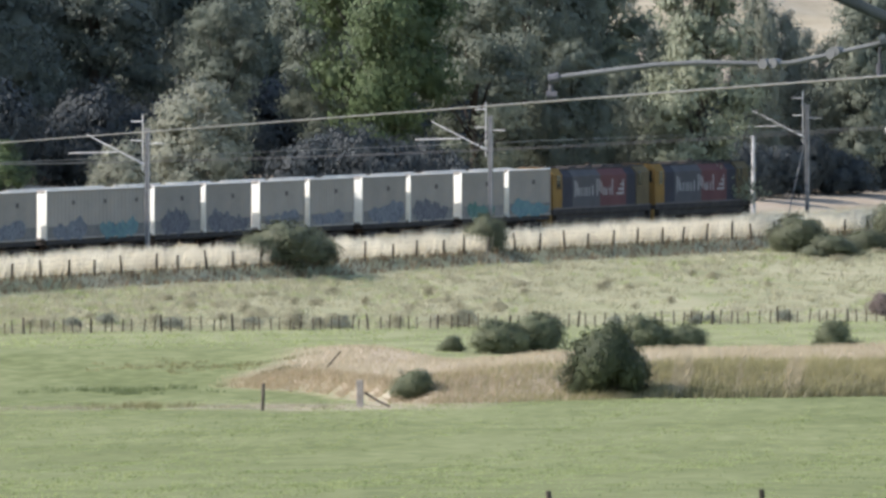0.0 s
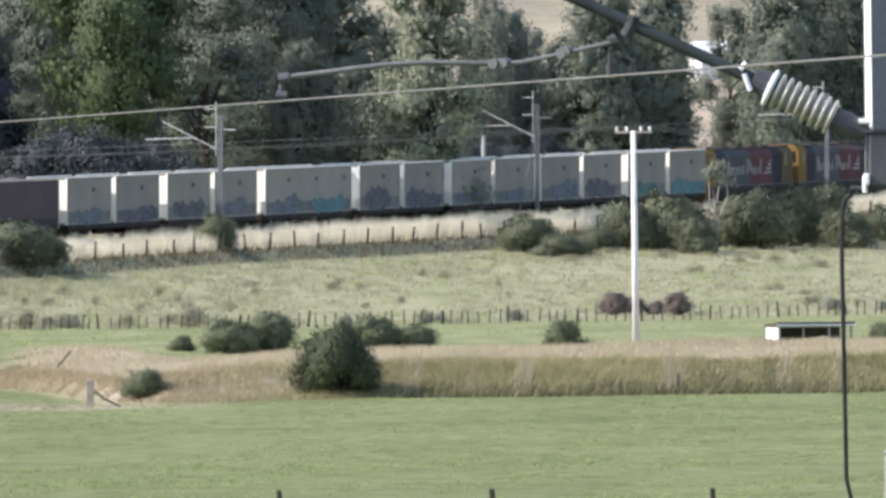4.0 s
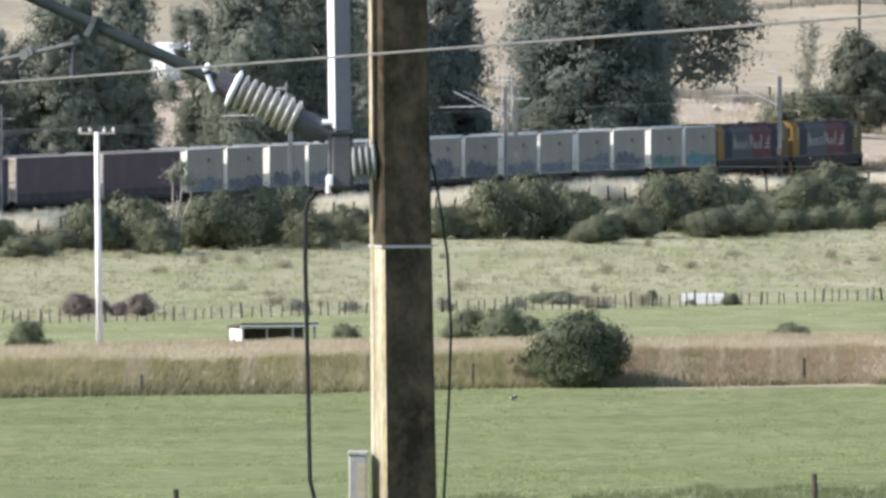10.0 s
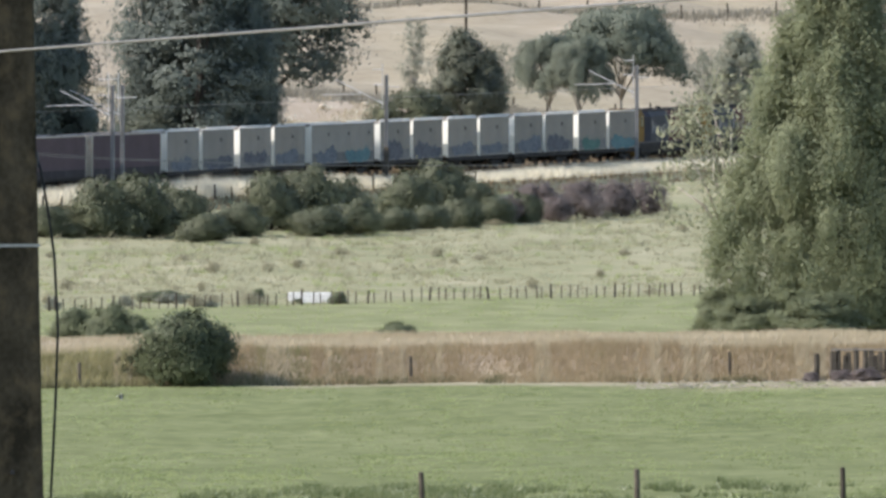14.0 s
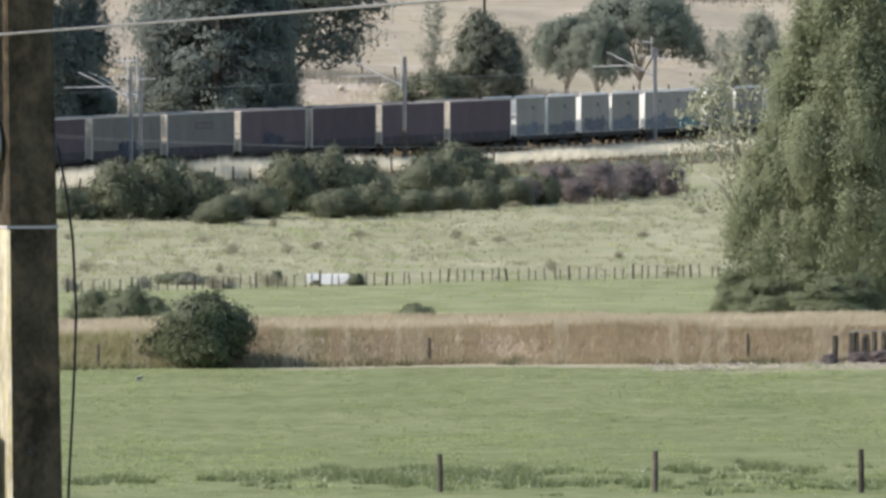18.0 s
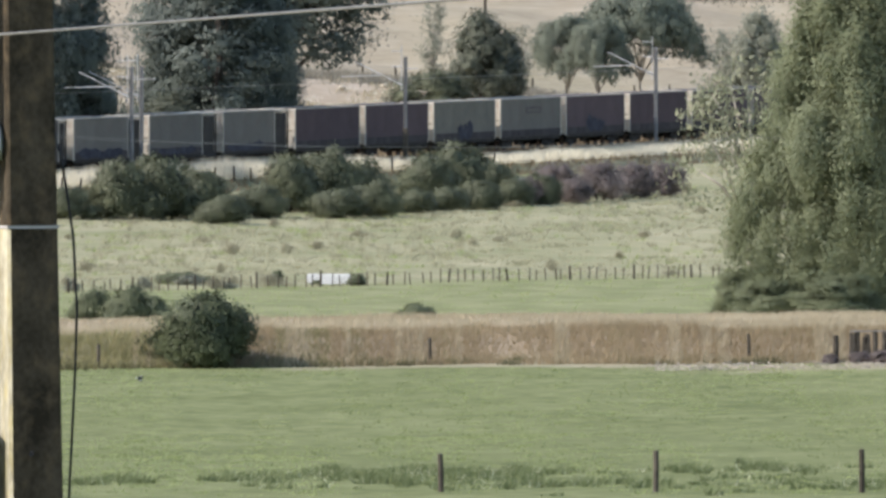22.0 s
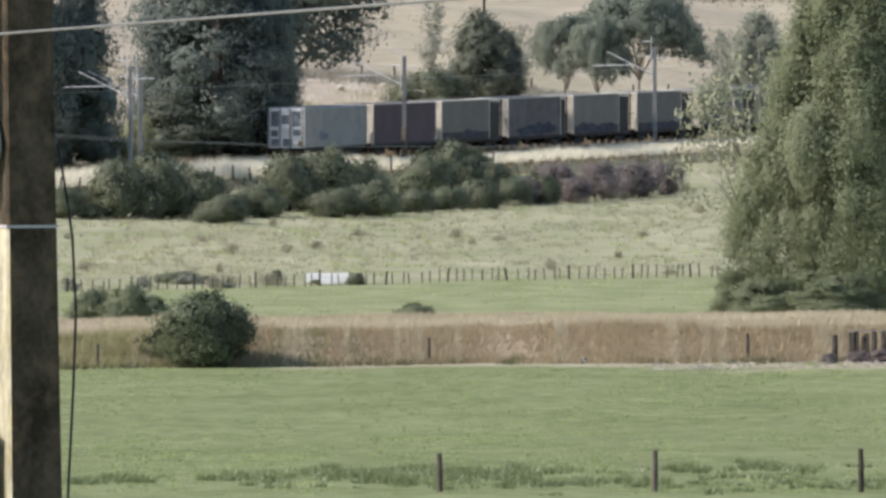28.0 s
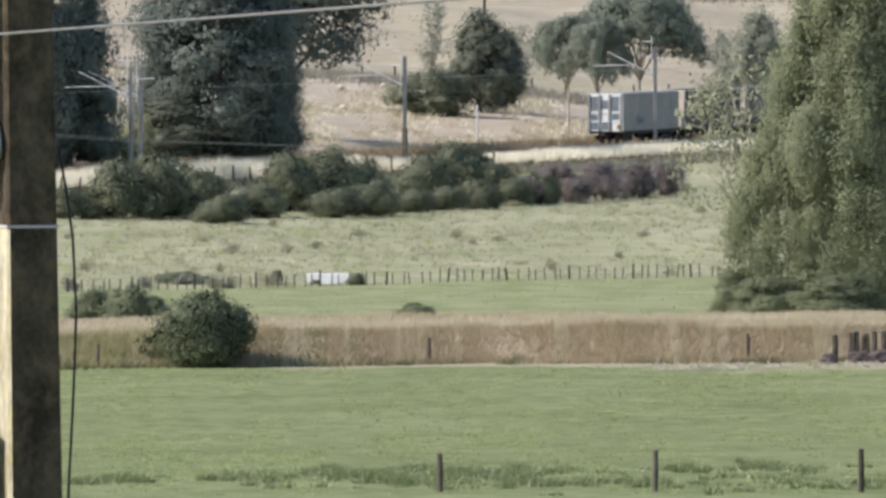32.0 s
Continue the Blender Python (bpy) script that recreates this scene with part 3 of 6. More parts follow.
TRAIN = {
    "white": material("cream_container_paint", (0.228, 0.206, 0.178), (0.28, 0.256, 0.224), 0.5, 0.9, 0.1, stain=(0.3, 0.25, 0.2), amount=0.4, vary=0.06, shine=0.04),
    # Container ends and roof edges are coloured whiter than the shaded sides, as sunlit.
    "sun_white": material("sunlit_white_paint", (0.66, 0.64, 0.57), (0.76, 0.74, 0.66), 0.8, 0.7, 0.1, stain=(0.6, 0.54, 0.42), amount=0.3),
    "red": material("maroon_wagon_paint", (0.078, 0.058, 0.062), (0.104, 0.078, 0.081), 0.4, 0.9, 0.15, stain=(0.08, 0.06, 0.06), amount=0.5, vary=0.12, shine=0.04),
    # Wagon ends and roof edges paled in colour as sunlit, with rust stains.
    "rust_pale_end": material("sun_paled_rusty_end", (0.36, 0.33, 0.27), (0.46, 0.42, 0.35), 0.6, 0.7, 0.15, stain=(0.25, 0.16, 0.1), amount=0.4),
    "grey": material("grey_wagon_paint", (0.118, 0.108, 0.094), (0.16, 0.148, 0.132), 0.4, 0.9, 0.15, stain=(0.14, 0.11, 0.1), amount=0.5, vary=0.1, shine=0.04),
    "green": material("grey_green_paint", (0.122, 0.113, 0.096), (0.165, 0.153, 0.13), 0.4, 0.9, 0.15, stain=(0.1, 0.1, 0.09), amount=0.5, shine=0.04),
    "dark": material("dark_dusty_paint", (0.085, 0.075, 0.072), (0.13, 0.115, 0.11), 0.4, 0.9, 0.15, stain=(0.05, 0.045, 0.045), amount=0.5, shine=0.04),
    "light": material("light_grey_paint", (0.42, 0.43, 0.43), (0.55, 0.56, 0.55), 0.5, 0.9, 0.1, stain=(0.3, 0.28, 0.26), amount=0.4, shine=0.04),
    "low_dark": material("dark_brown_paint", (0.045, 0.04, 0.041), (0.075, 0.066, 0.066), 0.6, 0.9, 0.15, stain=(0.03, 0.027, 0.027), amount=0.6, shine=0.04),
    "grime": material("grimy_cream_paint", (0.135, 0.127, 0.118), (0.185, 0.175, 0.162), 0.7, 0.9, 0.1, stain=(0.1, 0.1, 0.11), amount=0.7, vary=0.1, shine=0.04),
    "tail": material("pale_dusty_wagon_paint", (0.19, 0.182, 0.165), (0.25, 0.24, 0.218), 0.4, 0.9, 0.15, stain=(0.16, 0.14, 0.13), amount=0.5, shine=0.04),
    "end_blue": material("faded_blue_paint", (0.085, 0.1, 0.112), (0.135, 0.152, 0.165), 1.5, 0.9, 0.1, stain=(0.25, 0.25, 0.24), amount=0.5, shine=0.04),
    "frame": material("sooty_underframe", (0.02, 0.018, 0.017), (0.05, 0.043, 0.038), 1.5, 0.85, 0.3),
    "wheel": material("wheel_steel", (0.07, 0.05, 0.04), (0.14, 0.1, 0.08), 2, 0.6, 0.2, 0.4),
    "yellow": material("yellow_loco_paint", (0.16, 0.098, 0.034), (0.205, 0.125, 0.042), 0.8, 0.9, 0.08, stain=(0.25, 0.15, 0.06), amount=0.5, shine=0.04),
    "loco_red": material("red_loco_paint", (0.088, 0.045, 0.045), (0.115, 0.059, 0.058), 0.6, 0.9, 0.08, stain=(0.1, 0.05, 0.05), amount=0.5, shine=0.04),
    "loco_grey": material("slate_loco_paint", (0.066, 0.065, 0.067), (0.09, 0.088, 0.09), 0.6, 0.9, 0.08, stain=(0.08, 0.07, 0.07), amount=0.5, shine=0.04),
    "loco_olive": material("dull_olive_paint", (0.09, 0.072, 0.042), (0.125, 0.1, 0.06), 0.6, 0.9, 0.08, stain=(0.06, 0.05, 0.04), amount=0.5, shine=0.04),
    "loco_dark": material("blue_black_paint", (0.032, 0.033, 0.04), (0.05, 0.05, 0.058), 0.6, 0.9, 0.08, stain=(0.06, 0.05, 0.05), amount=0.4, shine=0.04),
    "glass": material("cab_glass", (0.01, 0.012, 0.014), (0.016, 0.018, 0.02), 2, 0.08, 0, shine=0.5),
    "marking": material("faded_white_marking", (0.24, 0.23, 0.225), (0.31, 0.3, 0.295), 2, 0.9, 0, stain=(0.4, 0.35, 0.35), amount=0.4, shine=0.04),
    "spray_blue": material("blue_spray_paint", (0.115, 0.122, 0.136), (0.185, 0.192, 0.203), 2.2, 0.9, 0, stain=(0.05, 0.055, 0.075), amount=0.9, shine=0.04),
    "spray_teal": material("teal_spray_paint", (0.085, 0.155, 0.16), (0.15, 0.225, 0.225), 2.2, 0.9, 0, stain=(0.08, 0.1, 0.16), amount=0.8, shine=0.04),
    "spray_dark": material("dark_spray_paint", (0.09, 0.09, 0.1), (0.155, 0.155, 0.165), 2.2, 0.9, 0, stain=(0.04, 0.04, 0.048), amount=0.8, shine=0.04),
    "spray_black": material("black_spray_paint", (0.035, 0.035, 0.045), (0.08, 0.08, 0.095), 2.2, 0.9, 0, stain=(0.02, 0.02, 0.03), amount=0.7, shine=0.04),
    "spray_green": material("green_spray_paint", (0.07, 0.135, 0.11), (0.13, 0.2, 0.175), 2.2, 0.9, 0, stain=(0.04, 0.07, 0.09), amount=0.8, shine=0.04),
}


def wheel_mesh():
    s = Shape()
    s.tube([(-0.07, 0, 0), (0.045, 0, 0)], 0.40, 20)
    s.tube([(-0.09, 0, 0), (-0.07, 0, 0)], 0.435, 20)
    s.tube([(0.04, 0, 0), (0.09, 0, 0)], [0.13, 0.1], 10)
    return s.mesh("wheel", TRAIN["wheel"])


WHEEL = wheel_mesh()


def bogie_mesh():
    s = Shape()
    for x in (-0.98, 0.9):
        s.box(x, x + 0.08, -1.25, 1.25, 0.42, 0.62, 0.03)
        s.box(x - 0.02, x + 0.1, -0.4, 0.4, 0.22, 0.5, 0.03)
        for y in (-0.9, 0.9):
            s.box(x - 0.05, x + 0.13, y - 0.14, y + 0.14, 0.28, 0.56, 0.03)
        for y in (-0.22, 0, 0.22):
            s.tube([(x + 0.04, y, 0.48), (x + 0.04, y, 0.72)], 0.07, 8)
    s.box(-0.95, 0.95, -0.25, 0.25, 0.5, 0.78, 0.04)
    for y in (-0.9, 0.9):
        s.tube([(-0.9, y, 0.42), (0.9, y, 0.42)], 0.07, 8)
    return s.mesh("bogie", TRAIN["frame"])


BOGIE = bogie_mesh()


def add_bogies(car, places, axles=(-0.9, 0.9)):
    for y in places:
        bg = part("bogie", BOGIE, None, car, at=pose(0, y, 0))
        for ay in axles:
            for x, turn in ((-0.58, 180), (0.58, 0)):
                part("wheel", WHEEL, None, bg, at=pose(x, ay, 0.42, 0, 0, turn))


def underframe(y0, y1):
    s = Shape()
    s.box(-1.2, -1.02, y0, y1, 0.72, 0.95, 0.03).box(1.02, 1.2, y0, y1, 0.72, 0.95, 0.03)
    s.box(-0.22, 0.22, y0, y1, 0.55, 0.9, 0.03)
    n = int((y1 - y0) / 1.5)
    for i in range(n + 1):
        y = y0 + 0.1 + (y1 - y0 - 0.2) * i / n
        s.box(-1.1, 1.1, y - 0.06, y + 0.06, 0.74, 0.9)
    s.box(-0.55, 0.15, y0 + 4.6, y0 + 5.6, 0.35, 0.7, 0.04)
    s.tube([(0.55, y0 + 5.2, 0.55), (0.55, y0 + 6.4, 0.55)], 0.17, 10)
    return s


def coupler(y, turn):
    s = Shape()
    s.box(-0.09, 0.09, 0, 0.5, 0.62, 0.8, 0.03).box(-0.16, 0.16, 0.42, 0.62, 0.58, 0.84, 0.04)
    s.tube([(0.35, 0, 0.7), (0.38, 0.25, 0.45), (0.3, 0.5, 0.5)], 0.025, 6)
    return s


def graffiti(seed, y0, y1, z0, z1, x=1.226):
    """A sprayed tag with a swelling, uneven outline, flat on the side."""
    rng = np.random.default_rng(seed)
    n = 40
    humps = rng.integers(2, 9)
    ph = rng.random(4) * 6
    top, low = [], []
    for k in range(n + 1):
        q = k / n
        edge = min(1.0, 6 * q, 6 * (1 - q)) ** 0.5
        t = 0.62 + 0.14 * abs(math.sin(q * math.pi * humps + ph[0])) + 0.16 * math.sin(q * 4.1 + ph[3]) + 0.07 * math.sin(q * 23 + ph[1])
        b = 0.05 * math.sin(q * 17 + ph[2]) + 0.04 * math.sin(q * 41 + ph[3])
        mid = 0.45 * (z1 - z0)
        top.append((x, y0 + (y1 - y0) * q, z0 + mid + ((z1 - z0) * t - mid) * edge))
        low.append((x, y0 + (y1 - y0) * q, z0 + mid - (mid - (z1 - z0) * b) * edge))
    s = Shape()
    s.add(low + top, [(k, k + 1, n + 2 + k, n + 1 + k) for k in range(n)])
    return s


def corrugated(length, z0=0.99, z1=3.53, hw=1.2):
    """The skin of a container: one sheet folded into shallow upright corrugations."""
    L = length / 2 - 0.05
    ring = []
    n = 26
    for i in range(n):
        y, w = -L + 2 * L * i / n, 2 * L / n
        ring += [(hw, y), (hw, y + w * 0.38), (hw - 0.03, y + w * 0.5), (hw - 0.03, y + w * 0.88)]
    ring += [(hw, L)] + [(-x, -y) for x, y in ring] + [(-hw, -L)]
    m = len(ring)
    s = Shape()
    s.add([(x, y, z) for z in (z0, z1) for x, y in ring], [(i, (i + 1) % m, (i + 1) % m + m, i + m) for i in range(m)] + [tuple(range(m - 1, -1, -1)), tuple(range(m, 2 * m))])
    return s


def container_frame(box, length, z0=0.97, z1=3.56, hw=1.22):
    L = length / 2
    mat = TRAIN["white"]
    post = shared("corner_post", lambda: Shape().box(-0.07, 0.07, -0.07, 0.07, z0, z1, 0.02), mat)
    side = shared("side_rail/%.1f" % length, lambda: Shape().box(-0.05, 0.05, -L + 0.14, L - 0.14, -0.05, 0.05, 0.015), mat)
    head = shared("end_rail", lambda: Shape().box(-hw + 0.14, hw - 0.14, -0.05, 0.05, -0.06, 0.06, 0.015), mat)
    # Sun on the ends and roof lips is put into their white colour.
    panel = shared("end_panel", lambda: Shape().box(-hw + 0.02, hw - 0.02, -0.02, 0.02, z0 + 0.02, z1 - 0.02, 0.01), TRAIN["sun_white"])
    lip = shared("roof_lip/%.1f" % length, lambda: Shape().tube([(0, -L + 0.02, 0), (0, L - 0.02, 0)], 0.04, 8), TRAIN["sun_white"])
    for x in (-1, 1):
        part("roof_lip", lip, None, box, "roof edge whitened as sunlit", at=pose(x * (hw - 0.06), 0, z1 + 0.01))
        part("end_panel", panel, None, box, "end panel whitened as sunlit", at=pose(0, x * (L - 0.004), 0))
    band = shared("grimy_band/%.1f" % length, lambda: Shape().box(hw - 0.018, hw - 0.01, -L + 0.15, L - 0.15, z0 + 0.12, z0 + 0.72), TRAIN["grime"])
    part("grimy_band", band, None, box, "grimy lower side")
    rod = shared("door_rod", lambda: Shape().tube([(0, 0, z0 + 0.1), (0, 0, z1 - 0.1)], 0.02, 6), mat)
    for x in (-1, 1):
        for y in (-1, 1):
            part("corner_post", post, None, box, at=pose(x * (hw - 0.07), y * (L - 0.07), 0))
        for z in (z0 + 0.07, z1 - 0.055):
            part("side_rail", side, None, box, at=pose(x * (hw - 0.05), 0, z))
    for y in (-1, 1):
        for z in (z0 + 0.08, z1 - 0.065):
            part("end_rail", head, None, box, at=pose(0, y * (L - 0.02), z))
    for x in (-0.75, -0.28, 0.28, 0.75):
        part("door_rod", rod, None, box, at=pose(x, -L - 0.012 + 0.03, 0))


PITCH, BODY = 14.4, 13.1
MEST = {}


def shared(key, make, mat):
    if key not in MEST:
        MEST[key] = make().mesh(key.split("/")[0], mat)
    return MEST[key]


# sprays on the pale containers: colour and reach, front box then rear box
SPRAYS = [("spray_teal", "spray_green"), ("spray_dark", "spray_blue"), ("spray_blue", "spray_blue"), ("spray_dark", "spray_dark"),
          ("spray_blue", "spray_teal"), ("spray_blue", "spray_dark"), ("spray_dark", "spray_blue")]


def flat_wagon(k):
    """A flat wagon that carries two pale containers, or one long one."""
    car = thing("container_wagon", "flat wagon carrying one long cream container with graffiti" if k == 4 else "flat wagon carrying two cream containers with graffiti", "wagon", pose(0, 0, 0), "wagons of the train")
    part("underframe", shared("underframe/flat", lambda: underframe(-6.5, 6.5), TRAIN["frame"]), None, car)
    for y, turn in ((6.45, 0), (-6.45, 180)):
        part("coupler", shared("coupler", lambda: coupler(0, 0), TRAIN["frame"]), None, car, at=pose(0, y, 0, 0, 0, turn))
    add_bogies(car, (-4.6, 4.6))
    if k == 4:
        box = part("container", shared("container/long", lambda: corrugated(13.0), TRAIN["white"]), None, car, "long cream steel container")
        container_frame(box, 13.0)
        for y0, y1, m in ((-5.8, -1.2, "spray_blue"), (0.4, 5.6, "spray_teal")):
            part("graffiti", graffiti(int(y1) + 50, y0, y1, 1.0, 2.3), TRAIN[m], box, "sprayed graffiti tag")
        for y in (-3.2, 1.0, 5.2):
            part("placard", Shape().box(1.205, 1.222, y, y + 0.35, 2.8, 3.02), TRAIN["dark"], box)
        return car
    for i, y in enumerate((3.47, -3.47)):
        box = part("container", shared("container", lambda: corrugated(6.24), TRAIN["white"]), None, car, "cream steel container", at=pose(0, y, 0))
        container_frame(box, 6.24)
        m = SPRAYS[k][i]
        part("graffiti", graffiti(k * 2 + i + 11, -2.9 + 0.5 * ((k * 3 + i) % 3), 2.9 - 0.6 * ((k + 2 * i) % 3), 1.0 + 0.06 * (k % 3), 2.05 + 0.14 * ((k * 2 + i) % 4)), TRAIN[m], box, "sprayed graffiti tag")
        s = Shape()
        s.box(1.205, 1.222, 0.4, 0.75, 2.75, 3.0)
        part("placard", s, TRAIN["dark"], box)
    return car


def box_body(y0, y1, z0=0.94, z1=3.54, hw=1.24, ribs=7):
    """A wagon's body: one skin with upright ribs and a roof that slopes to both sides."""
    ring = []
    for i in range(ribs):
        y = y0 + 0.06 + (y1 - y0 - 0.12) * i / (ribs - 1)
        ring += [(hw - 0.03, y - 0.07), (hw - 0.022, y - 0.04), (hw - 0.022, y + 0.04), (hw - 0.03, y + 0.07)]
    ring += [(-x, y0 + y1 - y) for x, y in ring]
    m = len(ring)
    s = Shape()
    roof = [(x * 0.93, y, z1) for x, y in ring]
    s.add([(x, y, z) for z in (z0, z1 - 0.1) for x, y in ring] + roof,
          [(k * m + i, k * m + (i + 1) % m, k * m + (i + 1) % m + m, k * m + i + m) for k in (0, 1) for i in range(m)] + [tuple(range(m - 1, -1, -1)), tuple(range(2 * m, 3 * m))])
    return s


def end_wall(car, y, out, label="", hw=1.22, z0=0.98, z1=3.54):
    """A wagon's end: a sheet, with posts and rails on it."""
    mat = TRAIN["rust_pale_end"]
    wall = part("end_wall", shared("end_wall", lambda: Shape().box(-hw, hw, 0, 0.05, z0, z1, 0.015), mat), None, car, label, at=pose(0, y, 0, 0, 0, 0 if out > 0 else 180))
    post = shared("end_post", lambda: Shape().box(-0.06, 0.06, 0.03, 0.14, z0 - 0.1, z1 - 0.02, 0.015), mat)
    rail = shared("cross_rail", lambda: Shape().box(-hw + 0.1, hw - 0.1, 0.04, 0.11, -0.05, 0.05, 0.015), mat)
    for x in (-1.16, -0.4, 0.4, 1.16):
        part("end_post", post, None, wall, at=pose(x, 0, 0))
    for z in (z0 + 0.05, z0 + 1.2, z1 - 0.14):
        part("cross_rail", rail, None, wall, at=pose(0, 0, z))


def box_wagon(k, paint, label, spray=None, recess=0.0, panel=False, split=False):
    car = thing("box_wagon", label, "wagon", pose(0, 0, 0), "wagons of the train")
    part("underframe", shared("underframe/box", lambda: underframe(-6.45, 6.45), TRAIN["frame"]), None, car)
    for y, turn in ((6.4, 0), (-6.4, 180)):
        part("coupler", shared("coupler", lambda: coupler(0, 0), TRAIN["frame"]), None, car, at=pose(0, y, 0, 0, 0, turn))
    add_bogies(car, (-4.6, 4.6))
    front = 6.5 - recess
    part("body", shared("body/%s/%.1f/%d" % (paint, recess, split), lambda: box_body(-6.5, front if not split else -0.3), TRAIN[paint]), None, car)
    if split:
        part("front_body", shared("body/%s/b" % paint, lambda: box_body(0.25, 6.5, ribs=6), TRAIN[paint]), None, car)
        part("front_end_sheet", Shape().box(-1.2, 1.2, 0.19, 0.245, 1.0, 3.5, 0.01), TRAIN["rust_pale_end"], car, "end sheet paled as sunlit")
    # A darker sheet runs along the lower side.
    sheet = shared("lower_sheet/%.1f" % recess, lambda: Shape().box(1.235, 1.246, -6.44, front - 0.06, 0.95, 1.42, 0.004).box(-1.246, -1.235, -6.44, front - 0.06, 0.95, 1.42, 0.004), TRAIN["low_dark"])
    if paint != "dark" and not split:
        part("lower_sheet", sheet, None, car, "darker lower side sheet")
    end_wall(car, -6.5, -1, "end wall paled as sunlit")
    end_wall(car, front, 1)
    if recess:
        # A dark box fills the recess at the front end.
        s = Shape()
        s.box(-1.2, 1.2, front + 0.16, 6.5, 0.96, 1.06, 0.02).box(-1.2, -1.1, 6.38, 6.48, 1.06, 3.5, 0.02).box(1.1, 1.2, 6.38, 6.48, 1.06, 3.5, 0.02)
        s.box(-1.1, 1.1, front + 0.18, 6.3, 1.06, 3.3, 0.05)
        part("end_hopper", s, TRAIN["frame"], car, "dark hopper end")
        t = Shape()
        t.box(-1.22, 1.22, front + 0.1, 6.5, 3.42, 3.54, 0.02)
        part("roof_hatch", t, TRAIN["rust_pale_end"], car, "pale roof hatch")
    if spray:
        part("graffiti", graffiti(k + 40, *spray[1:]), TRAIN[spray[0]], car, "sprayed graffiti tag")
    if panel:
        s = Shape()
        s.box(1.236, 1.25, -1.2, 2.2, 2.5, 2.95)
        part("name_board", s, TRAIN["dark"], car, "dark rectangular board")
        s = Shape()
        s.box(1.25, 1.258, -0.9, 1.9, 2.62, 2.82)
        part("name_bar", s, TRAIN["grey"], car)
    for x in (-1.17, 1.17):
        s = Shape()
        s.tube([(x, -6.48, 3.53), (x, front - 0.02, 3.53)], 0.045, 8)
        part("roof_edge", s, TRAIN["rust_pale_end"], car, "roof edge paled as sunlit")
    return car


def tail_wagon():
    car = thing("tail_wagon", "light grey covered wagon at the end of the train", "wagon", pose(0, 0, 0), "wagons of the train")
    part("underframe", shared("underframe/box", lambda: underframe(-6.45, 6.45), TRAIN["frame"]), None, car)
    part("coupler", shared("coupler", lambda: coupler(0, 0), TRAIN["frame"]), None, car, at=pose(0, 6.4, 0))
    part("coupler", shared("coupler", lambda: coupler(0, 0), TRAIN["frame"]), None, car, at=pose(0, -6.4, 0, 0, 0, 180))
    add_bogies(car, (-4.6, 4.6))
    part("body", box_body(-6.5, 6.5), TRAIN["tail"], car, "pale grey ribbed body")
    s = Shape()
    s.box(-1.24, 1.24, -6.58, -6.48, 0.9, 3.5, 0.04)
    part("end_sheet", s, TRAIN["light"], car, "pale blue-grey end sheet")
    for x0, x1, z0, z1 in ((-1.02, -0.5, 2.3, 3.3), (0.45, 1.02, 2.3, 3.3), (-0.28, 0.2, 2.45, 3.05), (-1.02, -0.55, 1.65, 2.05), (0.5, 1.02, 1.7, 2.1), (-0.2, 0.45, 1.0, 1.5), (-1.02, -0.5, 1.0, 1.5)):
        s = Shape()
        s.box(x0, x1, -6.6, -6.575, z0, z1, 0.012)
        part("recess_panel", s, TRAIN["end_blue"], car, "grey-blue recessed panel")
    for x in (-1.16, -0.4, 0.32, 1.16):
        s = Shape()
        s.box(x - 0.06, x + 0.06, -6.7, -6.57, 0.9, 3.46, 0.02)
        part("end_post", s, TRAIN["tail"], car, "pale worn end post")
    for z in (1.58, 2.2):
        s = Shape()
        s.box(-1.1, 1.1, -6.64, -6.57, z - 0.05, z + 0.05, 0.015)
        part("end_rail", s, TRAIN["light"], car)
    s = Shape()
    s.box(0.9, 1.15, -6.78, -6.64, 1.05, 1.35, 0.03)
    part("tail_lamp", s, TRAIN["yellow"], car, "small yellow lamp box")
    s = Shape()
    for z in np.arange(1.1, 3.4, 0.32):
        s.tube([(1.0, -6.72, z), (1.35, -6.72, z)], 0.015, 5)
    s.tube([(1.34, -6.72, 0.9), (1.34, -6.72, 3.6)], 0.02, 5)
    part("ladder", s, TRAIN["light"], car)
    part("graffiti", graffiti(77, -3.4, -1.6, 1.4, 2.1, 1.252), TRAIN["spray_blue"], car, "small blue sprayed tag")
    return car


def loco_slab(y0, y1, z0, z1, hw, bevel=0.1):
    """A length of body with sloping shoulders under the roof."""
    s = Shape()
    prof = [(-hw, z0), (hw, z0), (hw, z1 - 0.42), (hw - 0.28, z1 - 0.06), (hw - 0.6, z1), (-hw + 0.6, z1), (-hw + 0.28, z1 - 0.06), (-hw, z1 - 0.42)]
    n = len(prof)
    s.add([(x, y, z) for y in (y0, y1) for x, z in prof],
          [tuple(range(n)), tuple(range(2 * n - 1, n - 1, -1))] + [(i, i + n, (i + 1) % n + n, (i + 1) % n) for i in range(n)])
    return s


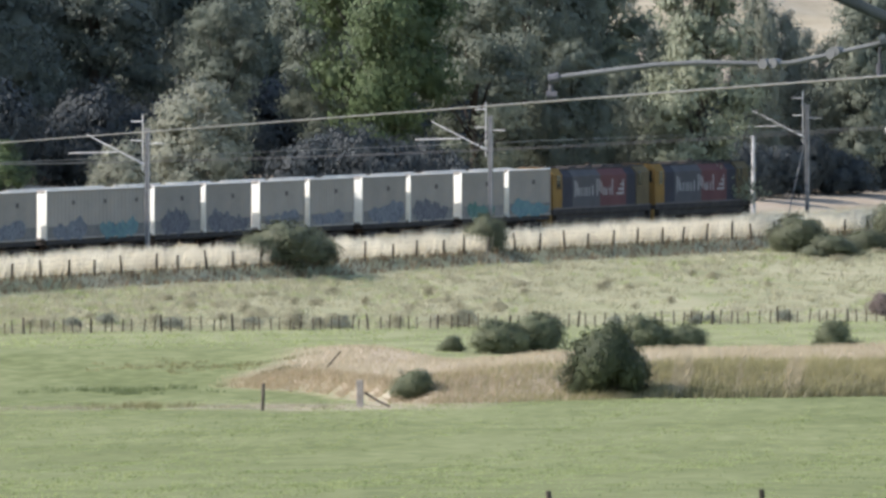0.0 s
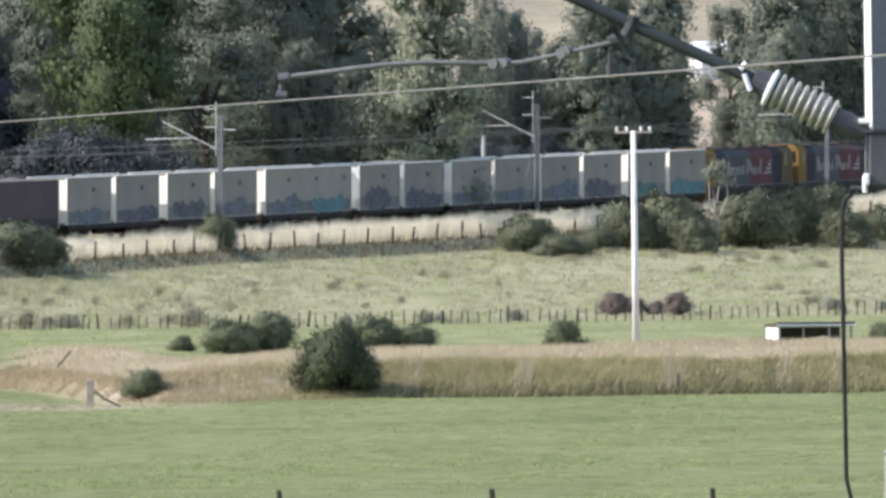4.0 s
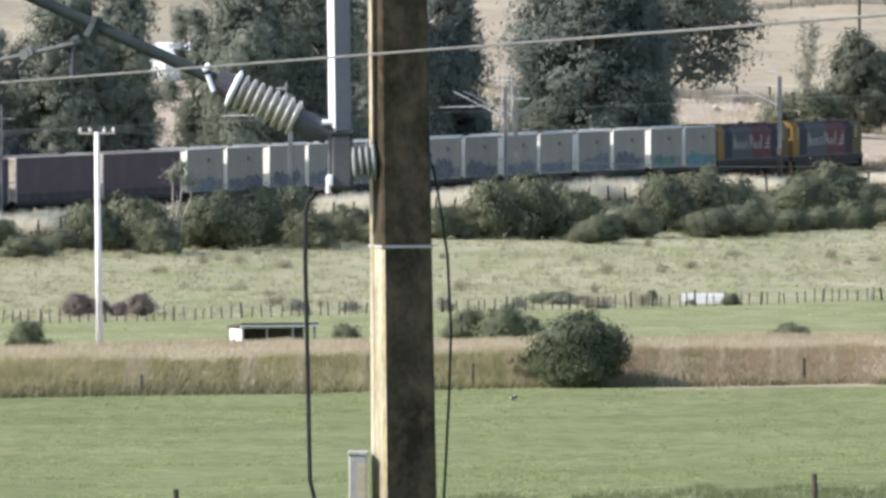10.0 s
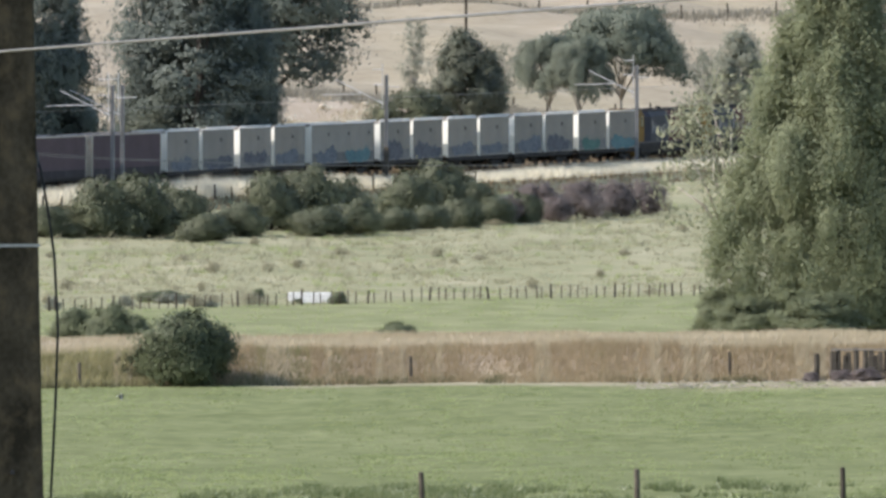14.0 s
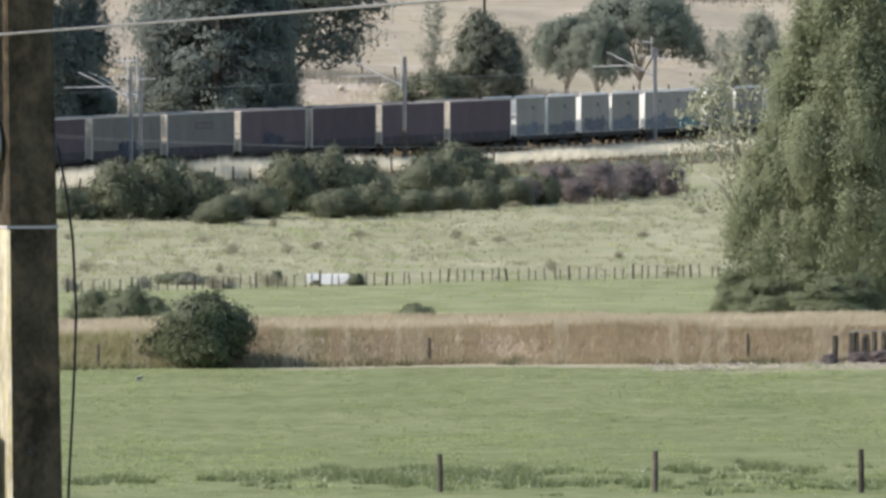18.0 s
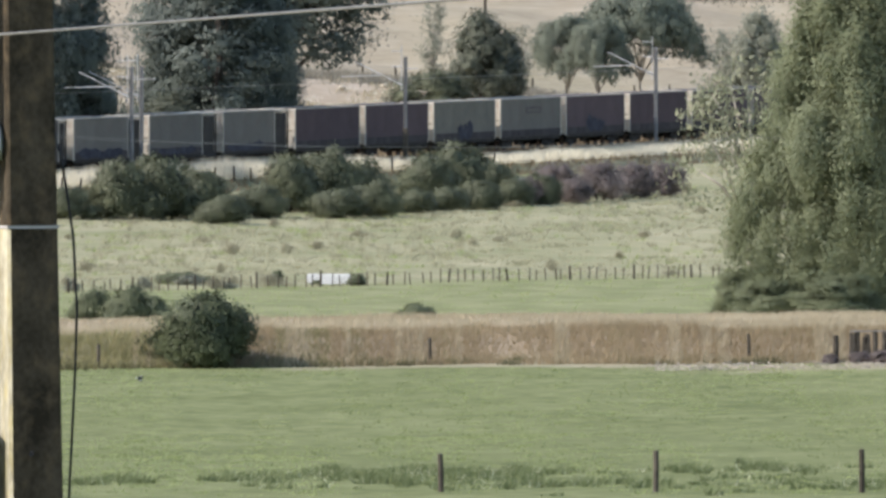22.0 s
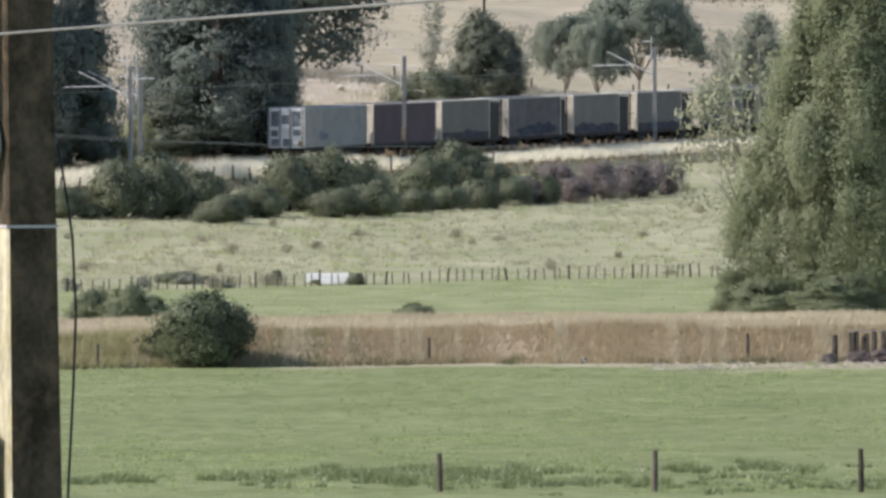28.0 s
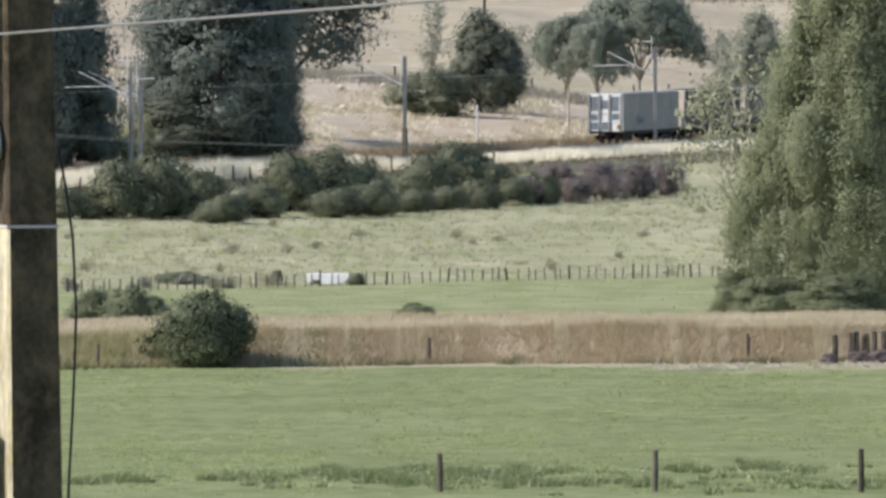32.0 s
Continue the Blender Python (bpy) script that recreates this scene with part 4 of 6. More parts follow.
def locomotive():
    car = thing("locomotive", "diesel locomotive with yellow cab ends and red and slate sides", "locomotive", pose(0, 0, 0), "locomotives of the train")
    s = Shape()
    s.box(-1.3, 1.3, -7.5, 7.5, 0.95, 1.26, 0.04).box(-1.22, 1.22, -6.8, 6.8, 0.6, 0.97, 0.04).box(-1.0, 1.0, -2.2, 2.2, 0.38, 0.95, 0.12)
    part("underframe", s, TRAIN["frame"], car, "black underframe with fuel tank")
    for x in (-1.31, 1.28):
        t = Shape()
        t.box(x, x + 0.03, -7.45, 7.45, 1.27, 1.36)
        part("sill_stripe", t, TRAIN["dark"], car, "dull pale sill stripe")
    for name, mat, y0, y1, z1, hw, label in (
            ("rear_cab", "yellow", -7.4, -6.0, 3.62, 1.25, "bright yellow cab"), ("hood_dark", "loco_dark", -6.0, -4.3, 3.5, 1.2, "blue-black body section"),
            ("hood_slate", "loco_grey", -4.3, -0.1, 3.5, 1.2, "slate grey body section"), ("hood_red", "loco_red", -0.1, 3.9, 3.5, 1.2, "red body section"),
            ("front_hood", "loco_dark", 3.9, 5.4, 3.5, 1.18, ""), ("front_cab", "loco_olive", 5.4, 7.4, 3.56, 1.22, "dull yellow-olive cab end")):
        part(name, loco_slab(y0, y1, 1.2, z1, hw), TRAIN[mat], car, label)
    for y0, y1, z1 in ((-7.3, -6.0, 3.62), (-6.0, 5.4, 3.5), (5.4, 7.3, 3.56)):
        t = Shape()
        t.box(-0.92, 0.92, y0, y1, z1 - 0.06, z1 + 0.03, 0.02)
        part("roof_panel", t, TRAIN["frame"], car, "sooty roof panel")
    for y, out in ((-7.4, -1), (7.4, 1)):
        for x in (-0.62, 0.62):
            t = Shape()
            t.box(x - 0.42, x + 0.42, *sorted((y, y + out * 0.02)), 2.55, 3.2, 0.015)
            part("windscreen", t, TRAIN["glass"], car)
        t = Shape()
        t.box(-0.3, 0.3, *sorted((y, y + out * 0.09)), 3.3, 3.52, 0.03)
        part("headlight", t, TRAIN["marking"], car)
        for x in (-0.95, 0.95):
            t = Shape()
            t.tube([(x, y + out * 0.3, 1.0), (x, y + out * 0.32, 2.1), (x * 0.6, y + out * 0.3, 2.15)], 0.025, 6)
            part("handrail", t, TRAIN["yellow" if out < 0 else "loco_olive"], car)
        t = Shape()
        t.box(-1.2, 1.2, *sorted((y + out * 0.02, y + out * 0.3)), 0.35, 1.0, 0.05)
        part("pilot", t, TRAIN["yellow" if out < 0 else "frame"], car, "yellow buffer beam" if out < 0 else "")
        part("coupler", shared("coupler", lambda: coupler(0, 0), TRAIN["frame"]), None, car, at=pose(0, y + out * 0.1, 0, 0, 0, 0 if out > 0 else 180))
    for y in (-6.5, 5.95):
        for x in (-1.262, 1.235):
            t = Shape()
            t.box(x, x + 0.027, y - 0.35, y + 0.3, 2.4, 3.15, 0.01)
            part("cab_window", t, TRAIN["glass"], car)
    # where the name is painted: plain upright white bars (y, low, high), then an emblem of level bars
    for y, z0, z1 in ((-3.95, 1.9, 2.85), (-3.65, 2.05, 2.7), (-3.4, 1.95, 2.4), (-3.0, 1.95, 2.45), (-2.55, 1.95, 2.45), (-2.2, 1.95, 2.45), (-1.8, 1.95, 2.45), (-1.3, 1.95, 2.55), (-0.65, 1.95, 2.9),
                      (-0.3, 2.2, 2.85), (0.0, 2.1, 2.7), (0.3, 1.95, 2.4), (0.58, 1.95, 2.35), (0.85, 1.95, 2.4), (1.3, 1.95, 2.4), (1.7, 1.95, 2.85), (3.35, 1.95, 2.8)):
        part("name_bar", Shape().box(1.196, 1.208, y, y + 0.14, z0, z1), TRAIN["marking"], car)
    for y0, y1, z in ((2.4, 3.4, 1.95), (2.7, 3.4, 2.2), (3.0, 3.5, 2.45)):
        part("name_bar", Shape().box(1.196, 1.208, y0, y1, z, z + 0.12), TRAIN["marking"], car)
    for y in (-2.6, -0.2, 2.4, 4.4):
        t = Shape()
        t.box(-0.55, 0.55, y - 0.6, y + 0.6, 3.48, 3.62, 0.05)
        part("roof_vent", t, TRAIN["frame"], car)
    t = Shape()
    t.tube([(0, 1.1, 3.45), (0, 1.1, 3.75)], 0.16, 10)
    part("exhaust", t, TRAIN["frame"], car)
    add_bogies(car, (-4.9, 4.9), (-1.3, 0.0, 1.3))
    return car


CARS = []


def make_train():
    CARS.append((locomotive(), 15.7 + 7.85 - 0.1))
    CARS.append((locomotive(), 7.85 - 0.1))
    kinds = [lambda k=k: flat_wagon(k) for k in range(7)]
    red = "maroon covered wagon with end walls paled as sunlit"
    kinds += [lambda: box_wagon(7, "red", red), lambda: box_wagon(8, "red", red), lambda: box_wagon(9, "red", red),
              lambda: box_wagon(10, "red", "maroon covered wagon with a dark graffiti tag", ("spray_black", -2.2, 2.0, 1.1, 2.4, 1.252)),
              lambda: box_wagon(11, "grey", "pale grey covered wagon with a dark name board", panel=True),
              lambda: box_wagon(12, "green", "grey-green covered wagon with a dark arch of graffiti", ("spray_black", -1.6, 1.7, 1.0, 2.55, 1.252)),
              lambda: box_wagon(13, "red", red), lambda: box_wagon(14, "red", red),
              lambda: box_wagon(15, "grey", "grey hopper wagon with a dark open end", ("spray_black", -6.0, 1.5, 1.0, 1.75, 1.252), 2.9),
              lambda: box_wagon(16, "grey", "grey hopper wagon with a dark open end", ("spray_black", -5.0, 2.4, 1.0, 1.6, 1.252), 2.9),
              lambda: box_wagon(17, "grey", "grey hopper wagon with a dark open end", ("spray_black", -5.8, 2.6, 1.0, 1.9, 1.252), 2.9),
              lambda: box_wagon(18, "dark", "dark dusty hopper wagon with a pale roof edge", ("spray_black", -5.2, 4.0, 1.0, 1.9, 1.252), 1.6),
              lambda: box_wagon(19, "grey", "grey hopper wagon with a dark open end", ("spray_black", -2.0, 1.5, 1.1, 1.7, 1.252), 2.9),
              lambda: box_wagon(20, "red", "dark maroon wagon of two short bodies", split=True), tail_wagon]
    for k, make in enumerate(kinds):
        CARS.append((make(), -PITCH * k - BODY / 2 + 0.05))


make_train()


# ---- the railway's own masts and wires ----
def line_mast(s, stay=False, dark_foot=False):
    """A railway mast with a thin pole beside it and a bracket arm over the track."""
    m = thing("overhead_line_mast", "grey steel railway mast with a bracket arm", "mast", line_pose(s, 3.2), "masts along the line")
    for x in (-0.11, 0.05):
        c = Shape()
        c.box(x, x + 0.06, -0.09, 0.09, -0.8, 6.75, 0.012)
        part("channel", c, MAT["mast_steel"], m)
    c = Shape()
    c.box(-0.055, 0.055, -0.02, 0.02, -0.6, 6.7)
    part("web", c, MAT["mast_steel"], m)
    c = Shape()
    c.tube([(-0.27, 0, 4.5), (-0.27, 0, 7.5)], 0.035, 6)
    part("side_pole", c, MAT["mast_pale"], m, "thin pale pole")
    for x0, x1, z in ((-0.95, -0.25, 7.1), (-0.95, -0.25, 6.1), (0.1, 0.9, 5.95)):
        c = Shape()
        c.tube([(x0, 0, z), (x1, 0, z)], 0.03, 6)
        part("side_bar", c, MAT["mast_pale"], m)
    arm = Shape()
    arm.tube([(-0.2, 0, 4.85), (-3.5, 0, 6.4)], 0.032, 6)
    part("strut", arm, MAT["mast_pale"], m, "pale diagonal strut")
    arm = Shape()
    arm.tube([(-1.75, 0, 5.48), (-4.5, 0, 5.4)], 0.032, 6)
    part("registration_tube", arm, MAT["mast_pale"], m)
    arm = Shape()
    arm.tube([(-0.18 - i * 0.045, 0, 4.84 + i * 0.021) for i in range(10)], [0.05, 0.1] * 5, 8)
    part("insulator", arm, MAT["mast_pale"], m, "small ribbed insulator")
    f = Shape()
    f.box(-0.3, 0.3, -0.3, 0.3, -1.5, -0.3, 0.03)
    part("footing", f, MAT["sleeper"], m)
    if dark_foot:
        c = Shape()
        c.box(-0.16, 0.16, -0.14, 0.14, -0.4, 2.0, 0.02)
        part("sleeve", c, MAT["wood_dark"], m, "dark sleeve round the mast's foot")
    if stay:
        c = Shape()
        c.tube([(-0.05, -0.1, 4.9), (-0.5, -2.2, -0.4)], 0.035, 6)
        part("stay_rod", c, MAT["mast_steel"], m)
    return m


MASTS = [-305, -254.3, -206.2, -157.3, -108.2, -68.6, -13.9, 41.0, 96.0]
for s_ in MASTS:
    line_mast(s_, abs(s_ + 157.3) < 3, abs(s_ + 13.9) < 3)
line_mast(-66.7)


def span(name, label, points, radius, mat, sag=0.0):
    s = Shape()
    pts = []
    for a, b in zip(points[:-1], points[1:]):
        a, b = Vector(a), Vector(b)
        for i in range(8):
            q = i / 8
            p = a.lerp(b, q)
            p.z -= sag * 4 * q * (1 - q)
            pts.append(p)
    pts.append(Vector(points[-1]))
    s.tube(pts, radius, 5)
    return tagged(new(name, s.mesh(name, MAT[mat])), label, "wire")


span("contact_wire", "thin contact wire over the distant railway track", [on_line(s_, -0.2, RAIL_Z + 5.1) for s_ in MASTS], 0.014, "wire")


# ---- the mast on the hillside in front ----
NEAR = 80.0
STEEL = {
    # Faces in shade are coloured darker, the sunlit one paler, besides stains and lichen.
    "concrete": material("shaded_stained_concrete", (0.028, 0.023, 0.016), (0.078, 0.063, 0.044), 5.5, 0.95, 0.6, stain=(0.115, 0.085, 0.052), amount=0.75, shine=0.03, fine=8, stretch=(1, 1, 0.75)),
    "lichen": material("sunlit_lichened_concrete", (0.2, 0.175, 0.115), (0.5, 0.46, 0.34), 7.0, 0.92, 0.5, stain=(0.38, 0.31, 0.11), amount=0.7, fine=8, stretch=(1, 1, 0.4)),
    "tube": material("dark_grey_tube", (0.022, 0.028, 0.028), (0.045, 0.055, 0.055), 3, 0.7, 0.08, 0.0),
    "zinc": material("bright_galvanising", (0.62, 0.63, 0.65), (0.74, 0.75, 0.77), 3, 0.5, 0.08, 0.1),
    "fitting": material("dull_cast_fitting", (0.04, 0.04, 0.046), (0.085, 0.085, 0.092), 6, 0.6, 0.15, 0.0),
    "dull_zinc": material("weathered_zinc", (0.095, 0.097, 0.096), (0.16, 0.163, 0.158), 5, 0.7, 0.1, 0.0),
    "box_zinc": material("grey_box_paint", (0.28, 0.275, 0.265), (0.38, 0.37, 0.355), 6, 0.7, 0.1, 0.0, stain=(0.2, 0.17, 0.13), amount=0.4),
    # The upright tube's zinc, darkened for its faces in shade.
    "post_zinc": material("shaded_galvanising", (0.14, 0.14, 0.16), (0.19, 0.19, 0.21), 3, 0.75, 0.08, 0.0, shine=0.06),
    "porcelain": material("pale_grey_porcelain", (0.26, 0.248, 0.215), (0.36, 0.345, 0.305), 4, 0.3, 0.03, shine=0.5, stain=(0.25, 0.22, 0.16), amount=0.4),
    # Porcelain darkened for the shadow on the standoff insulator.
    "porcelain_shade": material("shaded_grey_porcelain", (0.17, 0.18, 0.17), (0.26, 0.27, 0.25), 4, 0.4, 0.03, shine=0.3),
    "rubber": material("black_cable", (0.012, 0.012, 0.013), (0.025, 0.025, 0.026), 5, 0.5, 0.1),
    "mesh": material("perforated_cover", (0.42, 0.35, 0.22), (0.55, 0.47, 0.3), 4, 0.6, 0.2),
}


def ribbed(a, b, r_core, r_shed, n, taper=1.0):
    """An insulator from a to b: a core with n round sheds."""
    a, b = Vector(a), Vector(b)
    pts, rad = [], []
    for i in range(n):
        for q, r in ((0.02, r_core), (0.14, r_core * 1.05), (0.26, r_shed * 0.9), (0.4, r_shed), (0.6, r_shed * 0.98), (0.76, r_shed * 0.84), (0.88, r_core * 1.05)):
            pts.append(a.lerp(b, (i + q) / n))
            rad.append(r * (1 + (taper - 1) * (i + q) / n))
    s = Shape()
    s.tube(pts, rad, 28)
    return s


def near_mast():
    x0, y0 = polar(-1.4152, NEAR)
    zg = ground_at(x0, y0)
    zb = 21.71
    m = thing("concrete_mast", "weathered concrete mast with yellow lichen, in shade on one face", "mast", pose(x0, y0, 0))
    s = Shape()
    turn = radians(16.0)
    rings, fs, ms = [], [], []
    for z, hw in ((zg - 0.8, 0.169), (20.2, 0.131), (21.7, 0.1225), (27.5, 0.094)):
        c = 0.014
        ring = [(-hw + c, -hw), (hw - c, -hw), (hw, -hw + c), (hw, hw - c), (hw - c, hw), (-hw + c, hw), (-hw, hw - c), (-hw, hw * 0.35), (-hw, -hw + c)]
        lean = 0.009 - 0.0131 * (z - zb)
        rings += [(lean + x * math.cos(turn) - y * math.sin(turn), x * math.sin(turn) + y * math.cos(turn), z) for x, y in ring]
    for k in range(3):
        for i in range(9):
            fs.append((k * 9 + i, k * 9 + (i + 1) % 9, k * 9 + 9 + (i + 1) % 9, k * 9 + 9 + i))
            # Above the strap, dark concrete stands for the upright tube's shadow on the side.
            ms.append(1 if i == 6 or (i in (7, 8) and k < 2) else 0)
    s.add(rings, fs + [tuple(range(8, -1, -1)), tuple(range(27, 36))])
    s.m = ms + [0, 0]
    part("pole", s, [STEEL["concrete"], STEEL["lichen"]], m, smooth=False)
    # a bright strap round the pole
    s = Shape()
    for z0, z1, g, mt in ((zb - 0.007, zb + 0.007, 0.004, 0),):
        hw = 0.1225 + g
        ring = [(-hw, -hw), (hw, -hw), (hw, hw), (-hw, hw)]
        ring = [(0.009 + x * math.cos(turn) - y * math.sin(turn), x * math.sin(turn) + y * math.cos(turn)) for x, y in ring]
        s.add([(x, y, z) for z in (z0, z1) for x, y in ring], [(i, (i + 1) % 4, (i + 1) % 4 + 4, i + 4) for i in range(4)])
    part("strap", s, STEEL["box_zinc"], m, "bright metal strap")
    s = Shape()
    s.tube([(0.035, -0.16, zb - 1.07), (0.035, -0.12, zb - 1.07)], 0.012, 10)
    part("bolt_hole", s, STEEL["rubber"], m)
    # earth wire on the far side, bowing away from the pole
    s = Shape()
    s.tube([(0.14, 0.05, zb + 0.42), (0.165, 0.02, zb + 0.36), (0.2, 0, zb + 0.16), (0.23, 0, zb - 0.05), (0.247, 0, zb - 0.4), (0.235, 0, zb - 0.75), (0.21, 0, zb - 1.25), (0.2, 0, zb - 1.6),
            (0.19, 0, zg)], 0.0065, 6)
    part("earth_cable", s, STEEL["rubber"], m, "black cable hanging beside the mast")
    s = Shape()
    s.box(0.125, 0.155, 0.0, 0.06, zb + 0.36, zb + 0.44, 0.008)
    part("cable_clip", s, STEEL["fitting"], m)
    # switch box low on the mast
    s = Shape()
    s.box(-0.235, -0.15, -0.1, 0.06, zb - 1.42, zb - 0.985, 0.008)
    part("junction_box", s, STEEL["box_zinc"], m, "grey metal junction box")
    s = Shape()
    s.box(-0.24, -0.145, -0.105, 0.065, zb - 0.985, zb - 0.968, 0.004)
    part("box_lid", s, STEEL["box_zinc"], m)
    s = Shape()
    for i in range(9):
        z = zb - 1.42 + i * 0.045
        for j in range(5):
            x = -0.192 + j * 0.011 + (0.0055 if i % 2 else 0)
            s.tube([(x - 0.007, -0.13, z), (x, -0.134, z + 0.045), ], 0.0022, 4).tube([(x + 0.007, -0.13, z), (x, -0.134, z + 0.045)], 0.0022, 4)
    part("mesh_guard", s, STEEL["mesh"], m, "tan expanded-metal guard")
    # a standoff insulator carries the bracket
    part("standoff_insulator", ribbed((-0.1, -0.06, zb + 0.405), (-0.222, -0.06, zb + 0.395), 0.062, 0.094, 4), STEEL["porcelain_shade"], m, "squat ribbed porcelain insulator", smooth=True)
    s = Shape()
    s.box(-0.315, -0.215, -0.12, 0.0, zb + 0.275, zb + 0.53, 0.012).box(-0.325, -0.208, -0.13, 0.01, zb + 0.53, zb + 0.545, 0.005)
    s.box(-0.4, -0.215, -0.09, -0.03, zb + 0.262, zb + 0.28, 0.004)
    part("bracket", s, STEEL["fitting"], m, "grey cast bracket")
    part("hinge_plate", Shape().box(-0.335, -0.307, -0.14, -0.05, zb + 0.285, zb + 0.34, 0.006), STEEL["zinc"], m, "bright hinge plate")
    part("hinge_pin", Shape().tube([(-0.36, -0.12, zb + 0.585), (-0.3, -0.12, zb + 0.585)], 0.013, 8), STEEL["zinc"], m, "bright hinge pin")
    part("hinge_bolt", Shape().tube([(-0.33, -0.1, zb + 0.25), (-0.33, -0.1, zb + 0.33)], 0.012, 8), STEEL["zinc"], m, "bright hinge bolt")
    part("hinge_link", Shape().box(-0.332, -0.318, -0.11, -0.06, zb + 0.34, zb + 0.58, 0.003), STEEL["dull_zinc"], m)
    # the upright tube above the bracket
    s = Shape()
    s.box(-0.041, 0.041, -0.041, 0.041, 0.545, 5.4, 0.005)
    part("upright_tube", s, STEEL["post_zinc"], m, "tall square galvanised tube", at=pose(-0.266, -0.09, zb, 0, -0.75, 24))
    # A bright strip added to paint the sun on the tube's left face.
    s = Shape()
    s.box(-0.044, -0.0415, -0.04, 0.04, 0.56, 5.39)
    part("face_strip", s, STEEL["zinc"], m, "bright strip painted as sun on the tube's face", at=pose(-0.266, -0.09, zb, 0, -0.75, 24))
    # feeder cable down from the bracket
    s = Shape()
    s.tube([(-0.4, -0.07, zb + 0.262), (-0.4, -0.07, zb + 0.235), (-0.425, -0.07, zb + 0.215), (-0.437, -0.07, zb + 0.16), (-0.44, -0.07, zb - 0.05), (-0.428, -0.07, zb - 0.6), (-0.418, -0.07, zb - 1.1),
            (-0.395, -0.07, zb - 1.2), (-0.33, -0.07, zb - 1.26), (-0.24, -0.03, zb - 1.3)], 0.0105, 8)
    part("feeder_cable", s, STEEL["rubber"], m, "thick black feeder cable")
    return m, zb


def near_arm(m, zb):
    """The bracket arm that reaches over the hidden near track."""
    # rod insulator on the strut
    part("strut_insulator", ribbed((-0.76, -0.07, zb + 0.735), (-0.475, -0.07, zb + 0.598), 0.058, 0.088, 8), STEEL["porcelain"], m, "pale ribbed strut insulator", smooth=True)
    s = Shape()
    s.tube([(-0.86, -0.07, zb + 0.785), (-0.79, -0.07, zb + 0.75), (-0.755, -0.07, zb + 0.733)], [0.056, 0.066, 0.07], 14)
    part("insulator_cap", s, STEEL["fitting"], m)
    # The end shed takes the bright zinc colour for the glare on it.
    part("end_shed", ribbed((-0.795, -0.07, zb + 0.752), (-0.757, -0.07, zb + 0.734), 0.062, 0.094, 1), STEEL["zinc"], m, "end shed whitened as glare", smooth=True)
    s = Shape()
    s.tube([(-0.48, -0.07, zb + 0.60), (-0.42, -0.07, zb + 0.572), (-0.33, -0.07, zb + 0.528)], [0.058, 0.06, 0.05], 14)
    part("insulator_foot", s, STEEL["fitting"], m)
    s = Shape()
    s.tube([(-3.6, -0.07, zb + 2.02), (-0.84, -0.07, zb + 0.775)], [0.026, 0.03], 14)
    part("strut_tube", s, STEEL["tube"], m, "dark grey diagonal tube")
    s = Shape()
    s.tube([(-0.9, -0.12, zb + 0.81), (-0.87, -0.12, zb + 0.73)], 0.012, 8).tube([(-0.92, -0.1, zb + 0.83), (-0.89, -0.1, zb + 0.86)], 0.013, 8)
    part("cap_bolts", s, STEEL["zinc"], m)
    # hanger under the strut and the registration rod
    s = Shape()
    s.tube([(-1.42, -0.08, zb + 1.08), (-1.445, -0.08, zb + 1.0)], [0.03, 0.024], 8).tube([(-1.46, -0.1, zb + 0.985), (-1.43, -0.1, zb + 1.04)], 0.03, 8)
    s.tube([(-1.53, -0.09, zb + 0.955), (-1.5, -0.09, zb + 0.965)], 0.036, 10).tube([(-1.375, -0.1, zb + 1.09), (-1.372, -0.1, zb + 1.12)], 0.022, 8)
    part("hanger_clamp", s, STEEL["tube"], m, "grey cast clamp")
    s = Shape()
    s.tube([(-1.51, -0.09, zb + 0.96), (-1.75, -0.09, zb + 0.905), (-1.95, -0.09, zb + 0.862), (-2.05, -0.09, zb + 0.855)], 0.011, 8)
    part("registration_rod", s, STEEL["dull_zinc"], m)
    for x, z in ((-1.755, 0.905), (-1.735, 0.915), (-2.03, 0.86), (-2.075, 0.857)):
        s = Shape()
        s.tube([(x - 0.012, -0.13, zb + z), (x + 0.012, -0.05, zb + z)], 0.024, 12)
        part("rod_clamp", s, STEEL["dull_zinc"], m)
    s = Shape()
    s.tube([(-2.07, -0.09, zb + 0.857), (-2.4, -0.09, zb + 0.862), (-2.6, -0.09, zb + 0.85), (-3.02, -0.09, zb + 0.797), (-3.09, -0.09, zb + 0.785)], 0.0125, 8)
    part("steady_arm", s, STEEL["dull_zinc"], m, "slim curved steady arm")
    s = Shape()
    s.tube([(-3.085, -0.09, zb + 0.79), (-3.09, -0.09, zb + 0.70)], 0.013, 8).tube([(-3.11, -0.09, zb + 0.705), (-3.06, -0.09, zb + 0.705)], 0.024, 8)
    s.tube([(-3.1, -0.09, zb + 0.78), (-3.05, -0.09, zb + 0.79)], 0.026, 8)
    part("wire_clip", s, STEEL["fitting"], m, "small wire clip")
    s = Shape()
    s.tube([(-1.535, -0.09, zb + 0.94), (-1.535, -0.09, zb + 0.83)], 0.007, 6).tube([(-1.535, -0.09, zb + 0.86), (-1.535, -0.09, zb + 0.8)], 0.016, 8)
    part("drop_rod", s, STEEL["fitting"], m)


mast_, zb_ = near_mast()
near_arm(mast_, zb_)
A_, B_ = Vector((-5.07, 79.8, 22.39)), Vector((-0.02, 44.0, 23.10))
span("near_contact_wire", "grey copper contact wire of the near track", [A_ + (A_ - B_) * 4.0, A_ + (A_ - B_) * 2, A_, B_, A_ + (B_ - A_) * 2.1], 0.0042, "wire", 0.0)


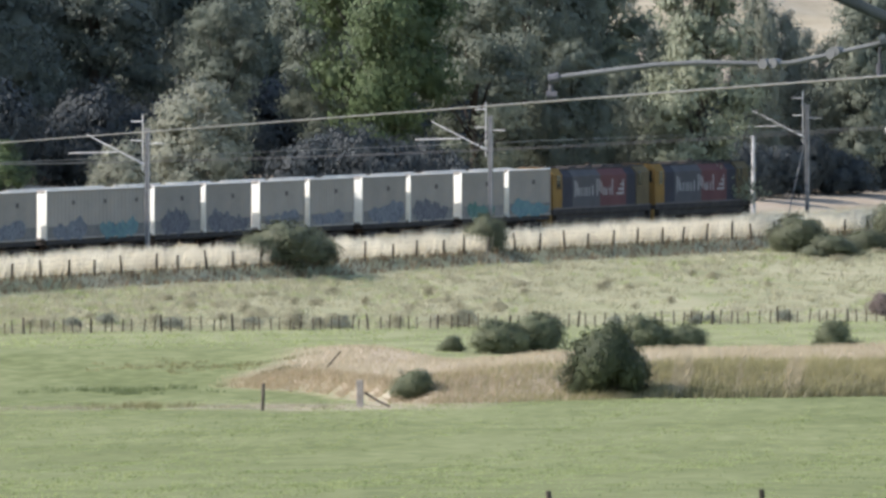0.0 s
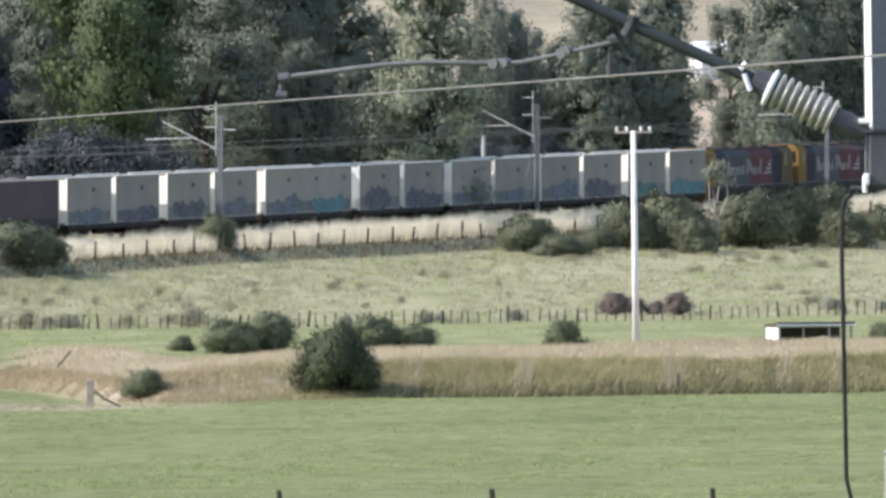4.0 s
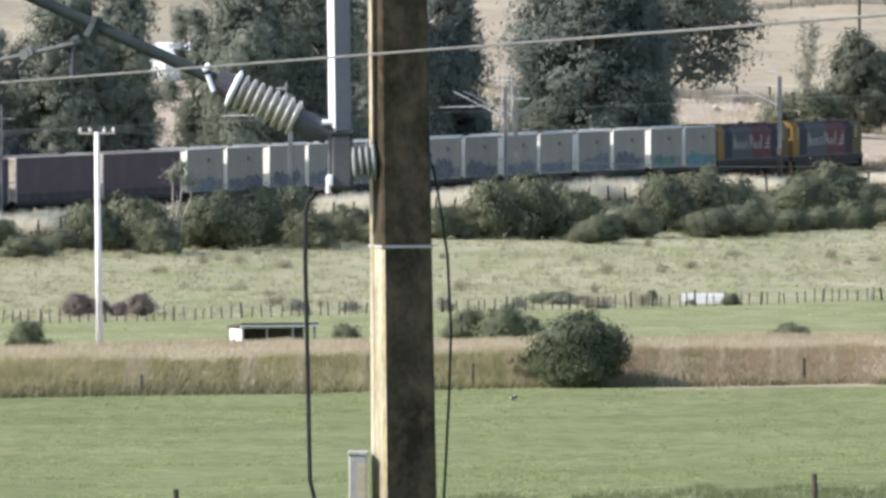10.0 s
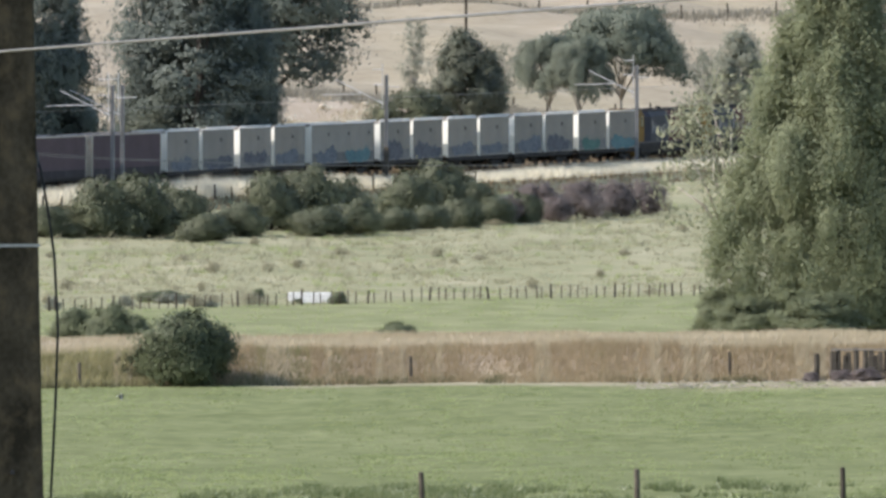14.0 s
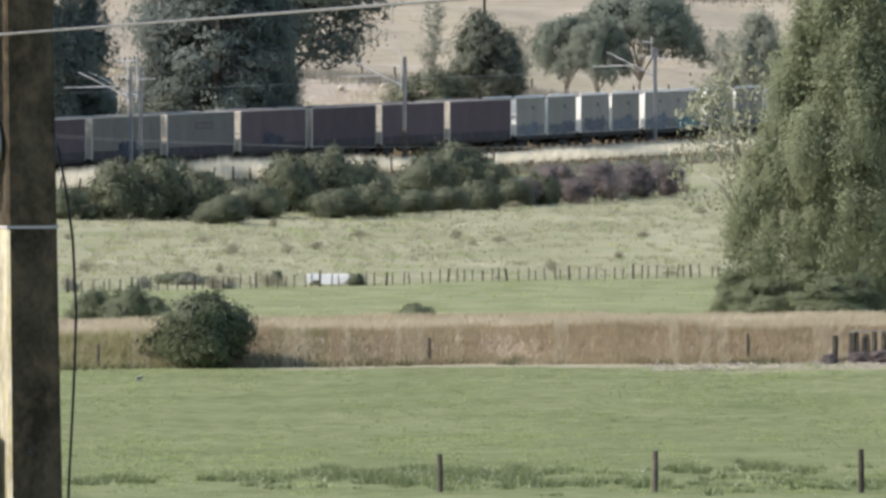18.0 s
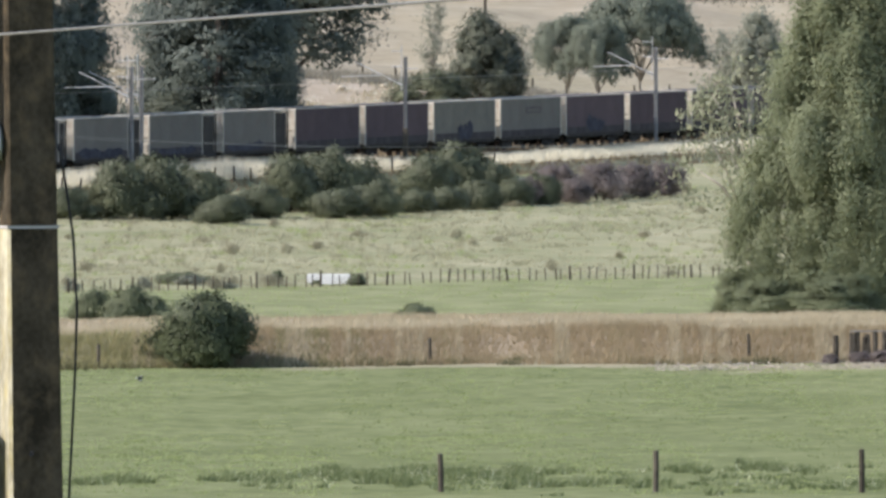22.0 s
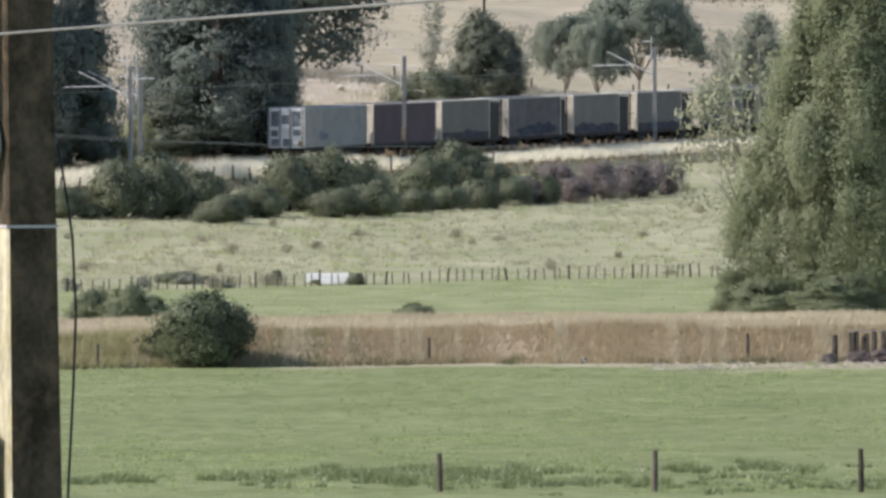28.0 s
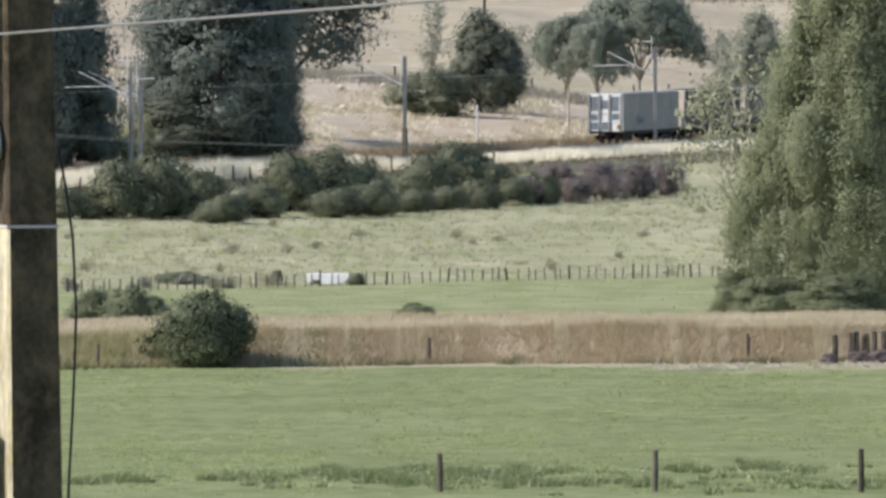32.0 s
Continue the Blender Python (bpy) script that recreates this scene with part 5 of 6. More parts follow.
# ---- the power line across the fields ----
def power_pole(bearing, distance, h, label):
    x, y = polar(bearing, distance)
    z = ground_at(x, y)
    p = thing("power_pole", label, "pole", pose(x, y, z, 0, -0.75, 0))
    s = Shape()
    s.tube([(0, 0, -0.5), (0, 0, h * 0.5), (0, 0, h)], [0.17, 0.145, 0.12], 12)
    part("shaft", s, MAT["white_pole"], p, smooth=True)
    s = Shape()
    s.box(-0.85, 0.85, -0.06, 0.06, h - 0.12, h - 0.01, 0.01)
    part("crossarm", s, MAT["wood_grey"], p, "grey wooden crossarm")
    for xx in (-0.75, -0.3, 0.35, 0.75):
        s = Shape()
        s.tube([(xx, 0, h - 0.02), (xx, 0, h + 0.1), (xx, 0, h + 0.2)], [0.05, 0.075, 0.04], 8)
        part("pin_insulator", s, MAT["white_pole"], p)
    return Vector((x - 0.013 * h, y, z + h + 0.2))


tops = [power_pole(-2.427, 772, 9.75, "tall white concrete power pole with a crossarm"), power_pole(2.609, 860, 10.4, "tall white concrete power pole beyond the trees")]
bx_, by_ = polar(-2.943, 1002)
bp_ = thing("signal_post", "pale weathered post behind the railway", "post", pose(bx_, by_, ground_at(bx_, by_)))
part("post_body", Shape().tube([(0, 0, -0.5), (0, 0, 4.6)], [0.13, 0.11], 10), MAT["mast_pale"], bp_)
gx_, gy_ = polar(0.117, 1172)
gp_ = thing("marker_post", "short white post beside a hedge", "post", pose(gx_, gy_, ground_at(gx_, gy_)))
part("post_body", Shape().tube([(0, 0, -0.4), (0, 0, 2.4)], [0.075, 0.07], 10), MAT["mast_pale"], gp_)
for dx in (-0.75, 0.75):
    o_ = Vector((dx, 0, 0))
    span("power_wire", "thin sagging power line wire", [tops[0] + o_, tops[1] + o_], 0.012, "wire", 2.3)
    span("power_wire", "thin sagging power line wire", [tops[0] + o_ + Vector((-60, -20, -1.5)), tops[0] + o_], 0.012, "wire", 0.6)


# ---- fences ----
def post_mesh(h, r, seed, square=False):
    rng = np.random.default_rng(seed)
    s = Shape()
    dx, dy = rng.normal(size=2) * 0.05 * h
    if square:
        s.box(-r, r, -r, r, -0.4, h, r * 0.25)
    else:
        s.tube([(0, 0, -0.4), (dx * 0.5, dy * 0.5, h * 0.5), (dx, dy, h)], [r * 1.05, r, r * 0.85], 7)
    return s.mesh("post", MAT["wood_dark"])


POSTS = [post_mesh(0.95, 0.075, i) for i in range(5)] + [post_mesh(0.82, 0.033, i + 9, True) for i in range(3)]


def fence(name, label, places, wires=(0.35, 0.6, 0.85), seed=3, tall=1.0, battens=False):
    rng = random.Random(seed)
    x, y = places[0]
    f = thing(name, label, "fence", pose(0, 0, 0))
    tops = []
    for i, (x, y) in enumerate(places):
        z = ground_at(x, y)
        slim = battens and i % 7
        me = POSTS[5 + rng.randrange(3)] if slim else POSTS[rng.randrange(5)]
        k = tall * rng.uniform(0.85, 1.15)
        part("post", me, None, f, at=Matrix.LocRotScale((x, y, z), Euler((rng.gauss(0, 0.05), rng.gauss(0, 0.05), rng.uniform(0, 6))), (1.0 * tall, 1.0 * tall, k)))
        tops.append((x, y, z))
    for h in wires:
        s = Shape()
        s.tube([(a, b, c + h * tall) for a, b, c in tops], 0.006, 3)
        part("fence_wire", s, MAT["wire"], f)
    return f


rng_ = random.Random(5)
xs_ = list(np.arange(-82, 38, 0.47))
fence("post_and_batten_fence", "old grey wooden fence of leaning posts and battens", [(x + rng_.uniform(-0.12, 0.12), float(fence_y(x)) + rng_.uniform(-0.15, 0.15)) for x in xs_], wires=(0.3, 0.55, 0.8), battens=True, tall=0.8)
fence("railway_fence", "dark timber posts of the railway boundary fence", [tuple(on_line(s_ + rng_.uniform(-0.5, 0.5), 8.0)[:2]) for s_ in np.arange(-290, -8, 3.6)], tall=0.9)
fence("far_fence", "distant dark post fence across the dry paddock", [polar(b, 1262 + 1.5 * math.sin(b * 3)) for b in np.arange(-0.504, 1.215, 0.115)], tall=1.15)
fence("far_fence", "distant post fence on the dry hillside", [polar(b, 1560) for b in np.arange(-1.211, 1.272, 0.16)], tall=1.3)


def lone_post(name, bearing, distance, h, r, lean=0.0, label="", mat="wood_grey", square=False):
    x, y = polar(bearing, distance)
    p = thing(name, label or "weathered grey wooden fence post", "post", pose(x, y, ground_at(x, y), 0, lean, 0), "lone posts in the paddocks")
    s = Shape()
    if square:
        s.box(-r, r, -r, r, -0.5, h, 0.02)
    else:
        s.tube([(0, 0, -0.5), (0.01, 0, h * 0.6), (0, 0, h - 0.02), (0, 0, h)], [r * 1.05, r, r * 0.95, r * 0.75], 10)
    part("post_body", s, MAT[mat], p)
    return p


for b_, h_ in ((-3.636, 0.47), (-2.914, 0.52), (-2.170, 0.55), (-0.008, 1.0), (0.718, 1.08), (1.415, 1.14)):
    lone_post("fence_post", b_, 440, h_, 0.075, random.Random(b_).uniform(-1.5, 1.5), mat="wood_dark")
for b_, d_, h_, l_ in ((-4.603, 710, 1.15, 2), (-3.354, 741, 0.95, 0), (-0.046, 741, 1.15, 0), (1.033, 738, 1.15, -1), (-1.167, 737.6, 1.0, 1), (-2.286, 733.2, 0.9, 0)):
    lone_post("fence_post", b_, d_, h_, 0.075, l_, mat="wood_dark")
sp_ = lone_post("strainer_post", -4.273, 719, 1.15, 0.14, 0, "stout grey strainer post with a fallen stay", "wood_grey", True)
s_ = Shape()
s_.tube([(0.2, 0, 0.62), (0.7, -0.1, 0.3), (1.3, -0.2, 0.02)], 0.05, 7)
part("stay", s_, MAT["wood_dark"], sp_, "dark leaning stay")
st_ = lone_post("leaning_stick", -4.392, 757, 1.1, 0.035, 40, "thin dark leaning stick in dry grass", "wood_dark")


lone_post("utility_pole", 0.141, 1420, 7.5, 0.12, 0, "tall dark timber pole on the dry hillside", "wood_dark")


def stockyard():
    x, y = polar(1.425, 735.5)
    z = ground_at(x, y)
    f = thing("stockyard_fence", "dark timber stockyard rails and posts", "fence", pose(x, y, z))
    for px, h, r in ((-1.29, 1.2, 0.13), (-0.62, 1.3, 0.1), (0.42, 1.45, 0.12), (0.82, 1.35, 0.12), (2.2, 1.3, 0.12), (3.4, 1.3, 0.12)):
        s = Shape()
        s.tube([(px, 0, -0.4), (px + 0.03, 0, h * 0.6), (px + 0.02, 0, h)], [r * 1.05, r, r * 0.9], 8)
        part("post", s, MAT["wood_dark"], f)
    for i, px in enumerate((-0.45, -0.24, -0.02, 0.2, 1.0, 1.25, 1.5, 1.75, 2.0)):
        s = Shape()
        s.box(-0.11, 0.11, -0.09, -0.05, 0.02, 1.26 + 0.14 * math.sin(i * 2.1), 0.01)
        part("board", s, MAT["wood_dark"], f, at=pose(px + 0.05 * math.sin(i * 5.3), 0, 0, 0, 4.0 * math.sin(i * 3.7), 0))
    s = Shape()
    s.box(-0.66, 3.4, -0.13, -0.09, 1.34, 1.42, 0.01)
    part("top_rail", s, MAT["wood_grey"], f, "pale top rail")


stockyard()


# ---- small things in the fields ----
def shelter():
    x, y = polar(-1.841, 803)
    z = ground_at(x, y) - 0.22
    h = thing("field_shelter", "low open shelter with a dark flat roof and pale end wall", "shed", pose(x, y, z, 0, 0, 22))
    s = Shape()
    s.add([(-1.95, -0.9, 1.5), (1.95, -0.9, 1.5), (1.95, 1.0, 1.36), (-1.95, 1.0, 1.36), (-1.95, -0.9, 1.64), (1.95, -0.9, 1.64), (1.95, 1.0, 1.5), (-1.95, 1.0, 1.5)],
          [(3, 2, 1, 0), (4, 5, 6, 7), (0, 1, 5, 4), (1, 2, 6, 5), (2, 3, 7, 6), (3, 0, 4, 7)])
    part("roof", s, MAT["wood_dark"], h, "dark flat roof")
    s = Shape()
    s.box(-1.9, -1.82, -0.8, 0.8, -0.2, 1.36, 0.01)
    part("end_panel", s, MAT["white_pole"], h, "whitewashed end panel")
    s = Shape()
    s.box(-1.97, 1.97, -0.94, -0.9, 1.45, 1.54, 0.005)
    part("fascia", s, MAT["white_pole"], h, "pale fascia board")
    s = Shape()
    s.box(-1.85, 1.85, 0.8, 0.88, -0.2, 1.34, 0.01)
    part("back_wall", s, MAT["wood_dark"], h)
    for px in (-1.8, -0.6, 0.7, 1.8):
        s = Shape()
        s.box(px - 0.05, px + 0.05, -0.85, -0.76, -0.3, 1.5, 0.01)
        part("post", s, MAT["wood_grey"], h)


def trough():
    x, y = polar(-0.386, 893)
    z = ground_at(x, y)
    t = thing("water_trough", "long white concrete water trough in the field", "trough", pose(x, y, z, 0, 0, -3))
    s = Shape()
    s.box(-1.05, 1.05, -0.4, 0.4, 0.0, 0.12, 0.02).box(-1.13, 1.13, -0.4, -0.32, 0.1, 0.54, 0.03).box(-1.13, 1.13, 0.32, 0.4, 0.1, 0.54, 0.03)
    s.box(-1.13, -1.05, -0.33, 0.33, 0.1, 0.54, 0.03).box(1.05, 1.13, -0.33, 0.33, 0.1, 0.54, 0.03)
    part("basin", s, MAT["white_pole"], t)
    s = Shape()
    s.box(-1.04, 1.04, -0.32, 0.32, 0.4, 0.44)
    part("water", s, TRAIN["glass"], t, "dark still water")


def sheep(bearing, distance, turn):
    x, y = polar(bearing, distance)
    a = thing("sheep", "cream woolly sheep grazing in dry grass", "sheep", pose(x, y, ground_at(x, y), 0, 0, turn), "sheep on the hillside")
    a.scale = (0.5, 0.5, 0.5)
    s = Shape()
    s.tube([(-0.5, 0, 0.62), (-0.42, 0, 0.64), (-0.15, 0, 0.66), (0.2, 0, 0.65), (0.42, 0, 0.66), (0.5, 0, 0.66)], [0.08, 0.22, 0.29, 0.29, 0.22, 0.1], 10)
    part("fleece", s, MAT["wool"], a, smooth=True)
    s = Shape()
    s.tube([(0.42, 0, 0.68), (0.6, 0, 0.5), (0.72, 0, 0.3)], [0.12, 0.1, 0.05], 8)
    part("head", s, MAT["wool"], a)
    for px in (-0.35, 0.32):
        for py in (-0.13, 0.13):
            s = Shape()
            s.tube([(px, py, 0.5), (px, py, 0.0)], [0.06, 0.035], 6)
            part("leg", s, MAT["bark_pale"], a)


shelter()
trough()
for u_, d_, t_ in ((-0.343, 1240, 30), (-0.335, 1206, 190), (-0.200, 1245, 20)):
    sheep(u_, d_, t_)


# ---- bushes ----
BUSH = {}


def bush(kind, bearing, distance, wd, h, turn=0.0, label=""):
    """A bush wd wide and h high, copied from the first of its kind."""
    names = {"gorse": ("gorse_bush", "dense dark green gorse bush", "leaf_gorse"), "green": ("bush", "rounded green bush in pasture", "leaf_bush"),
             "dry": ("dry_bush", "brownish leafless thicket beside the railway", "leaf_purple"), "red": ("reddish_shrub", "small reddish shrub by the fence", "leaf_red"),
             "dark": ("bush", "large dark rounded bush on the dry bank", "leaf_thorn"), "broom": ("broom_bush", "yellowish green broom bush behind the railway", "leaf_broom"), "fringe": ("scrub", "ragged grey-green shrub beside the old fence", "leaf_olive"), "low": ("scrub", "low grey-green scrub in the field", "rush")}
    name, text, leaf = names[kind]
    i = int(abs(bearing) * 100) % 2
    m = placed(bearing, distance, turn)
    p, _, _ = m.decompose()
    m = Matrix.LocRotScale(p, Euler((0, 0, turn)), (wd / 4.0, wd / 4.0, h / 2.6))
    if (kind, i) not in BUSH:
        count = {"gorse": 16000, "green": 16000, "dark": 34000, "low": 700, "fringe": 1600}.get(kind, 7000)
        BUSH[kind, i] = make_tree(name, text, "bush", 2.6, 4.0, leaf, count, {"low": 0.13, "fringe": 0.11, "dark": 0.056}.get(kind, 0.065), 31 + i * 5 + len(kind), m, group=text.split(" ")[-1] and name.replace("_", " ") + " group", core={"low": 0.0, "fringe": 0.3, "dark": 0.66}.get(kind, 0.64), rough=0.34)
        b = BUSH[kind, i]
    else:
        b = copy_thing(BUSH[kind, i], Matrix.Identity(4))
        b.matrix_basis = m
    if label:
        tagged(b, label)
    return b


rb_ = random.Random(11)
for b_, d_, w_, h_ in ((1.31, 734.2, 1.1, 0.6), (1.41, 734.6, 1.5, 0.7), (1.49, 734.0, 1.8, 0.8)):
    bush("dry", b_, d_, w_, h_, b_ * 9, "dead brush heaped against the stockyard")
# along the foot of the railway bank: bearing, distance, width, height
for b_, d_, w_, h_ in (
        (-4.530, 899, 5.0, 2.2), (-4.620, 897, 2.8, 1.5), (-4.430, 902, 2.8, 1.6), (-3.850, 926, 2.7, 2.0), (-2.796, 958, 3.6, 2.2), (-2.681, 951, 3.6, 1.3), (-2.567, 955, 3.0, 1.2),
        (-2.462, 958, 4.4, 2.8), (-2.319, 960, 4.6, 3.4), (-2.223, 955, 3.0, 2.2), (-2.051, 968, 4.4, 3.4), (-1.908, 975, 4.6, 3.6), (-1.784, 980, 4.4, 3.4), (-1.707, 972, 3.6, 2.4),
        (-1.574, 985, 3.0, 2.2), (-1.459, 985, 3.2, 1.6), (-1.268, 1000, 3.6, 2.0), (-1.087, 1002, 4.4, 3.6), (-0.963, 1004, 4.8, 3.9), (-0.838, 1008, 4.0, 3.2), (-0.743, 998, 3.6, 1.8),
        (-0.619, 1010, 3.4, 2.0), (-0.523, 1022, 4.4, 3.6), (-0.399, 1026, 4.6, 3.9), (-0.294, 1028, 4.0, 3.2), (-0.351, 1012, 3.6, 1.9), (-0.237, 1016, 3.6, 2.2), (-0.094, 1024, 3.0, 1.6),
        (-0.055, 1042, 4.2, 3.4), (0.059, 1046, 4.8, 4.0), (0.155, 1046, 3.4, 3.0), (0.117, 1034, 3.0, 2.0), (0.231, 1044, 3.0, 1.9), (0.336, 1050, 2.4, 2.0), (0.011, 1030, 3.2, 1.6)):
    bush("gorse", b_, d_ + (8 if -2.6 < b_ < -1.5 else 3 if b_ > -1.5 else 0), w_ * 1.12, h_ * 1.1, rb_.uniform(0, 6), "dense dark green gorse bush below the railway")
for b_, d_, w_, h_ in ((0.279, 1052, 2.6, 2.0), (0.384, 1060, 3.6, 2.9), (0.531, 1064, 3.6, 3.0), (0.651, 1070, 3.6, 2.7), (0.756, 1076, 3.4, 2.6), (0.451, 1056, 2.4, 2.0)):
    bush("dry", b_, d_, w_ * 1.15, h_, rb_.uniform(0, 6))
for b_, d_, w_, h_ in ((-1.11, 1089, 4.5, 2.7), (-1.03, 1094, 3.2, 3.8), (-0.97, 1086, 3.0, 1.6)):
    bush("broom", b_, d_, w_, h_, rb_.uniform(0, 6))
# on and behind the dry bank
bush("dark", -3.442, 729.4, 3.9, 3.5, 0.4)
bush("green", -4.089, 729.3, 2.5, 1.35, 1.0, "small dense green bush in dry grass")
bush("dark", -0.787, 738.7, 5.3, 3.65, 2.0)
for b_, d_, w_, h_ in ((-3.799, 800, 3.2, 1.9), (-3.675, 802, 3.6, 2.2), (-3.312, 800, 3.2, 2.1), (-3.178, 801, 3.0, 1.6), (-2.666, 800, 2.4, 1.9), (-1.589, 800, 2.0, 1.7),
                       (-1.182, 802, 3.0, 2.4), (-1.068, 800, 3.4, 2.6), (-0.972, 803, 2.2, 2.0), (-0.094, 815, 2.6, 1.2), (0.699, 815, 1.3, 0.75), (0.795, 815, 1.2, 0.6), (-3.961, 803, 1.5, 0.9)):
    bush("green", b_, d_, w_, h_, rb_.uniform(0, 6), "low spreading green bush behind the bank")
bush("broom", -1.805, 798.5, 2.6, 1.0, 1.0, "yellowish green weeds before the shelter")
for b_, d_, w_, h_ in ((-2.497, 867, 2.1, 1.5), (-2.43, 869, 1.7, 1.1), (-2.36, 869, 1.5, 0.9), (-2.290, 868, 1.9, 1.5)):
    bush("red", b_, d_, w_, h_, rb_.uniform(0, 6))
# scrub over the pale field
for i_ in range(110):
    x_ = rb_.uniform(-80, 34)
    f0, g0 = float(fence_y(x_)), float(LINE0[1] + ((x_ - LINE0[0]) * SIDE[0] - 14.0) / -SIDE[1])
    y_ = f0 + 2 + (max(g0, f0 + 8) - f0 - 4) * (rb_.random() ** (1.6 if i_ % 2 else 0.9))
    bush("low", math.degrees(math.atan2(x_, y_)), math.hypot(x_, y_), rb_.uniform(0.6, 1.5), rb_.uniform(0.4, 0.85), rb_.uniform(0, 6))
for b_, w_, h_ in ((-0.428, 0.8, 0.35), (-0.290, 1.3, 0.75), (-0.561, 1.0, 0.9), (-0.890, 3.0, 0.75), (-0.810, 1.6, 0.5)):
    bush("green", b_, 891.5, w_, h_, 0.7, "low dark shrub beside the post fence")
for i_ in range(26):
    x_ = rb_.uniform(-80, -42) if i_ < 20 else rb_.uniform(-40, -8)
    y_ = float(fence_y(x_)) + rb_.uniform(-0.5, 9)
    bush("fringe", math.degrees(math.atan2(x_, y_)), math.hypot(x_, y_), rb_.uniform(0.7, 1.9), rb_.uniform(0.45, 0.9), rb_.uniform(0, 6))
for x_ in (-64.5, -66, -61, -47, -54, -58, -12, -9):
    y_ = float(fence_y(x_)) + rb_.uniform(0.5, 4)
    bush("low", math.degrees(math.atan2(x_, y_)), math.hypot(x_, y_), rb_.uniform(1.2, 2.4), rb_.uniform(0.7, 1.2), rb_.uniform(0, 6))


# ---- trees ----
TREES = {}


def tree(kind, bearing, distance, h, wd, turn=None):
    """kind: see KINDS; the first of a kind is built, the rest are copied and scaled."""
    style, leaf, h0, w0, count, size, bark, base, label = KINDS[kind]
    turn = bearing * 7 if turn is None else turn
    x, y = polar(bearing, distance)
    i = int(abs(bearing) * 1000) % VARIANTS.get(kind, 1)
    m = Matrix.LocRotScale((x, y, ground_at(x, y, 0.1)), Euler((0, 0, turn)), (wd / w0, wd / w0, h / h0))
    if (kind, i) not in TREES:
        TREES[kind, i] = make_tree("tree", label, style, h0, w0, leaf, int(count * 1.35), size * 0.6, 100 + i * 13 + len(TREES) * 3, m, bark, base, "trees beyond the railway", {"pale": 0.0, "branchy": 0.0, "sparse": 0.0, "willow": 0.6, "gum": 0.3}.get(kind, 0.5), 1.6 if kind == "willow" else 0.3,
                                   0.2 if kind == "willow" else 0.5, 1.7 if kind == "willow" else 0.55, 1.2 if kind == "pale" else 0.36, 0.42 if kind == "willow" else 0.62)
        return TREES[kind, i]
    t = copy_thing(TREES[kind, i], Matrix.Identity(4))
    t.matrix_basis = m
    return t


KINDS = {
    "macrocarpa": ("dome", "leaf_dark", 18.0, 13.0, 30000, 0.24, "bark", 0.06, "tall dark evergreen tree with a dense crown"),
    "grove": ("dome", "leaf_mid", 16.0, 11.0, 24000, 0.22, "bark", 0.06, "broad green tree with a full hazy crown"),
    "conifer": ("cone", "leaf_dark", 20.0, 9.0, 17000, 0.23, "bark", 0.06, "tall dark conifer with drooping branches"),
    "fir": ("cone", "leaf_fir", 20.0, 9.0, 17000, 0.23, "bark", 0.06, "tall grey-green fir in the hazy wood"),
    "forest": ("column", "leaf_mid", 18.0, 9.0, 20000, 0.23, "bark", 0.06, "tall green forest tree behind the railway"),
    "bright": ("round", "leaf_bright", 17.0, 9.0, 18000, 0.22, "bark", 0.16, "tall tree with fresh bright green leaves"),
    "olive": ("round", "leaf_olive", 8.5, 7.5, 13000, 0.16, "bark_pale", 0.1, "grey-green rounded tree beside the railway"),
    "gum": ("umbrella", "leaf_mid", 8.0, 9.5, 26000, 0.16, "bark_pale", 0.3, "spreading flat-topped tree with bare forked trunk"),
    "sparse": ("lacy", "leaf_olive", 7.0, 4.0, 2600, 0.13, "bark_pale", 0.3, "thin open-crowned tree in the dry paddock"),
    "branchy": ("round", "leaf_dark", 12.0, 8.0, 26000, 0.17, "bark", 0.3, "open tree with hanging leafy branches"),
    "oak": ("dome", "leaf_oak", 7.0, 6.5, 12000, 0.16, "bark", 0.1, "rounded dark green tree in the dry paddock"),
    "shrubby": ("round", "leaf_gorse", 4.5, 7.0, 9000, 0.15, "bark", 0.05, "low spreading green tree with ivy"),
    "understory": ("bush", "leaf_deep", 6.0, 9.0, 6000, 0.24, "bark", 0.0, "undergrowth darkened as deep shade at the edge of the wood"),
    "pale": ("lacy", "leaf_grey", 9.0, 7.0, 3000, 0.15, "bark_pale", 0.5, "thin silvery-leaved tree at the field's edge"),
    "willow": ("mass", "leaf_willow", 20.0, 12.0, 300000, 0.15, "bark", 0.0, "tall bushy yellow-green tree by the bank"),
    "sapling": ("bush", "leaf_sapling", 5.5, 3.3, 36000, 0.075, "bark", 0.12, "young bushy green tree by the bank"),
}
VARIANTS = {"macrocarpa": 2, "conifer": 2, "forest": 3}
rt_ = random.Random(21)
# undergrowth coloured as deep shade, then the dark wood behind the train at first
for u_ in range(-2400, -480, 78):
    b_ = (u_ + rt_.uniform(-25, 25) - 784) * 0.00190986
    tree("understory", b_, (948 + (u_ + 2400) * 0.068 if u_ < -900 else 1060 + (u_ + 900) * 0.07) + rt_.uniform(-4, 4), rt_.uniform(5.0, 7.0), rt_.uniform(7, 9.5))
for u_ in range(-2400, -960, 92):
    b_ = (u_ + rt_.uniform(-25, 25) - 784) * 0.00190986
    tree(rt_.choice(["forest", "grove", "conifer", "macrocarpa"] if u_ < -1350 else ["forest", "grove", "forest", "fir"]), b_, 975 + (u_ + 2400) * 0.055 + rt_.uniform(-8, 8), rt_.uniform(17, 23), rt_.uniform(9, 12))
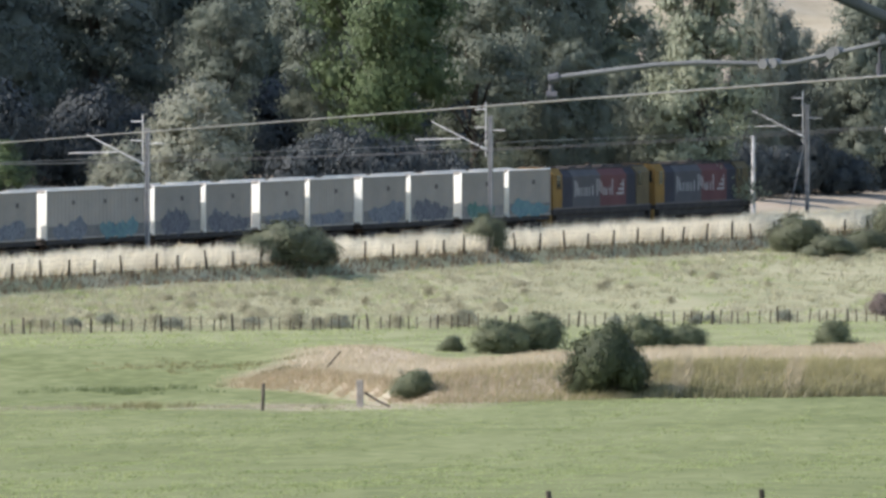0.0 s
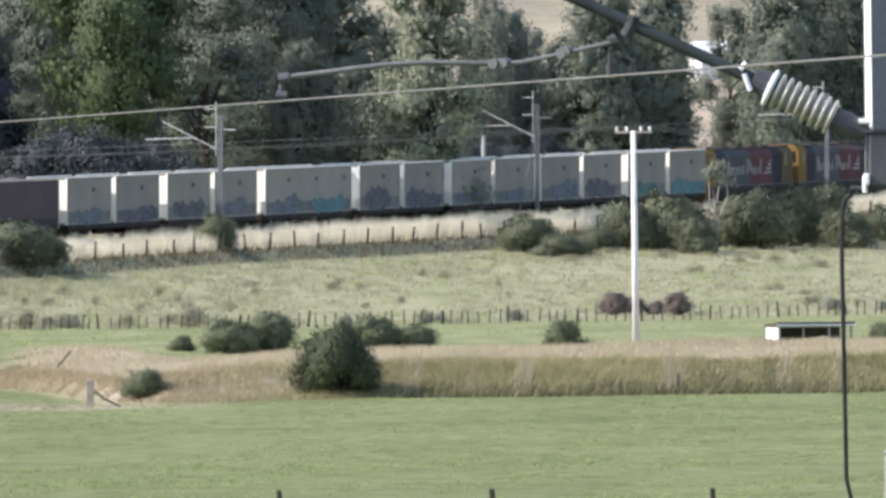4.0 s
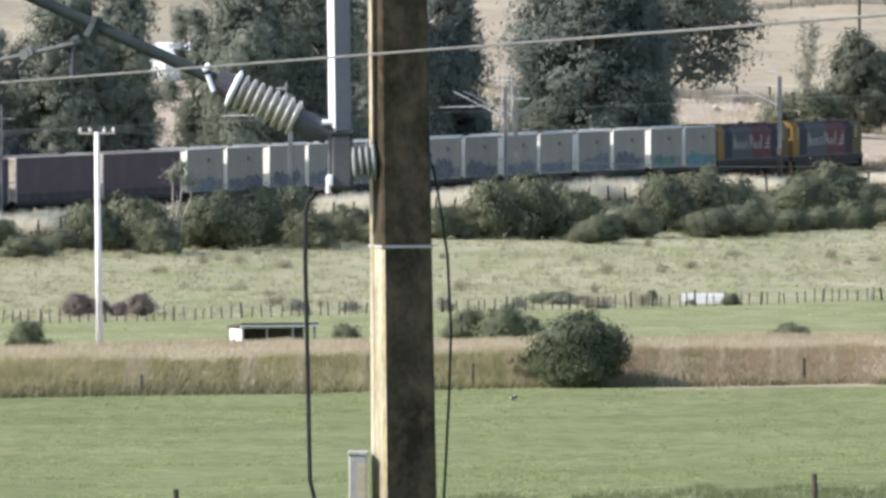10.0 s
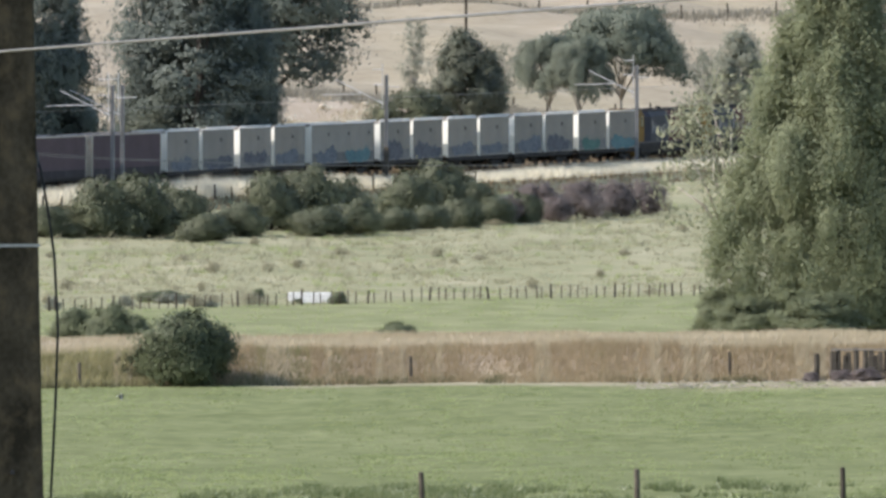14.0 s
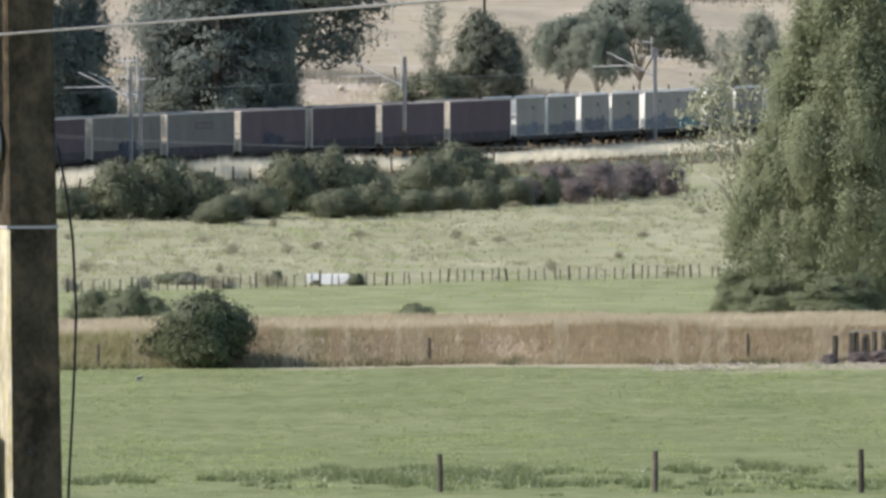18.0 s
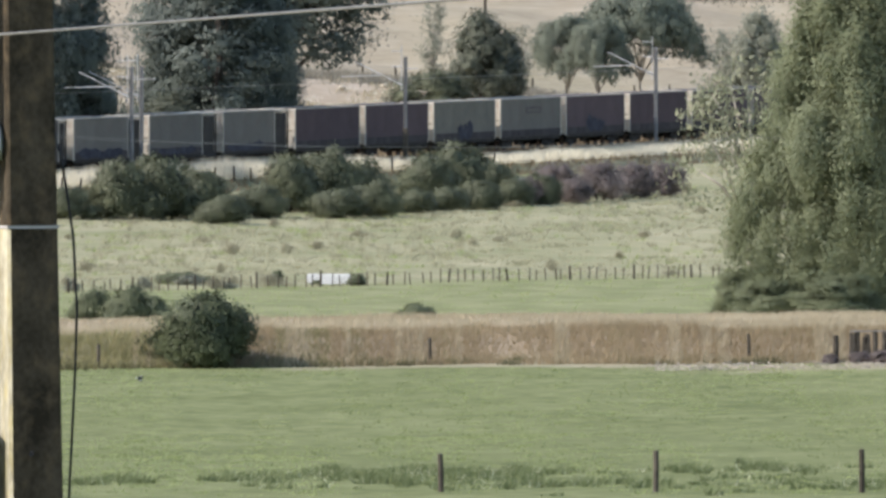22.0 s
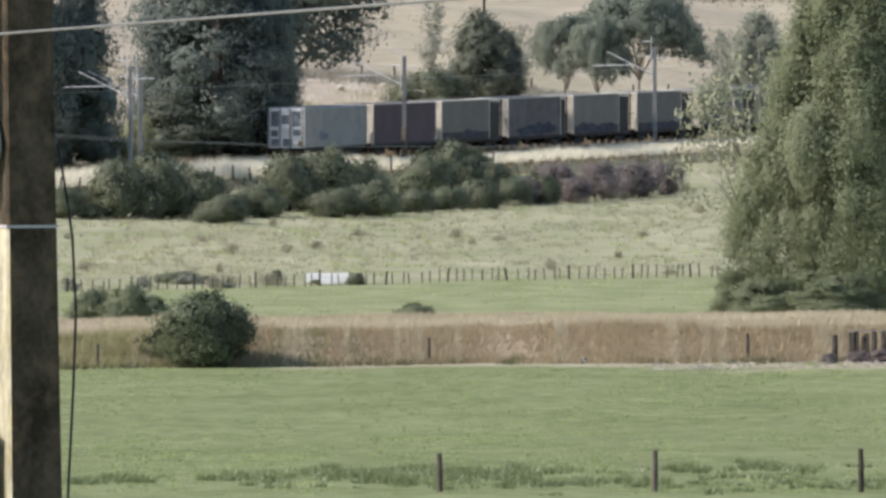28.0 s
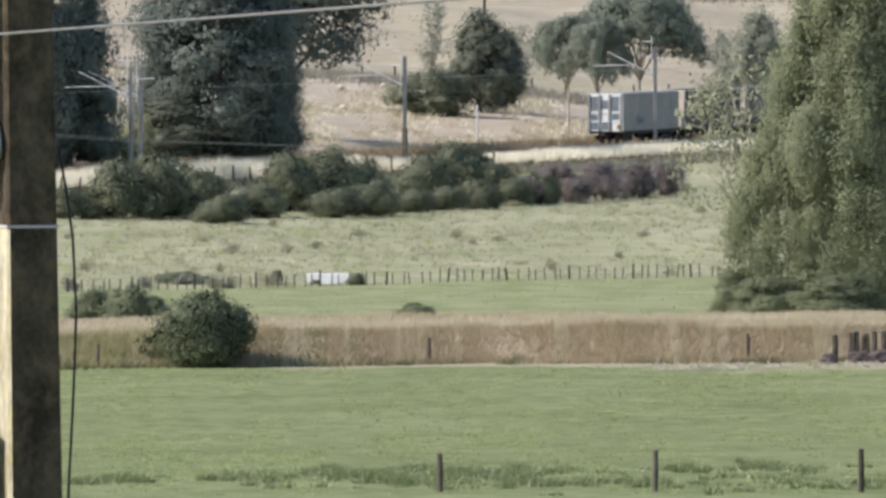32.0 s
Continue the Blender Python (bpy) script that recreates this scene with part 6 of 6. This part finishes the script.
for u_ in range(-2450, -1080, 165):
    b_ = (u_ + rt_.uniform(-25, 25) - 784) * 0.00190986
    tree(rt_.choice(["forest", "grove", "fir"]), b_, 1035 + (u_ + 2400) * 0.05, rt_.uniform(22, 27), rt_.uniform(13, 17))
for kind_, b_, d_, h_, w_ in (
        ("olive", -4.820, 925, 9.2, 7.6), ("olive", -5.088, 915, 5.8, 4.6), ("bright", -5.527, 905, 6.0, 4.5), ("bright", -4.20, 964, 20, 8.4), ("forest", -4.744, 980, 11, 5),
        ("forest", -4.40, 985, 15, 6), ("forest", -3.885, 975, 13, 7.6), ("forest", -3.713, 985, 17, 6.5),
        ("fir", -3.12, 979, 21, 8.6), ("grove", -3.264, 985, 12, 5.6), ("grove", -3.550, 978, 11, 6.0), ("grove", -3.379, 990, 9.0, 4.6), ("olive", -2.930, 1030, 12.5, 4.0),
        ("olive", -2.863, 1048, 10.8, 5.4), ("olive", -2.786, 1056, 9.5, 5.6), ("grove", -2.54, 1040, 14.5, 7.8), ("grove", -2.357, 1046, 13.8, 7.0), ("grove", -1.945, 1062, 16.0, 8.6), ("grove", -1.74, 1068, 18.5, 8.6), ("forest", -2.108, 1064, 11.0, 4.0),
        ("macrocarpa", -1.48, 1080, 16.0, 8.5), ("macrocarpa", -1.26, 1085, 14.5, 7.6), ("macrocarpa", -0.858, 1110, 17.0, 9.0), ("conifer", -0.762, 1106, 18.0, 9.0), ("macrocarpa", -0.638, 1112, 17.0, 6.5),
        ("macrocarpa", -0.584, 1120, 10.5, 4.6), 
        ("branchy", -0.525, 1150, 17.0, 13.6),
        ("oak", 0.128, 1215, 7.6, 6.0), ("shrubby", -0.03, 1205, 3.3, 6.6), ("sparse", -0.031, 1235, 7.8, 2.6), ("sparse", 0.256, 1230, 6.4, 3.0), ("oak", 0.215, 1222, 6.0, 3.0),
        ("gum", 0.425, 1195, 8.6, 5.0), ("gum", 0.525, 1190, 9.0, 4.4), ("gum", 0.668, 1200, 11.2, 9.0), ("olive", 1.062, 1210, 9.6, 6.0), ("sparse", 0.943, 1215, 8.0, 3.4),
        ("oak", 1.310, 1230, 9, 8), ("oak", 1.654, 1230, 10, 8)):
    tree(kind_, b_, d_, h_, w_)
for b_ in (-1.421, -1.268, -0.924, -0.772, -0.619):
    tree("oak", b_, 1104 + (b_ + 0.924) * 52, 4.6, 6.5)
# undergrowth put where the wood is only in deep shade
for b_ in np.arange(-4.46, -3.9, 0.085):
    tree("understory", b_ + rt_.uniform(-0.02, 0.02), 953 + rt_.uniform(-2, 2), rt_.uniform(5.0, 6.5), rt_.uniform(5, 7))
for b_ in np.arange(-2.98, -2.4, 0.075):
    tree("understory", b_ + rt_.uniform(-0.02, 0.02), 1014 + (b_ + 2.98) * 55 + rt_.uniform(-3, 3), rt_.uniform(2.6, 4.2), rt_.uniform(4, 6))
tree("willow", 1.398, 801, 20.5, 12.4, 0.6)
for b_, d_, h_, w_ in ((0.985, 800, 4.4, 2.6), (1.09, 796, 4.0, 4.6), (1.33, 793, 4.4, 5.4)):
    tree("sapling", b_, d_, h_, w_)
tree("pale", 1.035, 807, 13.0, 7.8)


def dead_shrub():
    x, y = polar(-2.160, 968)
    d = thing("dead_shrub", "pale dead shrub with bare crooked stems", "shrub", pose(x, y, ground_at(x, y)))
    for i, (dx, dz, k) in enumerate(((0.15, 5.3, 0.5), (-0.45, 4.8, 0.3), (0.6, 4.3, 0.4), (-0.15, 3.6, 0.2))):
        s = Shape()
        s.tube([(0.1 * (i - 1.5), 0, -0.2), (dx * 0.5 - 0.1, 0.1, dz * 0.45), (dx + 0.12, 0, dz * 0.75), (dx, 0.1, dz)], [0.06, 0.05, 0.035, 0.015], 6)
        part("stem", s, MAT["bark_pale"], d)
    part("dry_tuft", leaf_mesh("dry_tuft", [(0.15, 0, 4.7, 0.42, 0.42, 0.6), (0.6, 0, 4.1, 0.34, 0.34, 0.4), (-0.4, 0, 4.4, 0.3, 0.3, 0.4)], 900, 0.08, MAT["leaf_olive"], 5), None, d)


def brush_litter():
    """Broken sticks and prunings along the foot of the bank."""
    rng = np.random.default_rng(44)
    s = Shape()
    for i in range(240):
        x = rng.uniform(9, 21)
        y = float(bank_y(x)) - 1 - 13 * rng.random()
        z = ground_at(x, y)
        a, n = rng.random() * 6.3, rng.uniform(0.08, 0.35)
        dx, dy = math.cos(a) * n, math.sin(a) * n
        s.tube([(x - dx, y - dy, z + 0.02), (x, y, z + 0.05 + 0.1 * rng.random()), (x + dx, y + dy, z + 0.03 + 0.12 * rng.random())], [0.02, 0.018, 0.008], 5)
    tagged(new("stick_litter", s.mesh("stick_litter", MAT["bark_pale"])), "broken grey sticks and prunings on bare soil", "sticks", kind="stuff")


brush_litter()


def farm_shed(bearing, distance, w, dp, h):
    x, y = polar(bearing, distance)
    f = thing("farm_shed", "small white farm shed with a pitched roof", "shed", pose(x, y, ground_at(x, y), 0, 0, 25))
    s = Shape()
    s.box(-w / 2, w / 2, -dp / 2, dp / 2, -0.5, h, 0.02)
    part("wall", s, MAT["white_pole"], f)
    s = Shape()
    e = 0.2
    s.add([(-w / 2 - e, -dp / 2 - e, h - 0.05), (w / 2 + e, -dp / 2 - e, h - 0.05), (w / 2 + e, dp / 2 + e, h - 0.05), (-w / 2 - e, dp / 2 + e, h - 0.05), (-w / 2 - e, 0, h + dp * 0.28), (w / 2 + e, 0, h + dp * 0.28)],
          [(3, 2, 1, 0), (0, 1, 5, 4), (2, 3, 4, 5), (0, 4, 3), (1, 2, 5)])
    part("roof", s, STEEL["zinc"], f, "bright metal roof")
    s = Shape()
    s.box(-0.5, 0.5, -dp / 2 - 0.03, -dp / 2 - 0.005, 0, 2.0)
    part("door", s, MAT["wood_dark"], f)


dead_shrub()
farm_shed(-2.156, 1262, 3.6, 3.0, 1.9)
farm_shed(-2.643, 1600, 5.0, 3.6, 2.2)


# ---- grass ----
def make_grass():
    rng = np.random.default_rng(8)
    n = 260000
    x = rng.uniform(-66, 48, n)
    y = bank_y(x) + np.where(rng.random(n) < 0.6, rng.uniform(-0.6, 7.5, n), rng.uniform(7, 40, n))
    keep = (rng.random(n) < smooth_step(-64, -60.5, x + ripple(y, x) * 0.8))
    top = (y > bank_y(x) + 6.6 + ripple(x * 2, y) * 1.6) | (rng.random(n) < 0.55 * smooth_step(-34, -50, x))
    russet = rng.random(n) < smooth_step(-16, -4, x + ripple(x * 1.7, y) * 5) + 0.9 * smooth_step(-44, -54, x)
    olive = rng.random(n) < 0.75 * smooth_step(0.05, 0.6, ripple(x * 4.3, y * 0.9) + 0.5 * ripple(x * 11, y * 2)) * smooth_step(-48, -38, x) * (1 - 0.85 * smooth_step(-8, 2, x))
    xy = np.stack([x, y], -1)
    tall = lambda px, py: (0.8 + 0.22 * ripple(px * 3.1, py * 0.5) + 0.16 * ripple(px * 9.7, py * 1.3)) * (0.75 + 0.25 * smooth_step(-60, -42, px))
    streak = rng.random(n) < 0.75 * smooth_step(0.2, 0.7, ripple(x * 13, y * 0.3) + 0.5 * ripple(x * 29, y * 0.2)) * smooth_step(-46, -38, x)
    face = keep & ~top & ~streak
    blades("bank_grass", xy[keep & ~top & streak], 0.54, 0.04, "grass_beige", "bleached stems in streaks down the bank", "grass", 51, 0.2, zbase=tall)
    blades("bank_grass", xy[face & ~russet & ~olive], 0.46, 0.034, "grass_tan", "tall dry olive-tan grass over the bank", "grass", 1, 0.17, zbase=tall)
    blades("bank_grass", xy[face & russet & ~olive], 0.46, 0.034, "grass_rust", "dry russet grass over the face of the bank", "grass", 21, 0.17, zbase=tall)
    blades("bank_grass", xy[face & olive], 0.42, 0.04, "grass_olive", "greener tufts among the dry grass of the bank", "grass", 31, 0.2, zbase=tall)
    blades("bank_top_grass", xy[keep & top], 0.3, 0.04, "grass_beige", "pale seeding grass along the top of the bank", "grass", 11, 0.22, zbase=tall)
    n = 9000
    x = rng.uniform(-43, 0, n)
    y = bank_y(x) + rng.normal(size=n) * 0.9 + 0.2
    keep = rng.random(n) < smooth_step(-43, -38, x) * (1 - 0.85 * smooth_step(-27, -17, x + ripple(x * 2, y) * 3)) * (1 - smooth_step(-6, 0, x))
    blades("bank_foot_grass", np.stack([x, y], -1)[keep], 0.42, 0.09, "grass_ditch", "rank dark green grass at the foot of the bank", "grass", 2)
    # tufts coloured dark for the shadows and hollows at the bank's foot
    n = 420
    x = rng.uniform(-30, 45, n)
    y = bank_y(x) + rng.normal(size=n) * 0.5 - 0.2
    keep = rng.random(n) < smooth_step(-0.1, 0.6, ripple(x * 5.7, y) + 0.6 * ripple(x * 15, y))
    blades("bank_foot_grass", np.stack([x, y], -1)[keep], 0.3, 0.07, "grass_ditch", "ragged tufts darkened as shadowed hollows along the foot of the bank", "grass", 52, 0.4, per=24, spread=0.22)
    n = 100000
    s, w = rng.uniform(-295, 70, n), rng.uniform(3.4, 7.9, n)
    p = LINE0 + s[:, None] * WAY + w[:, None] * SIDE
    blades("verge_grass", p, 1.15, 0.045, "grass_straw", "tall pale straw grass along the railway bank", "grass", 3, 0.2,
           zbase=lambda px, py: (0.84 + 0.12 * ripple(px * 3.1, py * 1.3) + 0.14 * ripple(px * 19, py * 4)) * (1 - 0.36 * smooth_step(-9, -1, px)))
    # dark growth added to close the pale gaps under the wagons
    n = 9000
    s, w = rng.uniform(-60, 75, n), rng.uniform(-5.2, -3.3, n)
    blades("trackside_grass", LINE0 + s[:, None] * WAY + w[:, None] * SIDE, 0.75, 0.1, "grass_rank_shade", "dark rank growth on the far side of the track", "grass", 43)
    # brown blades coloured dark for the shaded band below the railway bank
    n = 10000
    s, w = rng.uniform(-295, 70, n), 8.0 + 1.5 * rng.random(n) ** 1.5
    blades("ditch_grass", LINE0 + s[:, None] * WAY + w[:, None] * SIDE, 0.36, 0.1, "grass_rank_shade", "brownish grass darkened as shade along the foot of the railway bank", "grass", 13)
    for k, (n, tall, wide, mat, text) in enumerate(((9000, 0.24, 0.045, "grass_field", "soft pale tussocks of the rough field"), (2600, 0.34, 0.05, "rush", "taller dull tussocks in the rough field"),
                                                    (2200, 0.26, 0.05, "grass_paddock", "green tufts in the rough field"))):
        x = rng.uniform(-86, 36, n)
        f0 = fence_y(x)
        g0 = LINE0[1] + ((x - LINE0[0]) * SIDE[0] - 10.0) / -SIDE[1]
        y = f0 + (np.maximum(g0, f0 + 6) - f0) * rng.random(n)
        patch = ripple(x * 1.9 + 7 * k, y * 0.35) + 0.6 * ripple(x * 5, y * 0.6 + k)
        keep = rng.random(n) < smooth_step(-0.7, 0.7, patch if k else patch + 0.6)
        blades("field_tussocks", np.stack([x, y], -1)[keep], tall, wide, mat, text, "grass", 4 + 40 * k, 0.45, per=16, spread=0.2)
    for k, (n, tall, mat) in enumerate(((30000, 0.085, "grass_paddock"), (16000, 0.1, "grass_green"))):
        y = 735 - 300 * rng.random(n) ** 1.25
        x = rng.uniform(-0.1, 0.04, n) * y
        patch = ripple(x * 2.3 + 5 * k, y * 0.2) + ripple(x * 7.1, y * 0.5 + 3 * k)
        keep = (y < bank_y(x) + 1) & (rng.random(n) < smooth_step(-0.9, 1.2, patch))
        blades("paddock_grass", np.stack([x, y], -1)[keep], tall, 0.045, mat, "short green pasture grass of the near paddock", "grass", 17 + 70 * k, 0.7, per=7, spread=0.13)
    n = 3500
    x = rng.uniform(-80, 36, n)
    y = bank_y(x) + 40 + (fence_y(x) - bank_y(x) - 40) * rng.random(n)
    blades("meadow_grass", np.stack([x, y], -1), 0.14, 0.06, "grass_paddock", "green meadow grass behind the dry bank", "grass", 18, 0.6, per=6, spread=0.2)
    # rank growth in the meadow beside the bank's end: middle, spread, count, height
    for k, (cx, cy, sx, sy, n, tall, mat) in enumerate(((-65.5, 783, 2.4, 2.2, 50, 0.2, "grass_olive"), (-66.5, 752, 1.8, 3.5, 60, 0.26, "weed"),
                                                        (-63.0, 719, 1.2, 2.5, 30, 0.3, "grass_olive"), (-66.5, 717, 2.0, 3.0, 70, 0.14, "rush"), (-57.5, 717, 2.0, 3.5, 90, 0.13, "rush"), (-60.8, 765, 0.4, 1.2, 12, 0.34, "grass_ditch"))):
        xy = np.stack([cx + rng.normal(size=n) * sx, cy + rng.normal(size=n) * sy], -1)
        blades("tufts", xy, tall, 0.05, mat, "rank tufts standing in the meadow", "grass", 120 + k, 0.5, per=20, spread=0.2)
    # weeds in the near paddock: bearing in degrees, distance, spread sideways and in depth, count
    for k, (b, d, sx, sy, n) in enumerate(((-0.180, 480, 1.3, 6.0, 80), (0.193, 482, 0.9, 5.0, 40), (-0.428, 474, 0.9, 6.0, 24), (0.031, 458, 2.2, 6.0, 60), (0.833, 492, 1.0, 8.0, 14), (1.157, 494, 0.7, 7.0, 22),
                                           (-0.787, 466, 0.18, 1.2, 7), (-1.154, 460, 0.8, 6.0, 22), (0.565, 452, 2.5, 6.0, 40), (1.310, 456, 1.5, 6.0, 36))):
        cx, cy = polar(b, d)
        xy = np.stack([cx + rng.normal(size=n) * sx, cy + rng.normal(size=n) * sy], -1)
        blades("weeds", np.repeat(xy, 2, axis=0) + rng.normal(size=(2 * n, 2)) * (0.3, 1.0), 0.25, 0.05, "weed", "low green weeds in the near paddock", "weeds", 60 + k, 0.5, per=22, spread=0.12,
               zbase=lambda px, py: 0.75 + 0.6 * ripple(px * 9, py * 2.1))
        blades("weed_heads", xy[::2] + rng.normal(size=(len(xy[::2]), 2)) * (0.4, 1.5), 0.24, 0.035, "weed_flower", "pale flowering heads of paddock weeds", "weeds", 80 + k, 0.6, per=4, spread=0.12)
    n = 9000
    b, d = rng.uniform(-0.024, 0.03, n), rng.uniform(1140, 1254, n)
    x, y = d * np.sin(b), d * np.cos(b)
    keep = ((x - LINE0[0]) * SIDE[0] + (y - LINE0[1]) * SIDE[1] < -5) & (rng.random(n) < smooth_step(-0.8, 0.8, ripple(x * 3, y * 0.6) + ripple(x * 8, y)))
    blades("hillside_grass", np.stack([x, y], -1)[keep], 0.3, 0.07, "grass_beige", "pale dry grass of the rising paddock", "grass", 37, 0.4, per=10, spread=0.35)
    blades("hillside_grass", (np.stack([x, y], -1) + 0.8)[keep & (rng.random(n) < 0.45)], 0.34, 0.06, "grass_straw", "bleached tufts over the rising paddock", "grass", 38, 0.4, per=8, spread=0.3)
    n = 14000
    b = rng.uniform(-0.0265, 0.03, n)
    d = rng.normal(1256, 3.5, n)
    blades("hedge_grass", np.stack([d * np.sin(b), d * np.cos(b)], -1), 0.65, 0.12, "grass_dull", "rank grey-tan growth along the far fence", "grass", 7)
    n = 5000
    b = rng.uniform(-0.022, 0.022, n)
    d = rng.normal(1562, 4, n)
    blades("hedge_grass", np.stack([d * np.sin(b), d * np.cos(b)], -1), 0.7, 0.15, "grass_dull", "rank growth along the hillside fence", "grass", 27)


make_grass()


# ---- a magpie ----
BIRD_AT = 700.0


def magpie():
    b = thing("magpie", "black and white magpie over the green paddock", "bird", pose(0, 0, 0))
    part("body", Shape().tube([(0, -0.13, 0), (0, -0.1, 0.005), (0, 0, 0), (0, 0.1, 0.02), (0, 0.15, 0.04), (0, 0.19, 0.05), (0, 0.215, 0.05)], [0.02, 0.05, 0.065, 0.05, 0.035, 0.032, 0.01], 10),
         STEEL["rubber"], b, "glossy black body", smooth=True)
    part("beak", Shape().tube([(0, 0.2, 0.05), (0, 0.25, 0.042)], [0.012, 0.003], 6), STEEL["porcelain"], b)
    part("nape", Shape().tube([(0, 0.07, 0.055), (0, 0.03, 0.06), (0, -0.04, 0.05)], [0.025, 0.036, 0.02], 8), MAT["white_pole"], b, "white nape")
    part("tail", Shape().add([(-0.03, -0.1, 0.01), (0.03, -0.1, 0.01), (0.06, -0.26, 0), (-0.06, -0.26, 0), (-0.03, -0.1, -0.005), (0.03, -0.1, -0.005), (0.06, -0.26, -0.012), (-0.06, -0.26, -0.012)],
                             [(0, 1, 2, 3), (7, 6, 5, 4), (0, 4, 5, 1), (1, 5, 6, 2), (2, 6, 7, 3), (3, 7, 4, 0)]), MAT["white_pole"], b, "white tail")
    wings = []
    for k in (-1, 1):
        pts = [(0.03 * k, 0.08, 0.0), (0.16 * k, 0.1, 0.0), (0.36 * k, 0.02, 0.0), (0.34 * k, -0.05, 0.0), (0.17 * k, -0.06, 0.0), (0.03 * k, -0.07, 0.0)]
        s = Shape()
        s.add([(x, y, 0.006) for x, y, z in pts] + [(x, y, -0.006) for x, y, z in pts],
              [tuple(range(6)), tuple(range(11, 5, -1))] + [(i, i + 6, (i + 1) % 6 + 6, (i + 1) % 6) for i in range(6)])
        wing = part("wing", s, STEEL["rubber"], b, "black wing with a white patch")
        pts = [(0.08 * k, 0.06), (0.14 * k, 0.07), (0.18 * k, 0.05), (0.18 * k, 0.0), (0.14 * k, -0.02), (0.08 * k, -0.02)]
        s = Shape()
        s.add([(x, y, 0.011) for x, y in pts] + [(x, y, -0.011) for x, y in pts], [tuple(range(6)), tuple(range(11, 5, -1))] + [(i, i + 6, (i + 1) % 6 + 6, (i + 1) % 6) for i in range(6)])
        part("wing_patch", s, MAT["white_pole"], wing, "white wing patch")
        wings.append((wing, k))
    for x in (-0.02, 0.02):
        part("leg", Shape().tube([(x, -0.01, -0.05), (x, 0.0, -0.16)], 0.006, 5), STEEL["rubber"], b)
    return b, wings


MAGPIE = magpie()
MAGPIE[0].scale = (0.85, 0.85, 0.85)


# ---- what moves ----
def motions():
    times = [0.0, 4.0, 8.0, 12.0, 16.0, 20.0, 24.0, 28.0, 32.0]
    for car, offset in CARS:
        walk(car, [(t, line_pose(TRAIN_START + TRAIN_SPEED * t + offset)) for t in times])
    bird_flight()


def bird_pose(bearing, below, turn, tilt=0.0):
    """The magpie's place: bearing, and degrees below level as seen from the hillside."""
    x, y = polar(bearing, BIRD_AT)
    return pose(x, y, EYE[2] - BIRD_AT * math.tan(radians(below)), tilt, 0, turn)


def bird_flight():
    bird, wings = MAGPIE
    sx, sy = polar(-1.026, 712.0)
    stand = pose(sx, sy, ground_at(sx, sy) + 0.135, 0, 0, -60)
    rows = [(0.0, stand), (8.0, stand), (16.0, stand), (24.6, stand)]
    for t, b, e in ((25.0, -0.949, 1.7895), (25.5, -0.829, 1.7723), (26.5, -0.351, 1.7571), (27.5, 0.157, 1.7456), (28.0, 0.476, 1.7342), (29.0, 1.039, 1.6921),
                    (29.5, 1.266, 1.6310), (30.0, 1.501, 1.5852), (32.0, 2.513, 1.4324)):
        rows.append((t, bird_pose(b, e, -88)))
    walk(bird, rows)
    for wing, k in wings:
        folded = pose(0, 0, 0.03, 0, 0, 0) @ pose(0, 0, 0, 0, 75 * k, 0)
        beat = [(0.0, folded), (24.6, folded)]
        t = 24.8
        while t < 31.9:
            beat.append((t, pose(0, 0, 0.02, 0, -38 * k if len(beat) % 2 else 30 * k, 0)))
            t += 0.1
        beat.append((32.0, pose(0, 0, 0.02, 0, 0, 0)))
        walk(wing, beat)


TRAIN_START, TRAIN_SPEED = -192.4, 17.11
motions()
